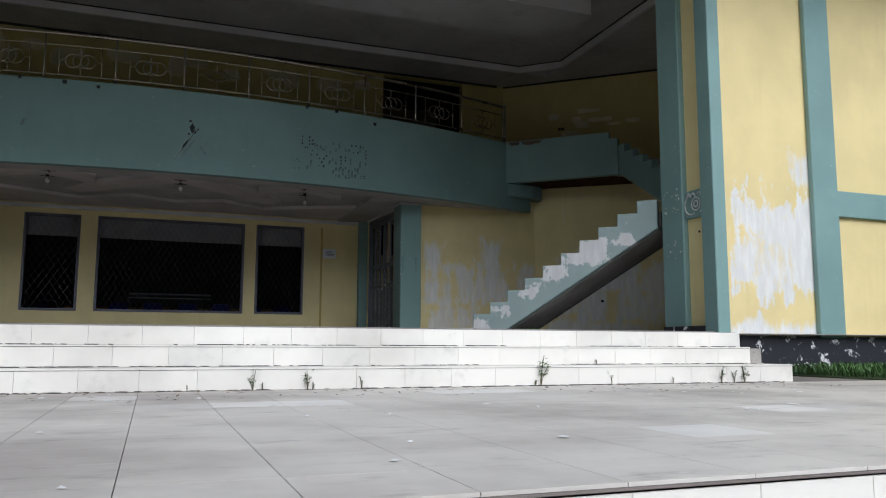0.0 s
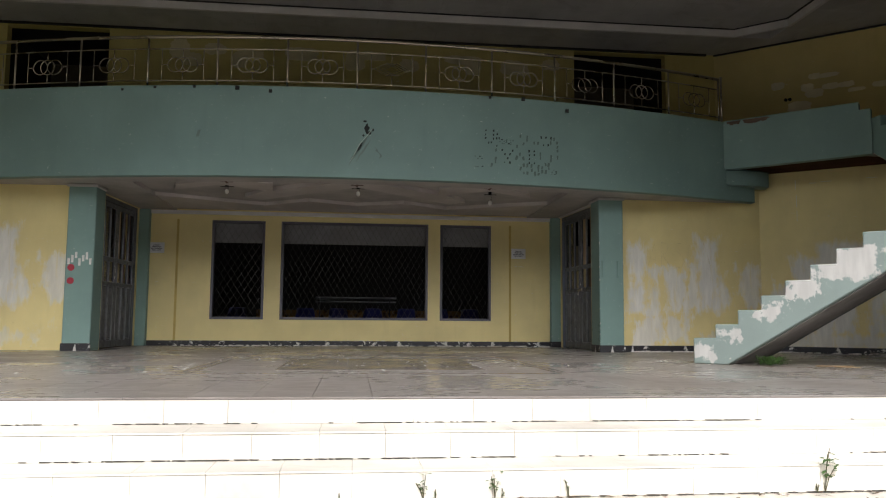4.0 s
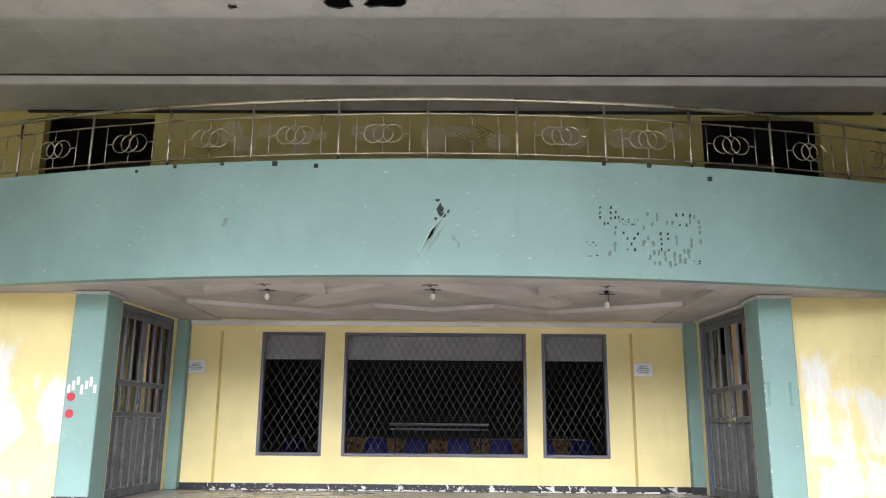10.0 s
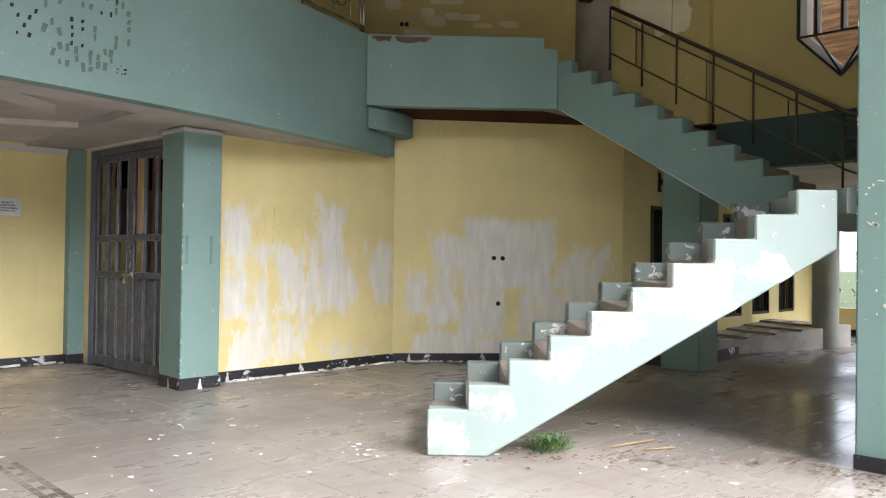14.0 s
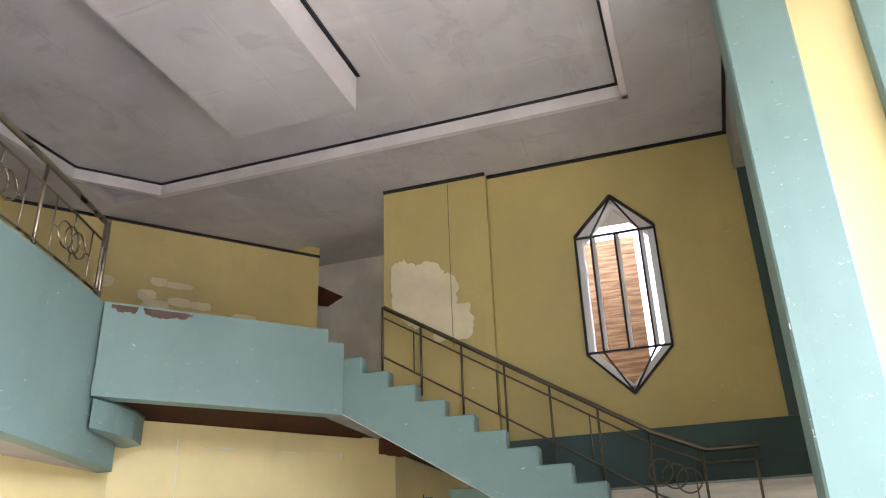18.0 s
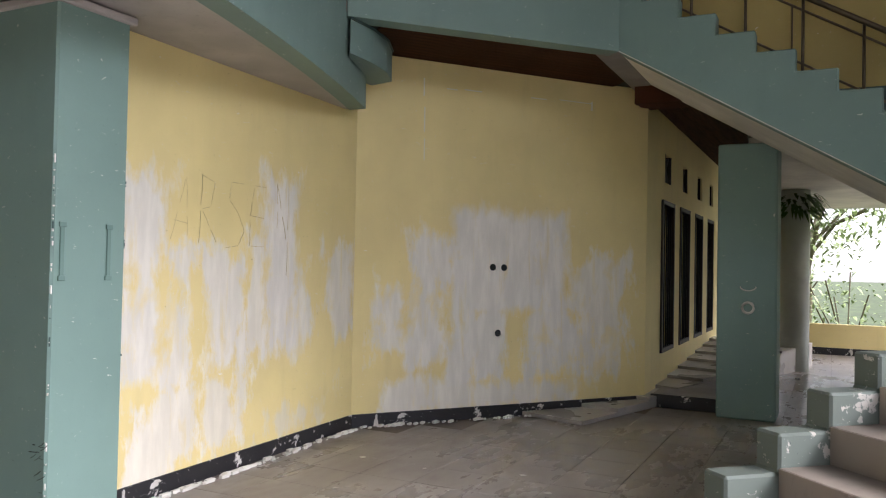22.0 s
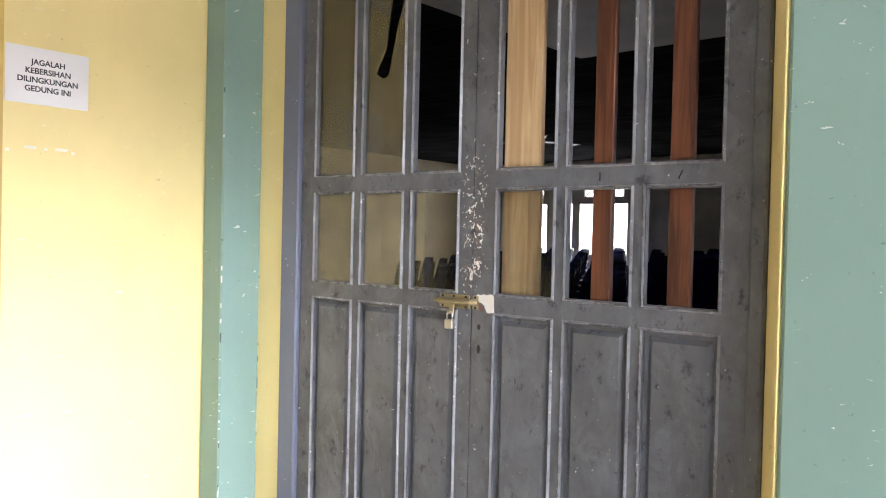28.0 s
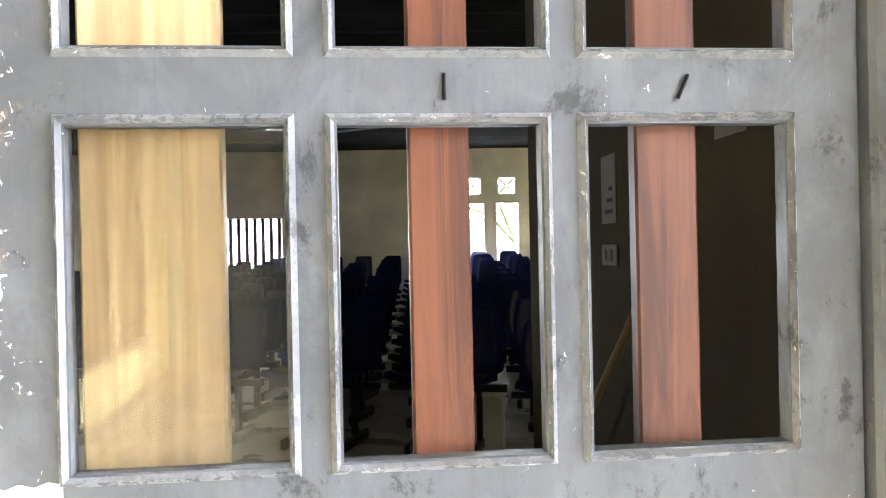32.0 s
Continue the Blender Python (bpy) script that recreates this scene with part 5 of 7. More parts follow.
soffit_plate([(0.0, -3.42), (0.2, -3.6), (1.62, -2.42), (1.98, -1.8), (1.72, -1.5), (0.0, -3.12)], 0.07)
soffit_plate([(1.42, -2.45), (1.36, -3.24), (1.9, -3.64), (2.14, -3.6), (2.18, -3.1)], 0.075)
soffit_plate([(2.145, -3.6), (2.93, -2.94), (3.06, -2.44), (2.185, -3.08)], 0.07)
soffit_plate([(0.0, -0.99), (0.88, -1.42), (1.75, -0.78), (3.55, -1.74), (3.66, -0.95), (3.66, -0.055), (0.0, -0.055)], 0.062)
for x in (-2.17, -0.11, 2.06):
    rose = thing("soffit_rose", pose(x, -3.36, 2.69), "dark lamp bracket on the soffit moulding", "bracket", "soffit brackets")
    part("plate", box(-0.10, 0.10, -0.018, 0.018, -0.008, 0.0, 0.002), "rust", rose)
    part("arm", box(-0.02, 0.02, -0.09, 0.09, -0.014, -0.008, 0.002), "rust", rose)
for x, y, drop in ((-2.26, -2.75, 0.0), (-0.09, -2.85, 0.0), (2.2, -2.6, 0.06)):
    b = thing("hanging_bulb", pose(x, y, 2.76), "bare bulb in a dark holder under the gallery", "lamp", "hanging bulbs")
    part("holder", tube((0, 0, 0), (0, 0, -0.05), 0.03, 10), "black_metal", b)
    part("bracket", box(-0.11, 0.11, -0.008, 0.008, -0.05, -0.042), "black_metal", b)
    part("wire", tube((0.02, 0, -0.05), (0.02, 0, -0.09 - drop), 0.004, 5), "black_metal", b)
    bm = bmesh.new()
    bmesh.ops.create_uvsphere(bm, u_segments=12, v_segments=8, radius=0.034)
    for v in bm.verts:
        v.co.z = v.co.z * 1.35 - 0.13 - drop
    for f in bm.faces:
        f.smooth = True
    part("bulb", bm, "white_wall", b, "white glass bulb")

# ---- gallery railing ----
rail = thing("balcony_railing", Matrix(), "polished steel gallery railing with three-ring ornaments", "railing")


def on_arc(x, z, inset=0.09):
    return (x, arc_y(x) + inset, z)


RX0, RX1 = -6.55, 6.27
curve_x = [RX0 + (RX1 - RX0) * k / 60 for k in range(61)]
for z, r, nm in ((4.85, 0.027, "handrail"), (4.66, 0.011, "rail"), (4.16, 0.011, "rail")):
    bm = bmesh.new()
    add_path(bm, [on_arc(x, z) for x in curve_x], r, 8)
    part(nm, bm, "steel", rail)
posts = [RX0 + (RX1 - RX0) * k / 12 for k in range(13)]
for x in posts:
    part("post", tube(on_arc(x, 4.06), on_arc(x, 4.85), 0.016), "steel", rail)
    part("post_foot", tube(on_arc(x, 4.058), on_arc(x, 4.075), 0.035, 10), "steel", rail)
part("post", tube(on_arc(RX1 + 0.06, 4.04), on_arc(RX1 + 0.06, 4.9), 0.02), "steel", rail)
for i, (a, b) in enumerate(zip(posts, posts[1:])):
    mid, w = (a + b) / 2, b - a
    for q in (0.2, 0.8):
        part("baluster", tube(on_arc(a + w * q, 4.16), on_arc(a + w * q, 4.66), 0.007, 6), "steel", rail)
    for z0, z1 in ((4.16, 4.29), (4.53, 4.66)):
        part("baluster", tube(on_arc(mid, z0), on_arc(mid, z1), 0.007, 6), "steel", rail)
    for q0, q1 in ((0.2, 0.27), (0.73, 0.8)):
        part("baluster", tube(on_arc(a + w * q0, 4.41), on_arc(a + w * q1, 4.41), 0.006, 6), "steel", rail)
    if i == 6:
        for dz in (-0.07, 0.0, 0.07):
            bm = bmesh.new()
            add_path(bm, [on_arc(mid + dz + u * 0.2, 4.41 + v * 0.10) for u, v in ((-1, 0), (0, 1), (1, 0), (0, -1))], 0.008, 5, True)
            part("diamond", bm, "steel", rail)
    else:
        for off in (-0.115, 0.0, 0.115):
            bm = bmesh.new()
            add_path(bm, [on_arc(mid + off + 0.115 * math.cos(t), 4.41 + 0.115 * math.sin(t)) for t in [2 * math.pi * k / 20 for k in range(20)]], 0.0085, 5, True)
            part("ring", bm, "steel", rail)
M["pale_teal"] = plain("scratched_teal", (0.42, 0.50, 0.45), 0.7)
M["faded_dash"] = plain("faded_letter_grey", (0.16, 0.22, 0.20), 0.8)
# near black for soot and marks, also for shade over strips and in holes
M["soot"] = plain("black_soot_and_shade", (0.02, 0.024, 0.022), 0.9)

# burnt sockets and chips along the balcony front
for x, z, r in ((-1.95, 4.02, 0.032), (-1.45, 3.98, 0.026), (-2.6, 4.04, 0.022), (-3.2, 4.03, 0.02), (-3.7, 4.0, 0.018), (1.95, 4.04, 0.022), (2.5, 4.05, 0.03), (3.25, 3.92, 0.028)):
    c = thing("broken_socket", pose(x, arc_y(x) - 0.001, z), "small black broken socket on the balcony front", "socket", "broken sockets")
    part("stub", box(-r, r, -0.012, 0.0, -r, r, 0.004), "soot", c)


sx0 = 0.02
sc = thing("scorch_mark", pose(sx0, arc_y(sx0) - 0.003, 3.42), "sooty scorch mark with streaks on the balcony front", "mark")
rnd = random.Random(3)
def smear(pts, w, material):
    """A ragged stroke of soot along a line, widest in its middle."""
    bm = bmesh.new()
    rows = []
    for i, (x, z) in enumerate(pts):
        q = w * math.sin(math.pi * (i + 0.6) / len(pts)) * rnd.uniform(0.7, 1.2)
        rows.append((bm.verts.new((x - q, 0.0012, z + q * 0.3)), bm.verts.new((x + q, 0.0012, z - q * 0.3))))
    for (a, b), (c, d) in zip(rows, rows[1:]):
        bm.faces.new((a, b, d, c))
    part("smear", bm, material, sc)


def bend(p, q, n=7, wob=0.012):
    return [(p[0] + (q[0] - p[0]) * k / n + rnd.uniform(-wob, wob), p[1] + (q[1] - p[1]) * k / n) for k in range(n + 1)]


smear(bend((0.02, -0.10), (-0.27, -0.56)), 0.022, "faded_dash")
smear(bend((0.05, -0.16), (-0.16, -0.50)), 0.016, "faded_dash")
smear(bend((0.12, -0.26), (0.22, -0.44), 5, 0.03), 0.02, "faded_dash")
smear(bend((-0.06, -0.20), (-0.15, -0.34)), 0.02, "soot")
for cx, cz, rx, rz in ((0.0, 0.02, 0.04, 0.07), (0.04, -0.05, 0.035, 0.035), (-0.03, 0.13, 0.035, 0.018), (0.09, 0.0, 0.02, 0.03), (-0.05, -0.09, 0.02, 0.02)):
    bm = bmesh.new()
    bm.faces.new([bm.verts.new((cx + rx * (0.6 + 0.6 * rnd.random()) * math.cos(t), 0, cz + rz * (0.6 + 0.6 * rnd.random()) * math.sin(t))) for t in [2 * math.pi * k / 14 for k in range(14)]])
    part("soot", bm, "soot", sc)
bm = bmesh.new()
add_path(bm, [(0.09, -0.002, 0.02), (0.0, -0.002, -0.1), (-0.1, -0.002, -0.22), (-0.2, -0.002, -0.42), (-0.25, -0.002, -0.5)], 0.005, 4)
part("streak", bm, "pale_teal", sc)
sd = thing("dark_scrape", pose(-2.52, arc_y(-2.52) - 0.003, 3.32, 0, 0, -7), "small dark scrape on the balcony front", "mark")
bm = bmesh.new()
bm.faces.new([bm.verts.new(p) for p in ((-0.03, 0, -0.06), (0.02, 0, -0.05), (0.035, 0, 0.03), (0.06, 0, 0.05), (0.0, 0, 0.045))])
part("scrape", bm, "faded_dash", sd)

# remains of painted letters: unreadable dark dashes in three lines
tag = thing("faded_lettering", pose(2.45, arc_y(2.45) - 0.006, 3.23, 0, 0, 7.8), "worn unreadable dark lettering on the balcony front", "lettering")
rnd = random.Random(12)
M["letter_grey"] = plain("grey_stencil_paint", (0.135, 0.19, 0.168), 0.85, vary=0.4)
# stencil remains: # is a short stroke, a row ends at /; kind b black squares, g wide grey strokes, s small flecks
REMAINS = (("#..#/#..#/#..#/.##.", -0.57, 0.27, "b"), ("#./##/../#.", -0.39, 0.22, "b"), ("##.#.##/#.##.#./.##.##.", -0.34, 0.14, "s"), ("#.#/..#/.#.", 0.0, 0.21, "g"),
           ("##", 0.24, 0.12, "g"), ("#.#.#/...../.#.#.", 0.35, 0.22, "b"), ("##./#.#/..#/..#", 0.52, 0.20, "g"), ("#", -0.40, -0.03, "g"), ("#...#/.#.#./..#../.#.#.", -0.30, -0.03, "b"),
           ("#.//.#/#.#", -0.06, 0.04, "g"), ("#.#/#.#/#../#.#", 0.15, -0.02, "b"), ("#/#", 0.34, -0.06, "g"), ("#.#/#..", 0.52, -0.09, "g"), ("#.#./.#.#", -0.74, -0.15, "s"), ("##.#", -0.73, -0.31, "s"),
           (".#/.#/#.", -0.47, -0.16, "g"), (".##/#../.##", 0.0, -0.25, "g"), ("#.#/#.#/.##", 0.19, -0.26, "g"), (".##/#.#/##.", 0.37, -0.22, "g"), (".#./#.#/###", 0.54, -0.30, "s"))
SIZES = {"b": (0.043, 0.062, 0.027, 0.04), "g": (0.056, 0.06, 0.036, 0.07), "s": (0.036, 0.032, 0.026, 0.02)}
for text, x0, z0, sort in REMAINS:
    sx_, sz_, w, h = SIZES[sort]
    for j, line in enumerate(text.split("/")):
        for i, mark in enumerate(line):
            if mark != "#":
                continue
            x, z = x0 + sx_ * i + rnd.uniform(-0.006, 0.006), z0 - sz_ * j + rnd.uniform(-0.006, 0.006)
            ww, hh = w * rnd.uniform(0.7, 1.15), h * rnd.uniform(0.7, 1.1)
            q = rnd.uniform(0.6, 1.0)
            bm = bmesh.new()
            bm.faces.new([bm.verts.new(p) for p in ((-ww / 2, -0.002, -hh / 2), (ww / 2 * q, -0.002, -hh / 2 * q), (ww / 2, -0.002, hh / 2), (-ww / 2 * q, -0.002, hh / 2 * q))])
            ob = part("dash", bm, "soot" if sort == "b" or (sort == "s" and rnd.random() < 0.4) else "letter_grey", tag)
            ob.matrix_local = pose(x, 0.001 + x * x / 38.5, z, 0, rnd.uniform(-16, 16), 0)

# ---- gallery end: beam stub, timber soffit ----
structure("beam_stub", prism([(6.32, -3.045), (6.62, -3.05), (6.92, -3.0), (7.2, -2.88), (7.26, -2.65), (6.9, -2.6)], 2.93, 3.18), "teal", "curved teal beam stub under the gallery")
structure("trim", prism([(6.32, -3.055), (6.62, -3.06), (6.93, -3.01), (7.215, -2.885), (7.27, -2.65), (6.9, -2.6)], 3.181, 3.197), "teal_dark", "dark top edge of the beam stub")
M["timber"] = Nodes("brown_timber_strip")
_n = M["timber"]
_g = _n.noise(3.0, 5, 0.6, _n.scaled((1.0, 12, 12)))
_c = _n.mix(_n.band(_g, 0.3, 0.7), (0.03, 0.013, 0.006), (0.08, 0.033, 0.015))
M["timber"] = _n.done(_n.mix(_n.math("MULTIPLY", _n.rand(), 0.4), _c, (0.025, 0.010, 0.006)), 0.85, 0.0, 0.1)
# solid sheet, its colour stands in for the shade above the strips
soff = structure("timber_soffit", prism([(6.45, -3.05), (7.95, -4.56), (9.6, -4.52), (7.2, -2.6)], 3.222, 3.238), "soot", "near-black sheet painted as shade over timber strips")
ang = math.degrees(math.atan2(WB1[1] - WA1[1], WB1[0] - WA1[0]))
strip_mesh = mesh_of("strip", box(0, 2.6, 0.003, 0.077, -0.012, 0.0), "timber")
for k in range(11):
    ob = new("strip", strip_mesh)
    ob.parent = soff
    ob.matrix_local = pose(7.15 - 0.062 * k, -2.68 - 0.052 * k, 3.22, 0, 0, ang)
structure("floor_gallery_edge", prism([(8.0, -4.6), (9.5, -4.6), (9.5, -4.4), (8.0, -4.4)], 3.2, 3.41), "concrete", "edge of the gallery floor")

M["dark_steel"] = plain("dull_steel", (0.20, 0.17, 0.13), 0.35, 1.0)
M["timber_gold"] = Nodes("weathered_gold_board")
_n = M["timber_gold"]
_g = _n.noise(2.0, 5, 0.6, _n.scaled((10, 0.8, 10)))
M["timber_gold"] = _n.done(_n.mix(_n.band(_g, 0.35, 0.7), (0.20, 0.10, 0.04), (0.44, 0.26, 0.12)), 0.7)

# ---- handrail of the upper flight ----
hr = thing("stair_handrail", Matrix(), "dark steel stair handrail with ring ornaments", "handrail")
HX = 9.3


def hrz(y, base):
    return base + (y + 7.45) * 0.60


top_pts = [(HX, -8.45, 2.78), (HX, -7.95, 2.78), (HX, -7.45, 3.0)] + [(HX, -7.45 + 0.3 * k, hrz(-7.45 + 0.3 * k, 3.0)) for k in range(1, 10)] + [(HX, -4.5, hrz(-4.5, 3.0))]
for off, r, nm in ((0.0, 0.026, "handrail"), (-0.13, 0.011, "rail"), (-0.62, 0.011, "rail")):
    bm = bmesh.new()
    add_path(bm, [(x, y, z + off) for x, y, z in top_pts], r, 8)
    part(nm, bm, "dark_steel", hr)
for k in range(9):
    y = -8.4 + 0.49 * k
    z = 2.78 if y < -7.95 else (2.78 + (y + 7.95) * 0.44 if y < -7.45 else hrz(y, 3.0))
    part("post", tube((HX, y, z - 0.85), (HX, y, z), 0.014, 7), "dark_steel", hr)
    if k % 2:
        part("post", tube((HX, y + 0.09, z - 0.62 + 0.05), (HX, y + 0.09, z - 0.08), 0.008, 6), "dark_steel", hr)
for dy in (-0.13, 0.0, 0.13):
    bm = bmesh.new()
    add_path(bm, [(HX, -7.62 + dy + 0.12 * math.cos(t), 2.55 + dy * 0.4 + 0.12 * math.sin(t)) for t in [2 * math.pi * k / 20 for k in range(20)]], 0.009, 5, True)
    part("ring", bm, "dark_steel", hr)

# ---- six-sided window ----
M["white_frame"] = plain("white_window_paint", (0.84, 0.84, 0.84), 0.5, vary=0.08)
hx = thing("window_4", Matrix(), "six-sided window with white bars and black edges", "", "", "structure")


def bar_yz(p, q, w, x0, x1, material, name):
    (ay, az), (by, bz) = p, q
    L = math.hypot(by - ay, bz - az)
    uy, uz = (by - ay) / L, (bz - az) / L
    ny, nz = -uz * w / 2, uy * w / 2
    bm = bmesh.new()
    slab_x(bm, [(ay + ny, az + nz), (by + ny, bz + nz), (by - ny, bz - nz), (ay - ny, az - nz)], x0, x1)
    bmesh.ops.recalc_face_normals(bm, faces=bm.faces[:])
    part(name, bm, material, hx)


for p, q in zip(HEX, HEX[1:] + HEX[:1]):
    bar_yz(p, q, 0.024, 9.47, 9.53, "black_line", "edge")
    c = (-7.33, 4.65)
    ins = lambda v: (c[0] + (v[0] - c[0]) * 0.90, c[1] + (v[1] - c[1]) * 0.955)
    bar_yz(ins(p), ins(q), 0.075, 9.52, 9.70, "white_frame", "frame_side")
for y in (-7.05, -7.33, -7.61):
    bar_yz((y, 3.95), (y, 5.36), 0.022, 9.50, 9.53, "black_line", "bar")
    bar_yz((y - 0.03, 3.95), (y - 0.03, 5.36), 0.04, 9.532, 9.56, "white_frame", "bar")
for z in (3.95, 5.36):
    bar_yz((-7.78, z), (-6.88, z), 0.022, 9.499, 9.528, "black_line", "bar")
for z, e in ((5.36, 5.83), (3.95, 3.47)):
    for y in (-7.62, -7.05):
        bar_yz((y, z), (-7.33, e), 0.02, 9.501, 9.531, "black_line", "bar")
bm = bmesh.new()
slab_x(bm, [(-2.33, 6.17), (-2.43, 6.19), (-2.84, 5.95), (-2.57, 5.82), (-2.35, 5.88)], 11.56, 11.598)
bmesh.ops.recalc_face_normals(bm, faces=bm.faces[:])
loose = thing("loose_board", Matrix(), "loose brown board on the pale gallery wall", "board")
part("board", bm, "timber_panel", loose)
gable = thing("timber_gable", pose(13.4, 0, 0), "brown boarded gable of the side roof", "roof")
for k in range(26):
    part("board", box(0, 0.03, -7.35, -4.2, 3.1 + 0.15 * k, 3.245 + 0.15 * k), "timber_gold", gable)

# ---- wall details by the stair ----
dirb = Vector((WB1[0] - WA1[0], WB1[1] - WA1[1], 0)).normalized()
angb = math.degrees(math.atan2(dirb.y, dirb.x))
# near-black discs on the wall paint the shade inside small holes
for s, z in ((1.345, 1.385), (1.465, 1.383), (1.41, 0.775)):
    p = Vector((*WA1, 0)) + dirb * s
    h = thing("wall_hole", pose(p.x, p.y, z, 0, 0, angb), "small dark round hole in the yellow wall", "hole", "wall holes")
    part("rim", tube((0, -0.004, 0), (0, 0.002, 0), 0.031, 14), "soot", h)
for s in (2.79, 2.87):
    q = Vector((*UP1, 0)).lerp(Vector((*UP0, 0)), s / math.hypot(UP0[0] - UP1[0], UP0[1] - UP1[1]))
    ho = thing("wall_hole", pose(q.x, q.y, 5.18, 0, 0, math.degrees(math.atan2(UP1[1] - UP0[1], UP1[0] - UP0[0]))), "small dark round hole in the upper wall", "hole", "wall holes")
    part("rim", tube((0, -0.006, 0), (0, 0.003, 0), 0.036, 12), "soot", ho)
M["filler"] = plain("white_filler_skim", (0.87, 0.79, 0.55), 0.85, grain=18, vary=0.16, bump=0.3)


def skim(m, blobs, seed, label, material="filler"):
    """A thin trowelled coat of filler: overlapping uneven blobs (x, z, half width, half height), each a part of it."""
    rnd = random.Random(seed)
    t = thing("filler_patch", m, label, "filler", "filler patches")
    for k, (x, z, w, h) in enumerate(blobs):
        n, ph = 44, rnd.uniform(0, 6.28)
        bm = bmesh.new()
        ring0, ring1 = [], []
        for i in range(n):
            a = 2 * math.pi * i / n
            c, d = math.cos(a), math.sin(a)
            q = 1.0 / max(abs(c) ** 3 + abs(d) ** 3, 1e-6) ** (1 / 3)
            q *= 1 + 0.05 * math.sin(3 * a + ph) + 0.05 * math.sin(8 * a + 2 * ph) + rnd.uniform(-0.06, 0.06)
            y = -0.0015 - 0.0004 * k
            ring0.append(bm.verts.new((x + w * q * c, 0.0, z + h * q * d)))
            ring1.append(bm.verts.new((x + w * q * c * 0.985, y, z + h * q * d * 0.985)))
        bm.faces.new(ring1)
        for i in range(n):
            j = (i + 1) % n
            bm.faces.new((ring0[i], ring0[j], ring1[j], ring1[i]))
        bmesh.ops.recalc_face_normals(bm, faces=bm.faces[:])
        part("coat", bm, material, t)
    return t


east_m = pose(*UP1, 0, 0, 0, math.degrees(math.atan2(UP0[1] - UP1[1], UP0[0] - UP1[0]))) @ Matrix.Diagonal((1, -1, 1, 1))
for seed, blobs in enumerate(([(3.02, 5.5, 0.13, 0.081)], [(2.31, 5.595, 0.11, 0.063), (2.04, 5.58, 0.18, 0.046)], [(2.45, 5.38, 0.12, 0.081), (2.32, 5.24, 0.17, 0.086)],
                              [(2.02, 5.34, 0.15, 0.063)], [(1.73, 5.33, 0.15, 0.057)], [(1.55, 5.2, 0.16, 0.040), (1.1, 5.24, 0.17, 0.057)], [(2.62, 5.0, 0.22, 0.115)])):
    skim(east_m, blobs, seed, "crisp white filler patch on the yellow upper wall")
skim(pose(9.4, 0, 0, 0, 0, -90), [(4.72, 5.04, 0.17, 0.36), (4.95, 4.9, 0.3, 0.42), (5.2, 4.88, 0.22, 0.26), (5.34, 4.5, 0.26, 0.24)], 21, "large white filler patch on the yellow stair pier")
M["filler_faint"] = plain("faint_yellowed_filler", (0.70, 0.62, 0.38), 0.85, grain=18, vary=0.16, bump=0.3)
gal_m = pose(0, 0.12, 0)
for seed, blobs in enumerate(([(-3.75, 6.03, 0.2, 0.2), (-3.5, 5.81, 0.2, 0.14)], [(-3.05, 6.05, 0.22, 0.12)], [(-2.35, 5.98, 0.3, 0.08), (-2.55, 5.83, 0.16, 0.16)], [(-1.3, 6.03, 0.34, 0.14)],
                              [(-0.2, 5.93, 0.2, 0.22), (0.15, 6.05, 0.3, 0.1)], [(0.95, 5.88, 0.2, 0.14)], [(2.1, 6.05, 0.4, 0.1), (2.3, 5.88, 0.18, 0.14)], [(3.2, 5.93, 0.3, 0.16)], [(4.0, 6.03, 0.2, 0.12)])):
    skim(gal_m, blobs, 40 + seed, "faint pale filler patch on the dull yellow gallery wall", "filler_faint")
M["filler_line"] = plain("pale_filler", (0.90, 0.87, 0.76), 0.8)
run = thing("plaster_line", pose(WA1[0], WA1[1], 0, 0, 0, angb), "thin white filler lines on the yellow wall", "mark")
for x0, x1, z0, z1 in ((0.625, 0.634, 2.33, 2.52), (0.622, 0.633, 2.58, 2.80), (0.612, 0.624, 2.90, 3.06), (0.84, 0.95, 2.985, 2.994), (1.02, 1.2, 2.995, 3.005), (1.73, 1.9, 3.0, 3.01), (2.05, 2.42, 3.015, 3.023), (2.42, 2.44, 2.95, 3.04)):
    part("line", box(x0, x1, -0.0012, 0.0, z0, z1), "filler_line", run)
dash = thing("plaster_line", pose(0, 0, 0), "short white filler dashes on the yellow window wall", "mark")
for x0, x1, z in ((3.07, 3.10, 1.637), (3.115, 3.128, 1.64), (3.18, 3.222, 1.655), (3.25, 3.262, 1.652), (3.29, 3.335, 1.655), (3.35, 3.362, 1.645)):
    part("line", box(x0, x1, -0.0012, 0.0, z - 0.006, z + 0.005), "filler_line", dash)
M["bare_brown"] = plain("bare_brown_render", (0.15, 0.10, 0.07), 0.95, grain=45, vary=0.6, bump=0.5)
brk = thing("broken_edge", pose(6.3, -3.03, 4.04, 0, 0, math.degrees(math.atan2(-1.55, 1.65))), "broken brown edge along the parapet top", "damage")
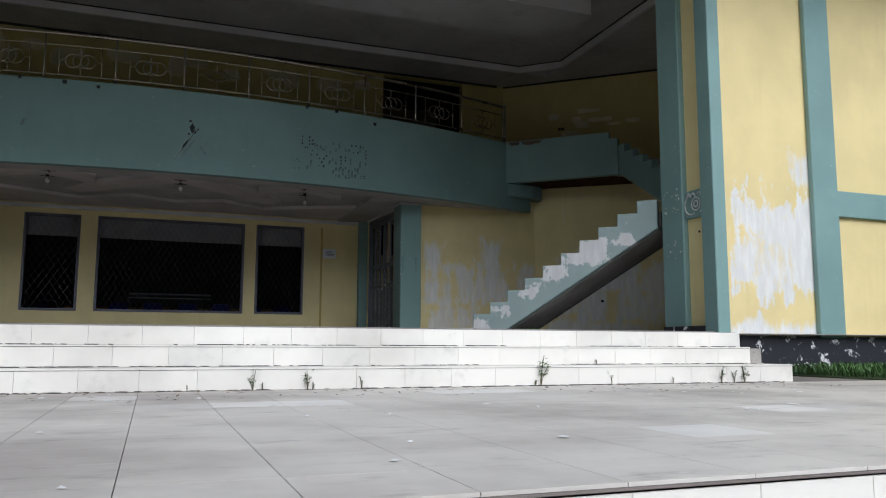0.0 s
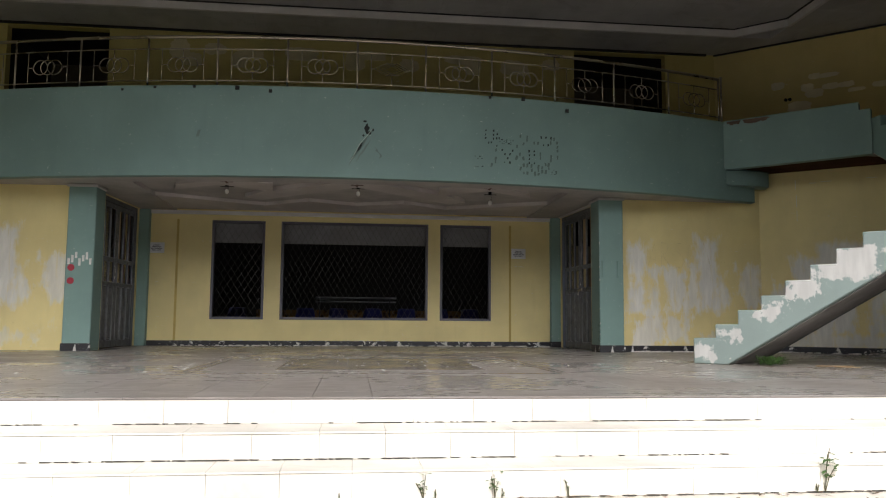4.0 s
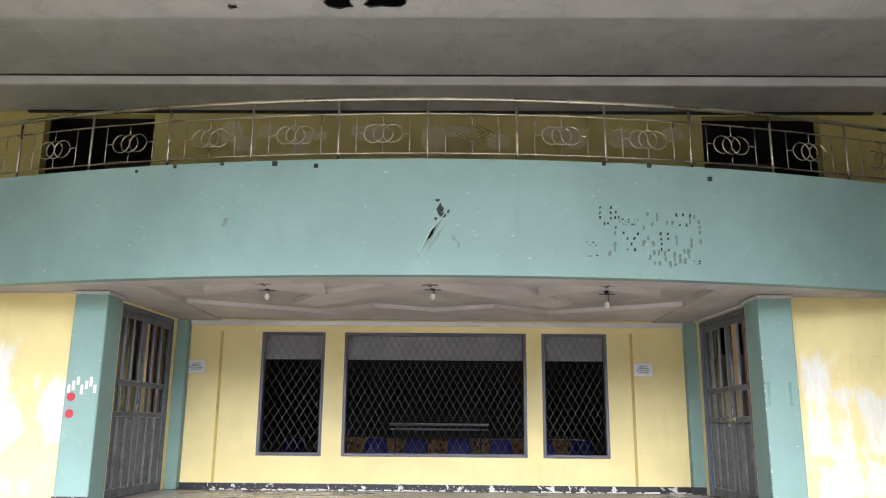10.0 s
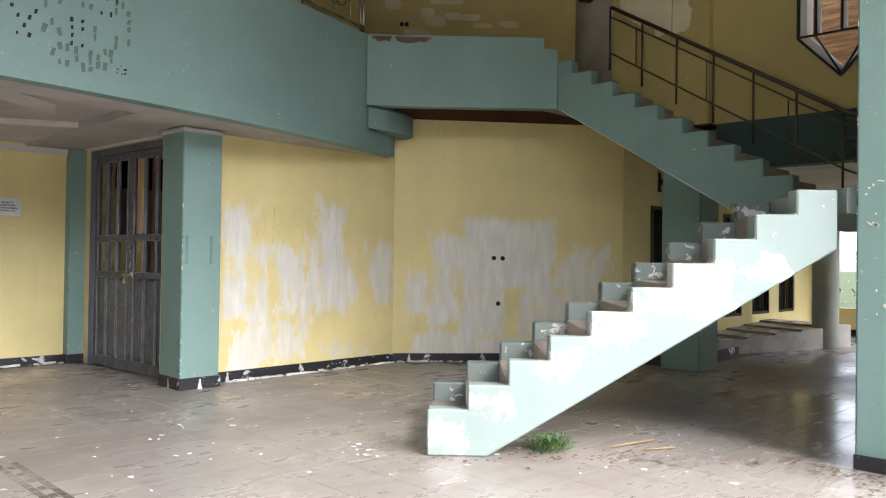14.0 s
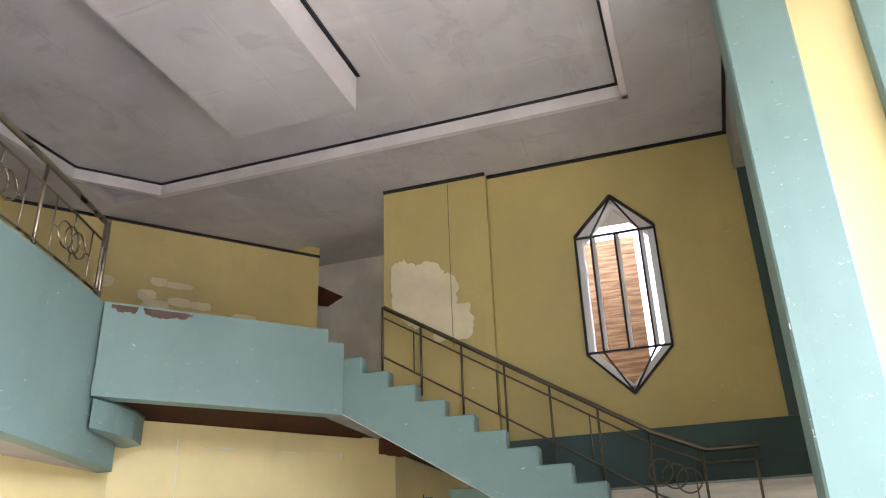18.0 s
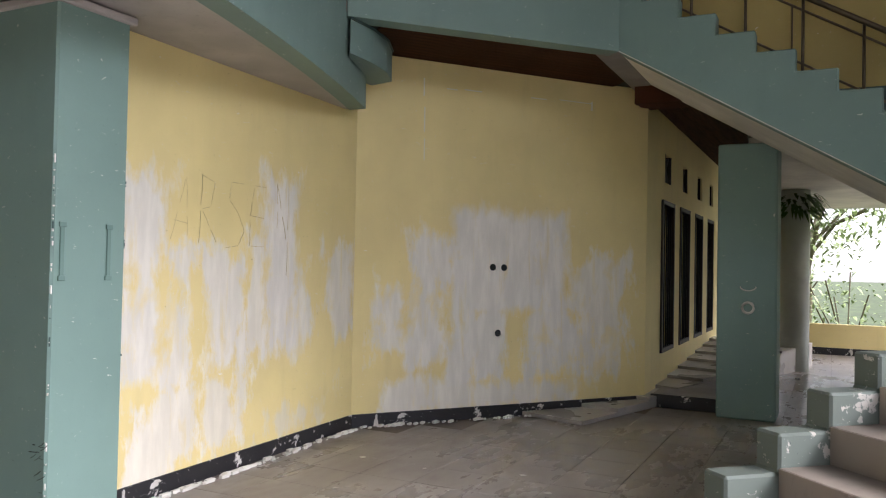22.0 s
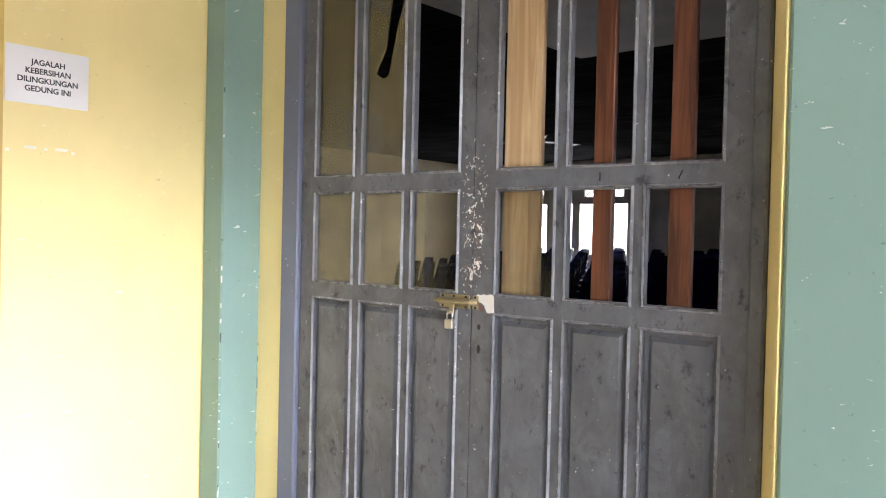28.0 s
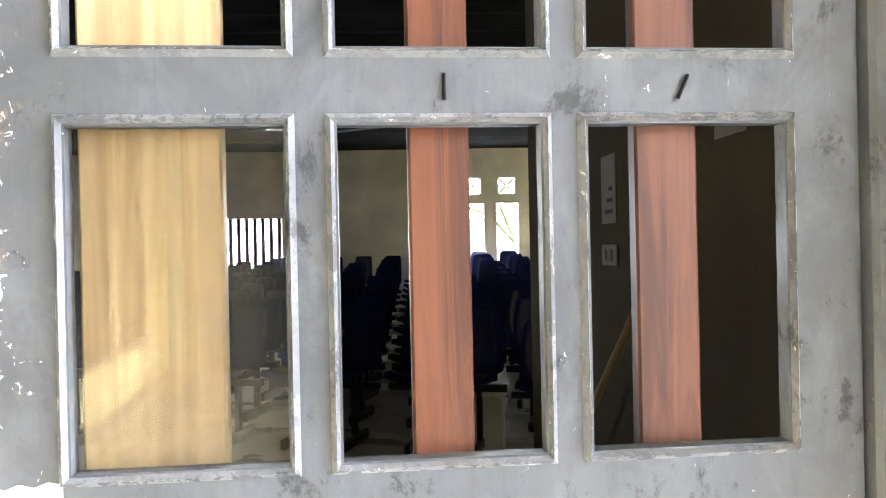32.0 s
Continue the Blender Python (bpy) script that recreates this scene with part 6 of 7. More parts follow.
for pts in ([(0.06, 0.0), (0.06, -0.05), (0.16, -0.09), (0.27, -0.075), (0.30, 0.0)], [(0.33, 0.0), (0.36, -0.075), (0.47, -0.10), (0.58, -0.085), (0.72, -0.075), (0.78, -0.03), (0.72, 0.0)]):
    bm = bmesh.new()
    rag = random.Random(len(pts))
    fine = []
    for (xa, za), (xb, zb) in zip(pts, pts[1:] + pts[:1]):
        n = 1 if za == zb == 0.0 else 5
        fine += [(xa + (xb - xa) * i / n, min(0.0, za + (zb - za) * i / n + (rag.uniform(-0.012, 0.022) if za + zb < -0.01 and i else 0.0))) for i in range(n)]
    pts = [(x, z * 0.8) for x, z in fine]
    u = [bm.verts.new((x, -0.003, z)) for x, z in pts]
    v = [bm.verts.new((x, 0.05, z + 0.004)) for x, z in pts]
    bm.faces.new(u)
    for i in range(len(u)):
        j = (i + 1) % len(u)
        bm.faces.new((u[j], u[i], v[i], v[j]))
    bmesh.ops.recalc_face_normals(bm, faces=bm.faces[:])
    part("broken_patch", bm, "bare_brown", brk)
M["scratch_line"] = plain("scratched_line", (0.64, 0.525, 0.28), 0.9)
LETTERS = {"A": [((0.0, 0.0), (0.13, 0.42), (0.15, 0.0)), ((0.02, 0.14), (0.16, 0.12))],
           "R": [((0.0, 0.0), (0.02, 0.44)), ((0.0, 0.44), (0.14, 0.40), (0.10, 0.24), (0.02, 0.22), (0.17, 0.0))],
           "S": [((0.2, 0.42), (0.05, 0.42), (0.03, 0.3), (0.12, 0.22), (0.19, 0.1), (0.13, 0.0), (0.0, -0.02))],
           "E": [((0.04, 0.42), (0.0, 0.2), (0.0, 0.0)), ((0.04, 0.42), (0.18, 0.42)), ((0.0, 0.21), (0.16, 0.2)), ((0.0, 0.0), (0.17, 0.0))],
           "N": [((0.06, 0.10), (0.05, 0.46)), ((0.05, 0.46), (0.17, 0.05)), ((0.19, 0.50), (0.18, -0.28))]}
scr = thing("scratched_letters", pose(5.02, -2.649, 1.50, 0, 0, 2.2), "letters A R S E N scratched thinly into the yellow paint", "graffiti")
for k, ch in enumerate("ARSEN"):
    rs = random.Random(ord(ch))
    for line in LETTERS[ch]:
        for p, q in zip(line, line[1:]):
            p, q = Vector((p[0], 0, p[1])), Vector((q[0], 0, q[1]))
            for u, v in ((rs.uniform(0.0, 0.12), rs.uniform(0.42, 0.52)), (rs.uniform(0.52, 0.6), rs.uniform(0.88, 1.0))):
                bm = bmesh.new()
                add_path(bm, [(0.25 * k + w.x, -0.0008, w.z) for w in (p.lerp(q, u), p.lerp(q, (u + v) / 2) + Vector((0.005, 0, 0)), p.lerp(q, v))], rs.uniform(0.0011, 0.0024) * (0.7 if ch == "A" else 1.0), 4)
                part("stroke", bm, "scratch_line", scr)
rs = random.Random(77)
sc = thing("dark_scuffs", pose(4.0585, -2.6, 0), "small dark scuff strokes low on the teal pillar", "mark")
for k in range(22):
    y, z = (-0.19 - 0.085 * rs.random(), rs.uniform(0.16, 0.52)) if k < 17 else (0.13 + 0.03 * rs.random(), rs.uniform(0.38, 0.52))
    dy, dz, w = rs.uniform(0.008, 0.03), rs.uniform(-0.02, 0.004), rs.uniform(0.002, 0.005)
    bm = bmesh.new()
    add_path(bm, [(0, y - dy, z - dz), (-0.0006, y, z), (0, y + dy, z + dz * 0.6)], w * 0.5, 4)
    part("stroke", bm, "soot", sc)
gr = thing("white_scribble", pose(6.083, -9.06, 1.68, 0, 0, -90), "white sprayed scribble on the teal band", "graffiti")
bm = bmesh.new()
for cx, r, a0, a1 in ((0.19, 0.085, 0, 6.3), (0.19, 0.04, 0, 6.3), (0.10, 0.13, 1.5, 5.2), (0.30, 0.11, -1.8, 1.6)):
    add_path(bm, [(cx + r * math.cos(a0 + (a1 - a0) * k / 22), -0.002, r * math.sin(a0 + (a1 - a0) * k / 22)) for k in range(23)], 0.010, 4)
for x in (0.05, 0.14, 0.26, 0.34):
    add_path(bm, [(x - 0.04, -0.002, 0.13), (x, -0.002, 0.15), (x + 0.05, -0.002, 0.10)], 0.013, 4)
part("paint", bm, "white_scratch", gr)
# disc coloured near black for the hole's inner shade
hl = thing("wall_hole", pose(6.13, -9.24, 1.32, 0, 0, -90), "small dark hole in the yellow wall", "hole", "wall holes")
part("rim", tube((0, -0.004, 0), (0, 0.002, 0), 0.018, 10), "soot", hl)
rnd = random.Random(21)
flakes = thing("paint_flakes", pose(6.044, -8.56, 0, 0, 0, -90), "white flaked paint spots on the teal pillar", "mark")
for k in range(34):
    bm = bmesh.new()
    bm.faces.new([bm.verts.new((0.011 * rnd.uniform(0.4, 1.3) * math.cos(a), 0, 0.011 * rnd.uniform(0.4, 1.3) * math.sin(a))) for a in (0, 0.9, 1.9, 2.9, 3.8, 5.2)])
    ob = part("flake", bm, "white_scratch", flakes)
    ob.matrix_local = pose(0.06 + 0.34 * rnd.random(), -0.0045, 1.62 + 0.32 * rnd.random() if k < 24 else 1.0 + 0.4 * rnd.random(), 0, rnd.uniform(-60, 60), 0) @ Matrix.Diagonal((rnd.uniform(0.6, 2.2), 1, rnd.uniform(0.5, 1.4), 1))

# ---- side terrace ----
structure("corridor_step", box(9.66, 16.3, -5.2, -4.562, 0.0, 0.13, 0.01), "concrete", "raised dusty corridor step")
structure("baseboard", box(9.65, 16.3, -5.212, -5.2, 0.002, 0.12), "skirting", "black painted step edge with flaking plaster")
structure("baseboard", box(9.644, 9.658, -5.24, -4.56, 0.0, 0.132), "skirting", "black painted step edge with flaking plaster")
structure("ceiling_terrace", box(9.72, 17.4, -9.4, -5.46, 2.56, 2.7), "white_wall", "white terrace soffit")
structure("roof_terrace", box(9.72, 17.6, -9.5, -5.45, 2.7, 3.05), "concrete", "flat terrace roof")
# sheet coloured near black for the shade between the eave strips
eave = structure("timber_eave", box(9.723, 17.4, -5.44, -4.565, 3.065, 3.2), "soot", "near-black sheet painted as shade over the corridor strips")
for k in range(8):
    part("strip", box(9.724, 17.38, -5.435 + 0.107 * k, -5.332 + 0.107 * k, 3.045, 3.063), "timber", eave)
structure("wall_parapet", box(16.45, 16.6, -9.4, -4.6, 0, 0.52, 0.01), "yellow", "low yellow parapet wall")
structure("baseboard", box(16.43, 16.448, -9.4, -4.6, 0.002, 0.12), "skirting", "black parapet base")
structure("pillar_10", tube((13.78, -5.72, 0), (13.78, -5.72, 2.56), 0.20, 24), "column_pale", "round pale green terrace column")
structure("pillar_11", box(16.4, 16.62, -4.95, -4.6, 0, 2.56), "column_pale", "pale square terrace post")
structure("pillar_12", box(16.4, 16.62, -9.4, -9.1, 0, 2.56), "column_pale", "pale square terrace post")
M_frame_dark = plain("dark_window_timber", (0.035, 0.026, 0.02), 0.5)
for i in range(5):
    w = thing("window", pose(WB1[0] + 0.72 + 1.12 * i, -4.55, 0), "tall dark barred window in the yellow wall", "", "", "structure")
    for a, b in ((0.0, 0.045), (0.675, 0.72)):
        part("window_frame", box(a, b, 0.02, 0.10, 0.47, 2.17), M_frame_dark, w)
    for a, b in ((0.47, 0.515), (2.125, 2.17)):
        part("window_frame", box(0.045, 0.675, 0.02, 0.10, a, b), M_frame_dark, w)
    for k in range(5):
        part("bar", tube((0.12 + 0.12 * k, 0.05, 0.515), (0.12 + 0.12 * k, 0.05, 2.125), 0.008, 6), "black_metal", w)
    for s_ in (-1, 1):
        part("vent_cross", tube((0.36 - 0.15 * s_, 0.08, 2.40), (0.36 + 0.15 * s_, 0.08, 2.68), 0.016, 5), M_frame_dark, w)
    for a, b in ((0.18, 0.21), (0.51, 0.54)):
        part("vent_frame", box(a, b, 0.04, 0.12, 2.38, 2.70), M_frame_dark, w)
sp = thing("pillar_smiley", pose(9.396, -5.5, 1.05), "chalk circle and arc drawn on the teal pillar", "graffiti")
bm = bmesh.new()
add_path(bm, [(-0.002, 0.05 * math.cos(t), 0.05 * math.sin(t)) for t in [2 * math.pi * k / 16 for k in range(16)]], 0.012, 4, True)
part("chalk_ring", bm, "white_scratch", sp)
bm = bmesh.new()
add_path(bm, [(-0.002, 0.07 * math.cos(t), 0.2 + 0.04 * math.sin(t)) for t in [math.pi + math.pi * k / 10 for k in range(11)]], 0.006, 4)
part("chalk_arc", bm, "white_scratch", sp)


# ---- plants ----
def leaf_blade(bm, p, d, length, width, droop=0.0):
    """A bent leaf of four triangles that starts at p and heads along d."""
    d = Vector(d).normalized()
    side = d.cross(Vector((0, 0, 1)))
    side = side.normalized() if side.length > 1e-3 else Vector((1, 0, 0))
    p = Vector(p)
    mid = p + d * length * 0.55 + Vector((0, 0, -droop * length * 0.2))
    tip = p + d * length + Vector((0, 0, -droop * length))
    v = [bm.verts.new(q) for q in (p, mid + side * width / 2, tip, mid - side * width / 2, mid + Vector((0, 0, width * 0.12)))]
    for a, b in ((0, 1), (1, 2), (2, 3), (3, 0)):
        bm.faces.new((v[a], v[b], v[4]))


# leaf green raised in colour to stand for light shining through
M["leaf_backlit"] = plain("backlit_leaf", (0.30, 0.38, 0.16), 0.55, vary=0.35)
M["stem"] = plain("weed_stem", (0.10, 0.09, 0.04), 0.7)


def weed(x, y, z, high, n, seed, label="small weed growing from the step joint"):
    rnd = random.Random(seed)
    w = thing("weed", pose(x, y, z), label, "weed", "weeds along the steps")
    bm, lv = bmesh.new(), bmesh.new()
    for k in range(n):
        a = rnd.uniform(0, 6.28)
        lean = rnd.uniform(0.05, 0.35)
        top = (lean * high * math.cos(a), lean * high * math.sin(a), high * rnd.uniform(0.6, 1.0))
        add_path(bm, [(0, 0, 0), (top[0] * 0.35, top[1] * 0.35, top[2] * 0.55), top], 0.0025, 4)
        for j in range(6):
            q = rnd.uniform(0.35, 1.0)
            t = rnd.uniform(0, 6.28)
            leaf_blade(lv, (top[0] * q, top[1] * q, top[2] * q), (math.cos(t), math.sin(t), rnd.uniform(-0.1, 0.7)), high * rnd.uniform(0.16, 0.3), high * 0.09, 0.3)
    part("stem", bm, "stem", w)
    part("leaves", lv, "leaf", w)


for k, (x, h, n) in enumerate(((0.27, 0.17, 3), (0.34, 0.07, 2), (0.68, 0.20, 3), (0.72, 0.06, 3), (1.11, 0.11, 3), (2.69, 0.27, 5), (2.64, 0.06, 4), (3.4, 0.16, 3), (-0.2, 0.05, 2), (4.6, 0.17, 5), (4.87, 0.18, 6), (4.75, 0.12, 4), (-2.4, 0.08, 2), (4.05, 0.08, 2))):
    weed(x, -11.38, -0.503, h, n, 40 + k)
weed(3.46, -11.03, -0.334, 0.07, 3, 60)
bush = thing("grass_tuft", pose(4.88, -6.9, 0.0), "green weed clump beside the stair foot", "plant")
bm = bmesh.new()
rnd = random.Random(4)
for k in range(260):
    a, r = rnd.uniform(0, 6.28), rnd.uniform(0, 0.15)
    leaf_blade(bm, (r * math.cos(a) * 1.2, r * math.sin(a), rnd.uniform(0.0, 0.08)), (math.cos(a) * rnd.uniform(0.2, 1), math.sin(a) * rnd.uniform(0.2, 1), rnd.uniform(0.4, 1.4)), rnd.uniform(0.05, 0.10), 0.02, 0.4)
part("leaves", bm, "leaf", bush)
fern = thing("fern", pose(13.78, -5.72, 2.3), "hanging fern at the column head", "plant")
bm = bmesh.new()
for k in range(200):
    a = rnd.uniform(0, 6.28)
    leaf_blade(bm, (0.2 * math.cos(a), 0.2 * math.sin(a), rnd.uniform(-0.05, 0.22)), (math.cos(a), math.sin(a), rnd.uniform(-0.4, 0.5)), rnd.uniform(0.12, 0.34), 0.05, 0.6)
part("fronds", bm, "leaf", fern)
structure("lawn", box(6.9, 40, -13.0, -9.7, -0.53, -0.500), "grass", "strip of rough lawn beside the steps")
bm = bmesh.new()
for k in range(5200):
    x, y = 6.95 + 4.2 * rnd.random() ** 1.4, rnd.uniform(-11.4, -9.75)
    leaf_blade(bm, (x, y, -0.50), (rnd.uniform(-0.5, 0.5), rnd.uniform(-0.5, 0.5), 1.0), rnd.uniform(0.08, 0.26), 0.018, 0.3)
tagged(part("grass", bm, "leaf", None, "rough green grass on the lawn"), category="grass", kind="stuff")


def tree(x, y, z, high, crown, n, seed):
    rnd = random.Random(seed)
    t = thing("tree", pose(x, y, z), "leafy green tree beyond the terrace", "tree", "trees beyond the terrace")
    bm = bmesh.new()
    fork = []
    add_path(bm, [(0, 0, 0), (0.05, 0.02, high * 0.25), (0.0, 0.1, high * 0.5)], high * 0.022, 8)
    for k in range(9):
        a = 6.28 * k / 9 + rnd.uniform(-0.3, 0.3)
        b0 = Vector((0.02, 0.05, high * rnd.uniform(0.3, 0.5)))
        e = Vector((crown * 0.75 * math.cos(a), crown * 0.75 * math.sin(a), high * rnd.uniform(0.55, 0.95)))
        mid = b0.lerp(e, 0.5) + Vector((0, 0, high * 0.05))
        add_path(bm, [b0, mid, e], high * 0.008, 6)
        fork += [b0.lerp(e, 0.7), e, mid]
    part("trunk", bm, "stem", t)
    bm = bmesh.new()
    for k in range(n):
        c = rnd.choice(fork)
        p = c + Vector((rnd.gauss(0, crown * 0.22), rnd.gauss(0, crown * 0.22), rnd.gauss(0, high * 0.07)))
        leaf_blade(bm, p, (rnd.uniform(-1, 1), rnd.uniform(-1, 1), rnd.uniform(-0.6, 0.6)), rnd.uniform(0.16, 0.34), rnd.uniform(0.08, 0.16), 0.4)
    part("crown", bm, "leaf_backlit", t)


for k, (x, y, h, c) in enumerate(((27, -13, 6.0, 2.6), (29, -5.5, 7.5, 3.0), (33, -9.5, 9.0, 3.4), (23.5, -14.5, 6.0, 2.3), (26, 2.0, 7.0, 2.6), (25, 6.0, 6.5, 2.5))):
    tree(x, y, -1.44, h, c, 1500, 70 + k)
for k in range(9):
    rs = random.Random(200 + k)
    sh = thing("shrub", pose(20.4 + rs.uniform(0, 2.4), -13.5 + 1.75 * k, -1.44), "loose green shrub beyond the terrace parapet", "shrub", "shrubs beyond the terrace")
    st, lv = bmesh.new(), bmesh.new()
    for j in range(10):
        a = rs.uniform(0, 6.28)
        tip = (math.cos(a) * rs.uniform(0.4, 1.2), math.sin(a) * rs.uniform(0.4, 1.2), rs.uniform(1.4, 3.2))
        add_path(st, [(0, 0, 0), (tip[0] * 0.4, tip[1] * 0.4, tip[2] * 0.6), tip], 0.018, 5)
        for i in range(55):
            q = rs.uniform(0.25, 1.05)
            leaf_blade(lv, (tip[0] * q + rs.gauss(0, 0.16), tip[1] * q + rs.gauss(0, 0.16), tip[2] * q + rs.gauss(0, 0.14)), (rs.uniform(-1, 1), rs.uniform(-1, 1), rs.uniform(-0.5, 0.8)), rs.uniform(0.10, 0.24), rs.uniform(0.05, 0.10), 0.4)
    part("stem", st, "stem", sh)
    part("leaves", lv, "leaf_backlit", sh)
structure("hedge_bank", box(21.5, 60, -40, 30, -1.45, -0.9), "grass", "grassy bank beyond the terrace")

# ---- litter on the floors ----
rnd = random.Random(31)
bm = bmesh.new()
for k in range(520):
    if k < 440:
        x, y, z = rnd.uniform(-4, 6.5), rnd.uniform(-8.4, -0.3), 0.002
        if abs(x) > 4 and y > -2.9:
            continue
    else:
        x, y, z = rnd.uniform(-3, 5), rnd.uniform(-15.4, -11.6), -0.502
    r = rnd.choice((0.012, 0.016, 0.02, 0.03))
    a0 = rnd.uniform(0, 6.28)
    v = [bm.verts.new((x + r * rnd.uniform(0.5, 1.2) * math.cos(a0 + t), y + r * rnd.uniform(0.5, 1.2) * math.sin(a0 + t), z + rnd.uniform(0.001, 0.006))) for t in (0, 1.3, 2.7, 4.1, 5.2)]
    c = bm.verts.new((x, y, z + 0.009))
    for i in range(5):
        bm.faces.new((v[i], v[(i + 1) % 5], c))
tagged(part("plaster_flakes", bm, "white_scratch", None, "fallen white plaster flakes on the floor"), category="litter", kind="stuff")
bm = bmesh.new()
for k in range(420):
    # rubble along the foot of the walls and in the step joints
    if k < 230:
        x, y, z = rnd.uniform(-3.6, 3.9), rnd.uniform(-0.13, -0.03), 0.0
    elif k < 330:
        q = rnd.random()
        x, y, z = 4.65 + 2.5 * q, -2.70 + 0.09 * q - rnd.random() * 0.05, 0.0
    else:
        q = rnd.random()
        x, y, z = 7.2 + 2.4 * q, -2.62 - 1.92 * q - rnd.random() * 0.06, 0.0
    r = rnd.uniform(0.006, 0.028)
    add_box(bm, x - r, x + r * 1.5, y - r * 0.5, y + r * 0.5, z, z + r * 0.8)
tagged(part("plaster_rubble", bm, "white_scratch", None, "crumbs of white plaster along the wall foot"), category="litter", kind="stuff")
bm = bmesh.new()
for k in range(340):
    x = rnd.uniform(-4, 5.3)
    a = rnd.uniform(0, 6.28)
    leaf_blade(bm, (x, -11.375 - rnd.random() ** 3 * 1.1, -0.501), (math.cos(a), math.sin(a), 0.12), rnd.uniform(0.03, 0.09), 0.02, 0.0)
tagged(part("dead_leaves", bm, "dry_leaf", None, "dry brown leaves along the step foot"), category="leaves", kind="stuff")
stick = thing("loose_sticks", pose(5.3, -7.15, 0.012), "thin pale sticks lying by the stair", "sticks")
part("stick", tube((0, 0, 0), (0.42, -0.1, 0.004), 0.008, 6), "wood_stick", stick)
part("stick", tube((0.1, -0.2, 0), (0.34, -0.33, 0.0), 0.006, 6), "wood_stick", stick)

M["step_soil"] = plain("dark_soil", (0.07, 0.06, 0.048), 0.95, vary=0.5)
bm = bmesh.new()
rnd = random.Random(57)
for k in range(620):
    if k < 260:
        q, w = rnd.random(), rnd.gauss(0, 0.16)
        x, y = 4.2 + 1.9 * q + w, -6.35 - 1.95 * q - abs(rnd.gauss(0, 0.12))
    elif k < 420:
        x, y = 6.0 - abs(rnd.gauss(0, 0.25)), rnd.uniform(-9.3, -8.3)
    else:
        x, y = rnd.uniform(6.8, 11.5), rnd.uniform(-7.0, -5.3)
    r = rnd.uniform(0.006, 0.022)
    v = [bm.verts.new((x + r * rnd.uniform(0.5, 1.3) * math.cos(a), y + r * rnd.uniform(0.5, 1.3) * math.sin(a), 0.002 + rnd.uniform(0.001, 0.006))) for a in (0, 1.4, 2.8, 4.4)]
    bm.faces.new(v)
tagged(part("dark_debris", bm, "dry_leaf", None, "dark dust and leaf crumbs round the stair foot"), category="litter", kind="stuff")


def edge_chips(x, y, sx, sy, z0, z1, n, seed, label):
    """Small plaster flakes that wrap an upright pillar edge at x, y; sx and sy point out of its two faces."""
    rs = random.Random(seed)
    ch = thing("edge_chips", pose(x, y, 0), label, "damage", "chipped pillar edges")
    for _ in range(n):
        z, a, b, hh = rs.uniform(z0, z1), rs.uniform(0.002, 0.008), rs.uniform(0.002, 0.008), 0.003 + 0.022 * rs.random() ** 4
        xs_, ys_ = sorted((sx * 0.0012, -sx * a)), sorted((sy * 0.0012, -sy * b))
        part("chip", box(xs_[0], xs_[1], ys_[0], ys_[1], z - hh, z + hh, 0.001), "white_scratch" if rs.random() > 0.2 else "teal_dark", ch)


edge_chips(4.063, -2.882, -1, -1, 0.15, 1.9, 34, 5, "white chips along the teal pillar edge")
edge_chips(4.487, -2.882, 1, -1, 0.15, 2.2, 12, 6, "white chips along the teal pillar edge")
edge_chips(3.923, -0.152, -1, -1, 0.12, 2.0, 22, 7, "white chips along the narrow pillar edge")
edge_chips(4.115, -0.152, 1, -1, 0.12, 1.6, 12, 8, "white chips along the narrow pillar edge")
edge_chips(6.053, -8.563, -1, 1, 0.1, 3.0, 30, 9, "white chips along the tall pillar edge")

bm = bmesh.new()
for k in range(1500):
    row = k % 3
    y, z = ((STEP_Y[0] - 0.012, -0.165), (STEP_Y[1] - 0.012, -0.333), (STEP_Y[2] - 0.012, -0.502))[row]
    x = rnd.uniform(-7.0, 5.4)
    if math.sin(x * 1.3 + row * 2.0) + math.sin(x * 3.7 + row) < rnd.uniform(-1.6, 0.6):
        continue
    w, d = rnd.uniform(0.015, 0.07), rnd.uniform(0.006, 0.022)
    v = [bm.verts.new(p) for p in ((x, y, z + 0.008), (x + w, y, z + 0.006), (x + w * 0.8, y - d, z + 0.0015), (x + w * 0.2, y - d * 0.8, z + 0.0015))]
    bm.faces.new(v)
tagged(part("step_dirt", bm, "step_soil", None, "dark soil gathered along the step corners"), category="dirt", kind="stuff")

# ---- plaster flaking off along the foot of the window wall ----
rnd = random.Random(57)
bm = bmesh.new()
for k in range(230):
    x = rnd.gauss(-0.15, 1.0) if k < 170 else rnd.uniform(-3.9, 3.8)
    if abs(x - CX) > 3.9:
        continue
    z = rnd.uniform(0.018, 0.06) if k % 3 else rnd.uniform(0.085, 0.106)
    w, h, n = rnd.uniform(0.012, 0.05), rnd.uniform(0.006, 0.014), 7
    ring0 = [bm.verts.new((x + w * rnd.uniform(0.6, 1.1) * math.cos(2 * math.pi * i / n), -0.0122, z + h * rnd.uniform(0.6, 1.1) * math.sin(2 * math.pi * i / n))) for i in range(n)]
    tip = bm.verts.new((x, -0.0122 - rnd.uniform(0.002, 0.006), z))
    for i in range(n):
        bm.faces.new((ring0[i], ring0[(i + 1) % n], tip))
flakes = part("plaster_flakes", bm, "white_scratch")
tagged(flakes, "white plaster flakes along the black baseboard", "plaster flakes", "", "stuff")

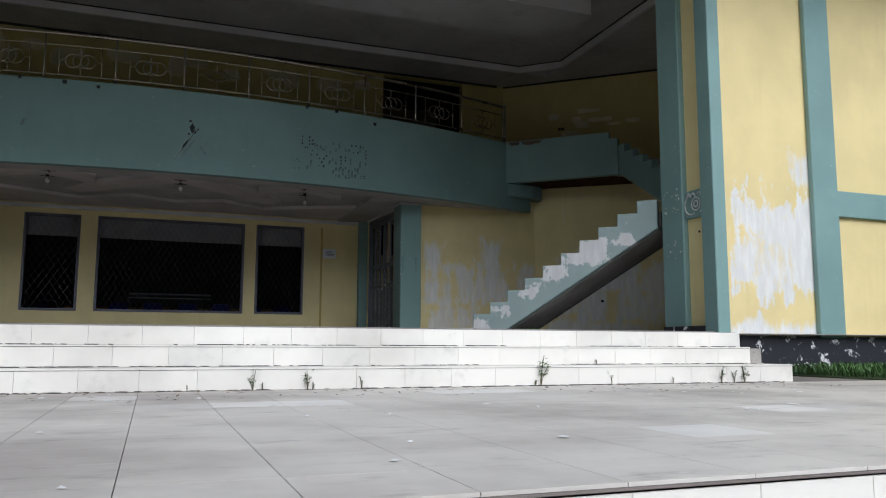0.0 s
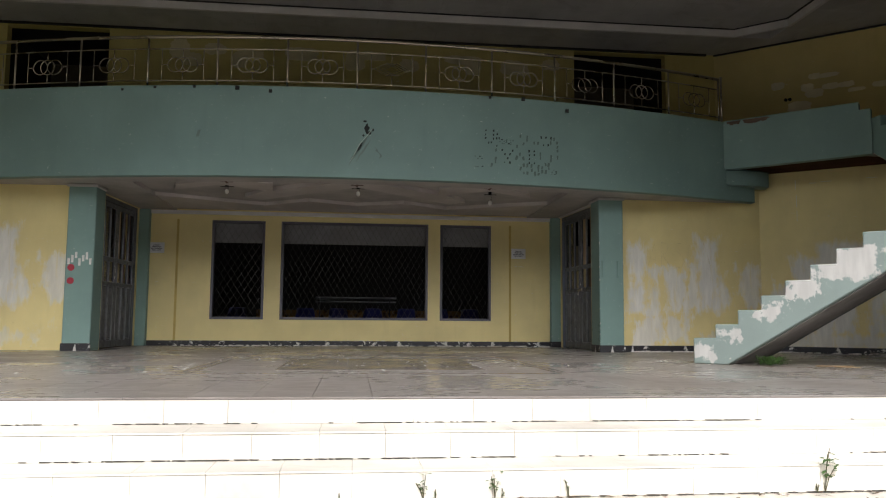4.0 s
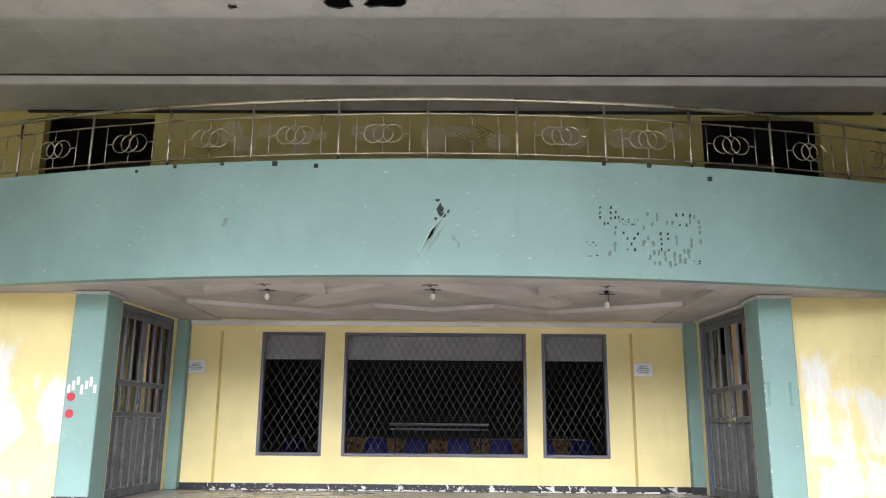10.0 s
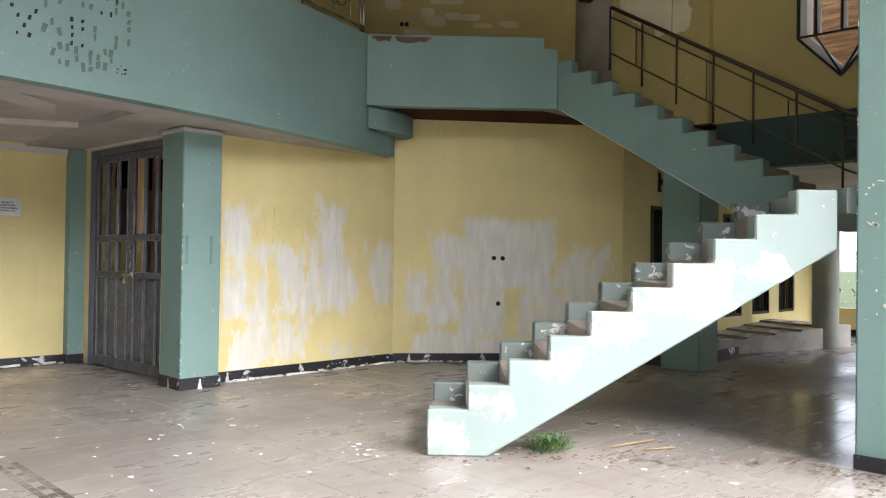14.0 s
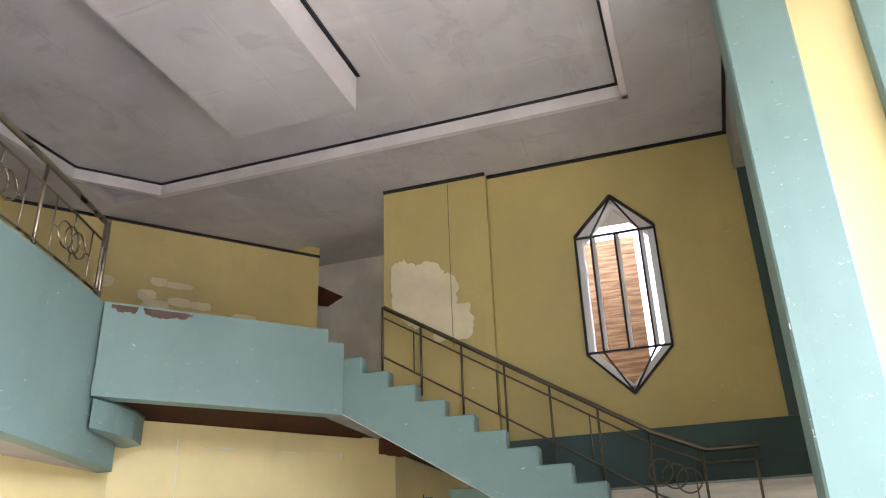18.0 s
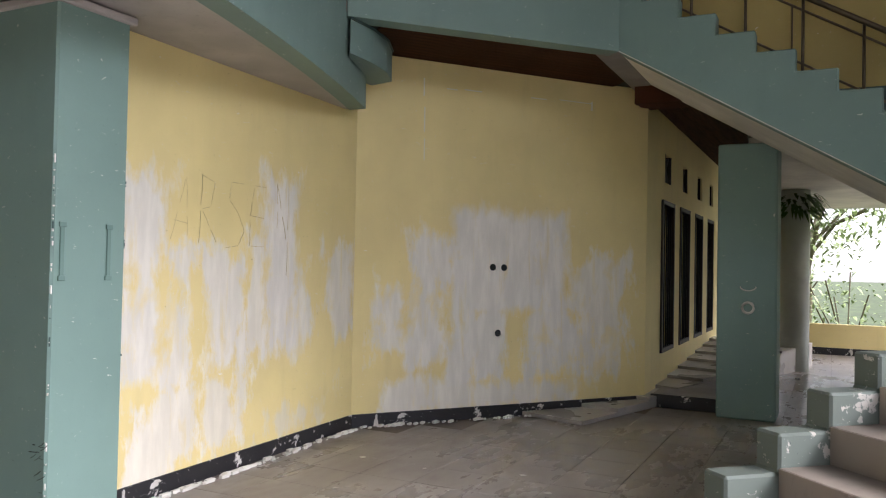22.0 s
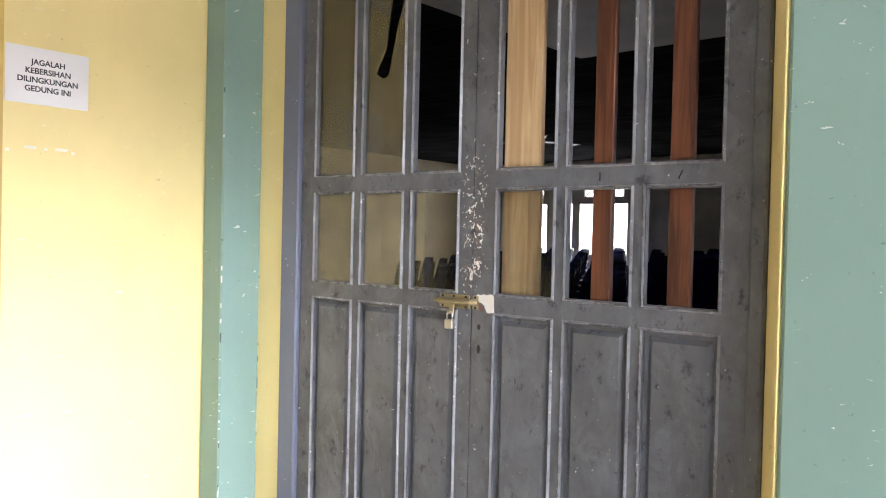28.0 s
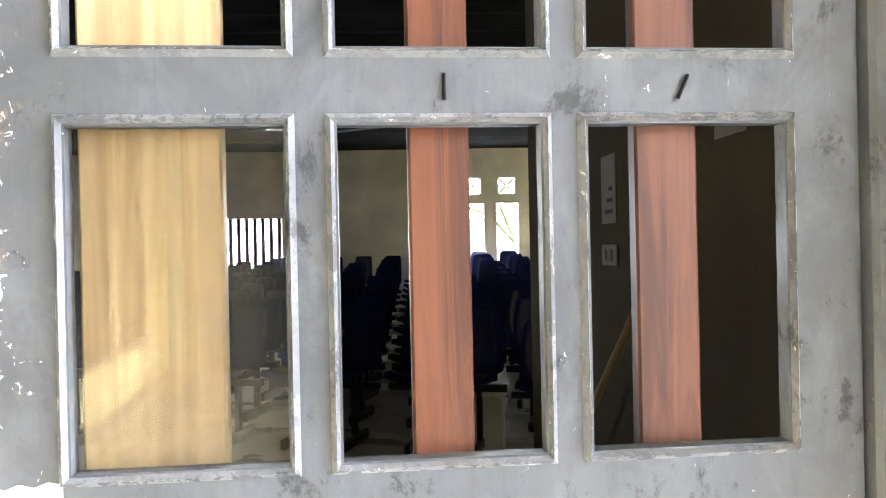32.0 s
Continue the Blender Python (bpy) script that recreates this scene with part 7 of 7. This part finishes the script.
# ---- floor inlay ----
INL = (-0.92, 1.26, -7.72, -5.36)
inlay = thing("floor_inlay", pose(0, 0, 0), "dark marble inlay of squares and triangles in the porch floor", "", "", "structure")
nx, ny = 6, 6
tw, th = (INL[1] - INL[0]) / nx, (INL[3] - INL[2]) / ny
for i in range(nx):
    for j in range(ny):
        x0, y0 = INL[0] + i * tw, INL[2] + j * th
        x1, y1 = x0 + tw - 0.004, y0 + th - 0.004
        edge = i in (0, nx - 1) or j in (0, ny - 1)
        if edge:
            part("tile", box(x0, x1, y0, y1, -0.006, 0.004), "dark_marble", inlay)
        else:
            flip = (i + j) % 2
            t1 = [(x0, y0), (x1, y0), (x1, y1)] if flip else [(x0, y0), (x1, y0), (x0, y1)]
            t2 = [(x0, y0), (x1, y1), (x0, y1)] if flip else [(x1, y0), (x1, y1), (x0, y1)]
            part("tile", prism(t1, -0.006, 0.004), "dark_marble", inlay)
            part("tile", prism(t2, -0.006, 0.004), "inlay_mid", inlay)
bm = bmesh.new()
BX0, BX1, BY0, BY1 = -1.78, 2.0, -8.35, -4.62
for row in range(3):
    o = 0.05 * row
    n = int((BX1 - BX0) / 0.095)
    for k in range(n):
        if row == 1 and k % 2:
            continue
        x = BX0 + k * 0.095
        for y in (BY0 + o, BY1 - o):
            add_box(bm, x, x + 0.085, y - 0.02, y + 0.02, -0.004, 0.0035)
    n = int((BY1 - BY0) / 0.095)
    for k in range(2, n - 1):
        if row == 1 and k % 2:
            continue
        y = BY0 + k * 0.095
        for x in (BX0 + o, BX1 - o):
            add_box(bm, x - 0.02, x + 0.02, y, y + 0.085, -0.004, 0.0035)
tagged(part("border_mosaic", bm, "dark_marble", inlay, "dark mosaic border strip"), kind="stuff")

# ---- tiles ----
def tile_mesh(name, w, d, t, material):
    return mesh_of(name, box(0, w, 0, d, -t, 0, 0.0), material)


def lay(parent, name, cells, size, z, thick, material, near):
    """Tiles of one size: those in the near stretch are parts, the rest one joined mesh."""
    me = tile_mesh(name, size - 0.003, size - 0.003, thick, material)
    bm = bmesh.new()
    for x, y in cells:
        if near(x, y):
            ob = new(name, me)
            ob.parent = parent
            ob.location = (x, y, z)
        else:
            add_box(bm, x, x + size - 0.004, y, y + size - 0.004, z - thick, z)
    if bm.faces:
        tagged(part(name + "_rest", bm, material, parent), kind="stuff")


def porch(x, y):
    ax = abs(x - CX)
    if y < -9.6 and x > 5.2:
        return False
    if ax < 4.35:
        return y < -0.02
    if ax < 7.2:
        return y < -2.7
    if ax < 9.7:
        return y < -2.7 - (ax - 7.2) * 0.78
    return y < -5.2 and x > 0


floor = bpy.data.objects["floor"]
S = 0.4
cells = []
for i in range(-24, 42):
    for j in range(-27, 1):
        x, y = i * S, -10.598 + (j + 27) * S
        if porch(x + S / 2, y + S / 2) and x < 16.3 and y + S < 0.1:
            cells.append((x, y))
lay(floor, "tile", cells, S, 0.0, 0.011, "grey_tile", lambda x, y: -2.2 < x < 4.6 and -8.4 < y < -2.0)
paving = bpy.data.objects["pavement"]
S2 = 0.4
PALE = {(4, 4), (5, 4), (8, 2), (9, 2), (2, 2), (8, 9), (16, 6), (11, 7), (-3, 5)}
cells, pale_cells = [], []
for i in range(-39, 36):
    for j in range(1, 11):
        (pale_cells if (i + 4, j) in PALE else cells).append((-0.13 + S2 * i, STEP_Y[2] - S2 * j))
lay(paving, "paving_tile", cells, S2, -0.504, 0.011, "plaza_tile", lambda x, y: -3.0 < x < 5.5)
pale_me = tile_mesh("paving_tile", S2 - 0.003, S2 - 0.003, 0.011, "plaza_pale")
for x, y in pale_cells:
    ob = tagged(new("paving_tile", pale_me), "paler replaced paving tile")
    ob.parent, ob.location = paving, (x, y, -0.504)
edge_me = tile_mesh("paving_tile", S2 - 0.003, 0.352, 0.011, "plaza_tile")
for i in range(-12, 28):
    ob = new("paving_tile", edge_me)
    ob.parent, ob.location = paving, (-0.13 + S2 * i, -15.716, -0.504)
riser = tile_mesh("riser_tile", 0.3975, 0.01, 0.15, "white_tile")
tread = tile_mesh("tread_tile", 0.3975, 0.385, 0.012, "white_tile")
step_obs = [o for o in bpy.data.objects if o.name.startswith("steps")]
for k, y in enumerate(STEP_Y):
    for i in range(38):
        x = 5.07 - 0.4 * i + (0.2 if k == 1 else 0.0)
        if x < -9.6 or x + 0.39 > 5.42 and k == 1:
            continue
        for me, nm, loc in ((riser, "riser_tile", (x, y - 0.010, -STEP_UP * k - 0.014)), (tread, "tread_tile", (x, y - 0.016, -STEP_UP * k + 0.002))):
            if nm == "tread_tile" and k == 0:
                continue
            ob = new(nm, me)
            ob.parent = step_obs[k]
            ob.location = loc
me = tile_mesh("riser_tile", 0.3975, 0.012, 0.14, "white_tile")
for i in range(40):
    ob = new("riser_tile", me)
    ob.parent = step_obs[3]
    ob.location = (-6.53 + 0.4 * i, -15.732, -0.529)
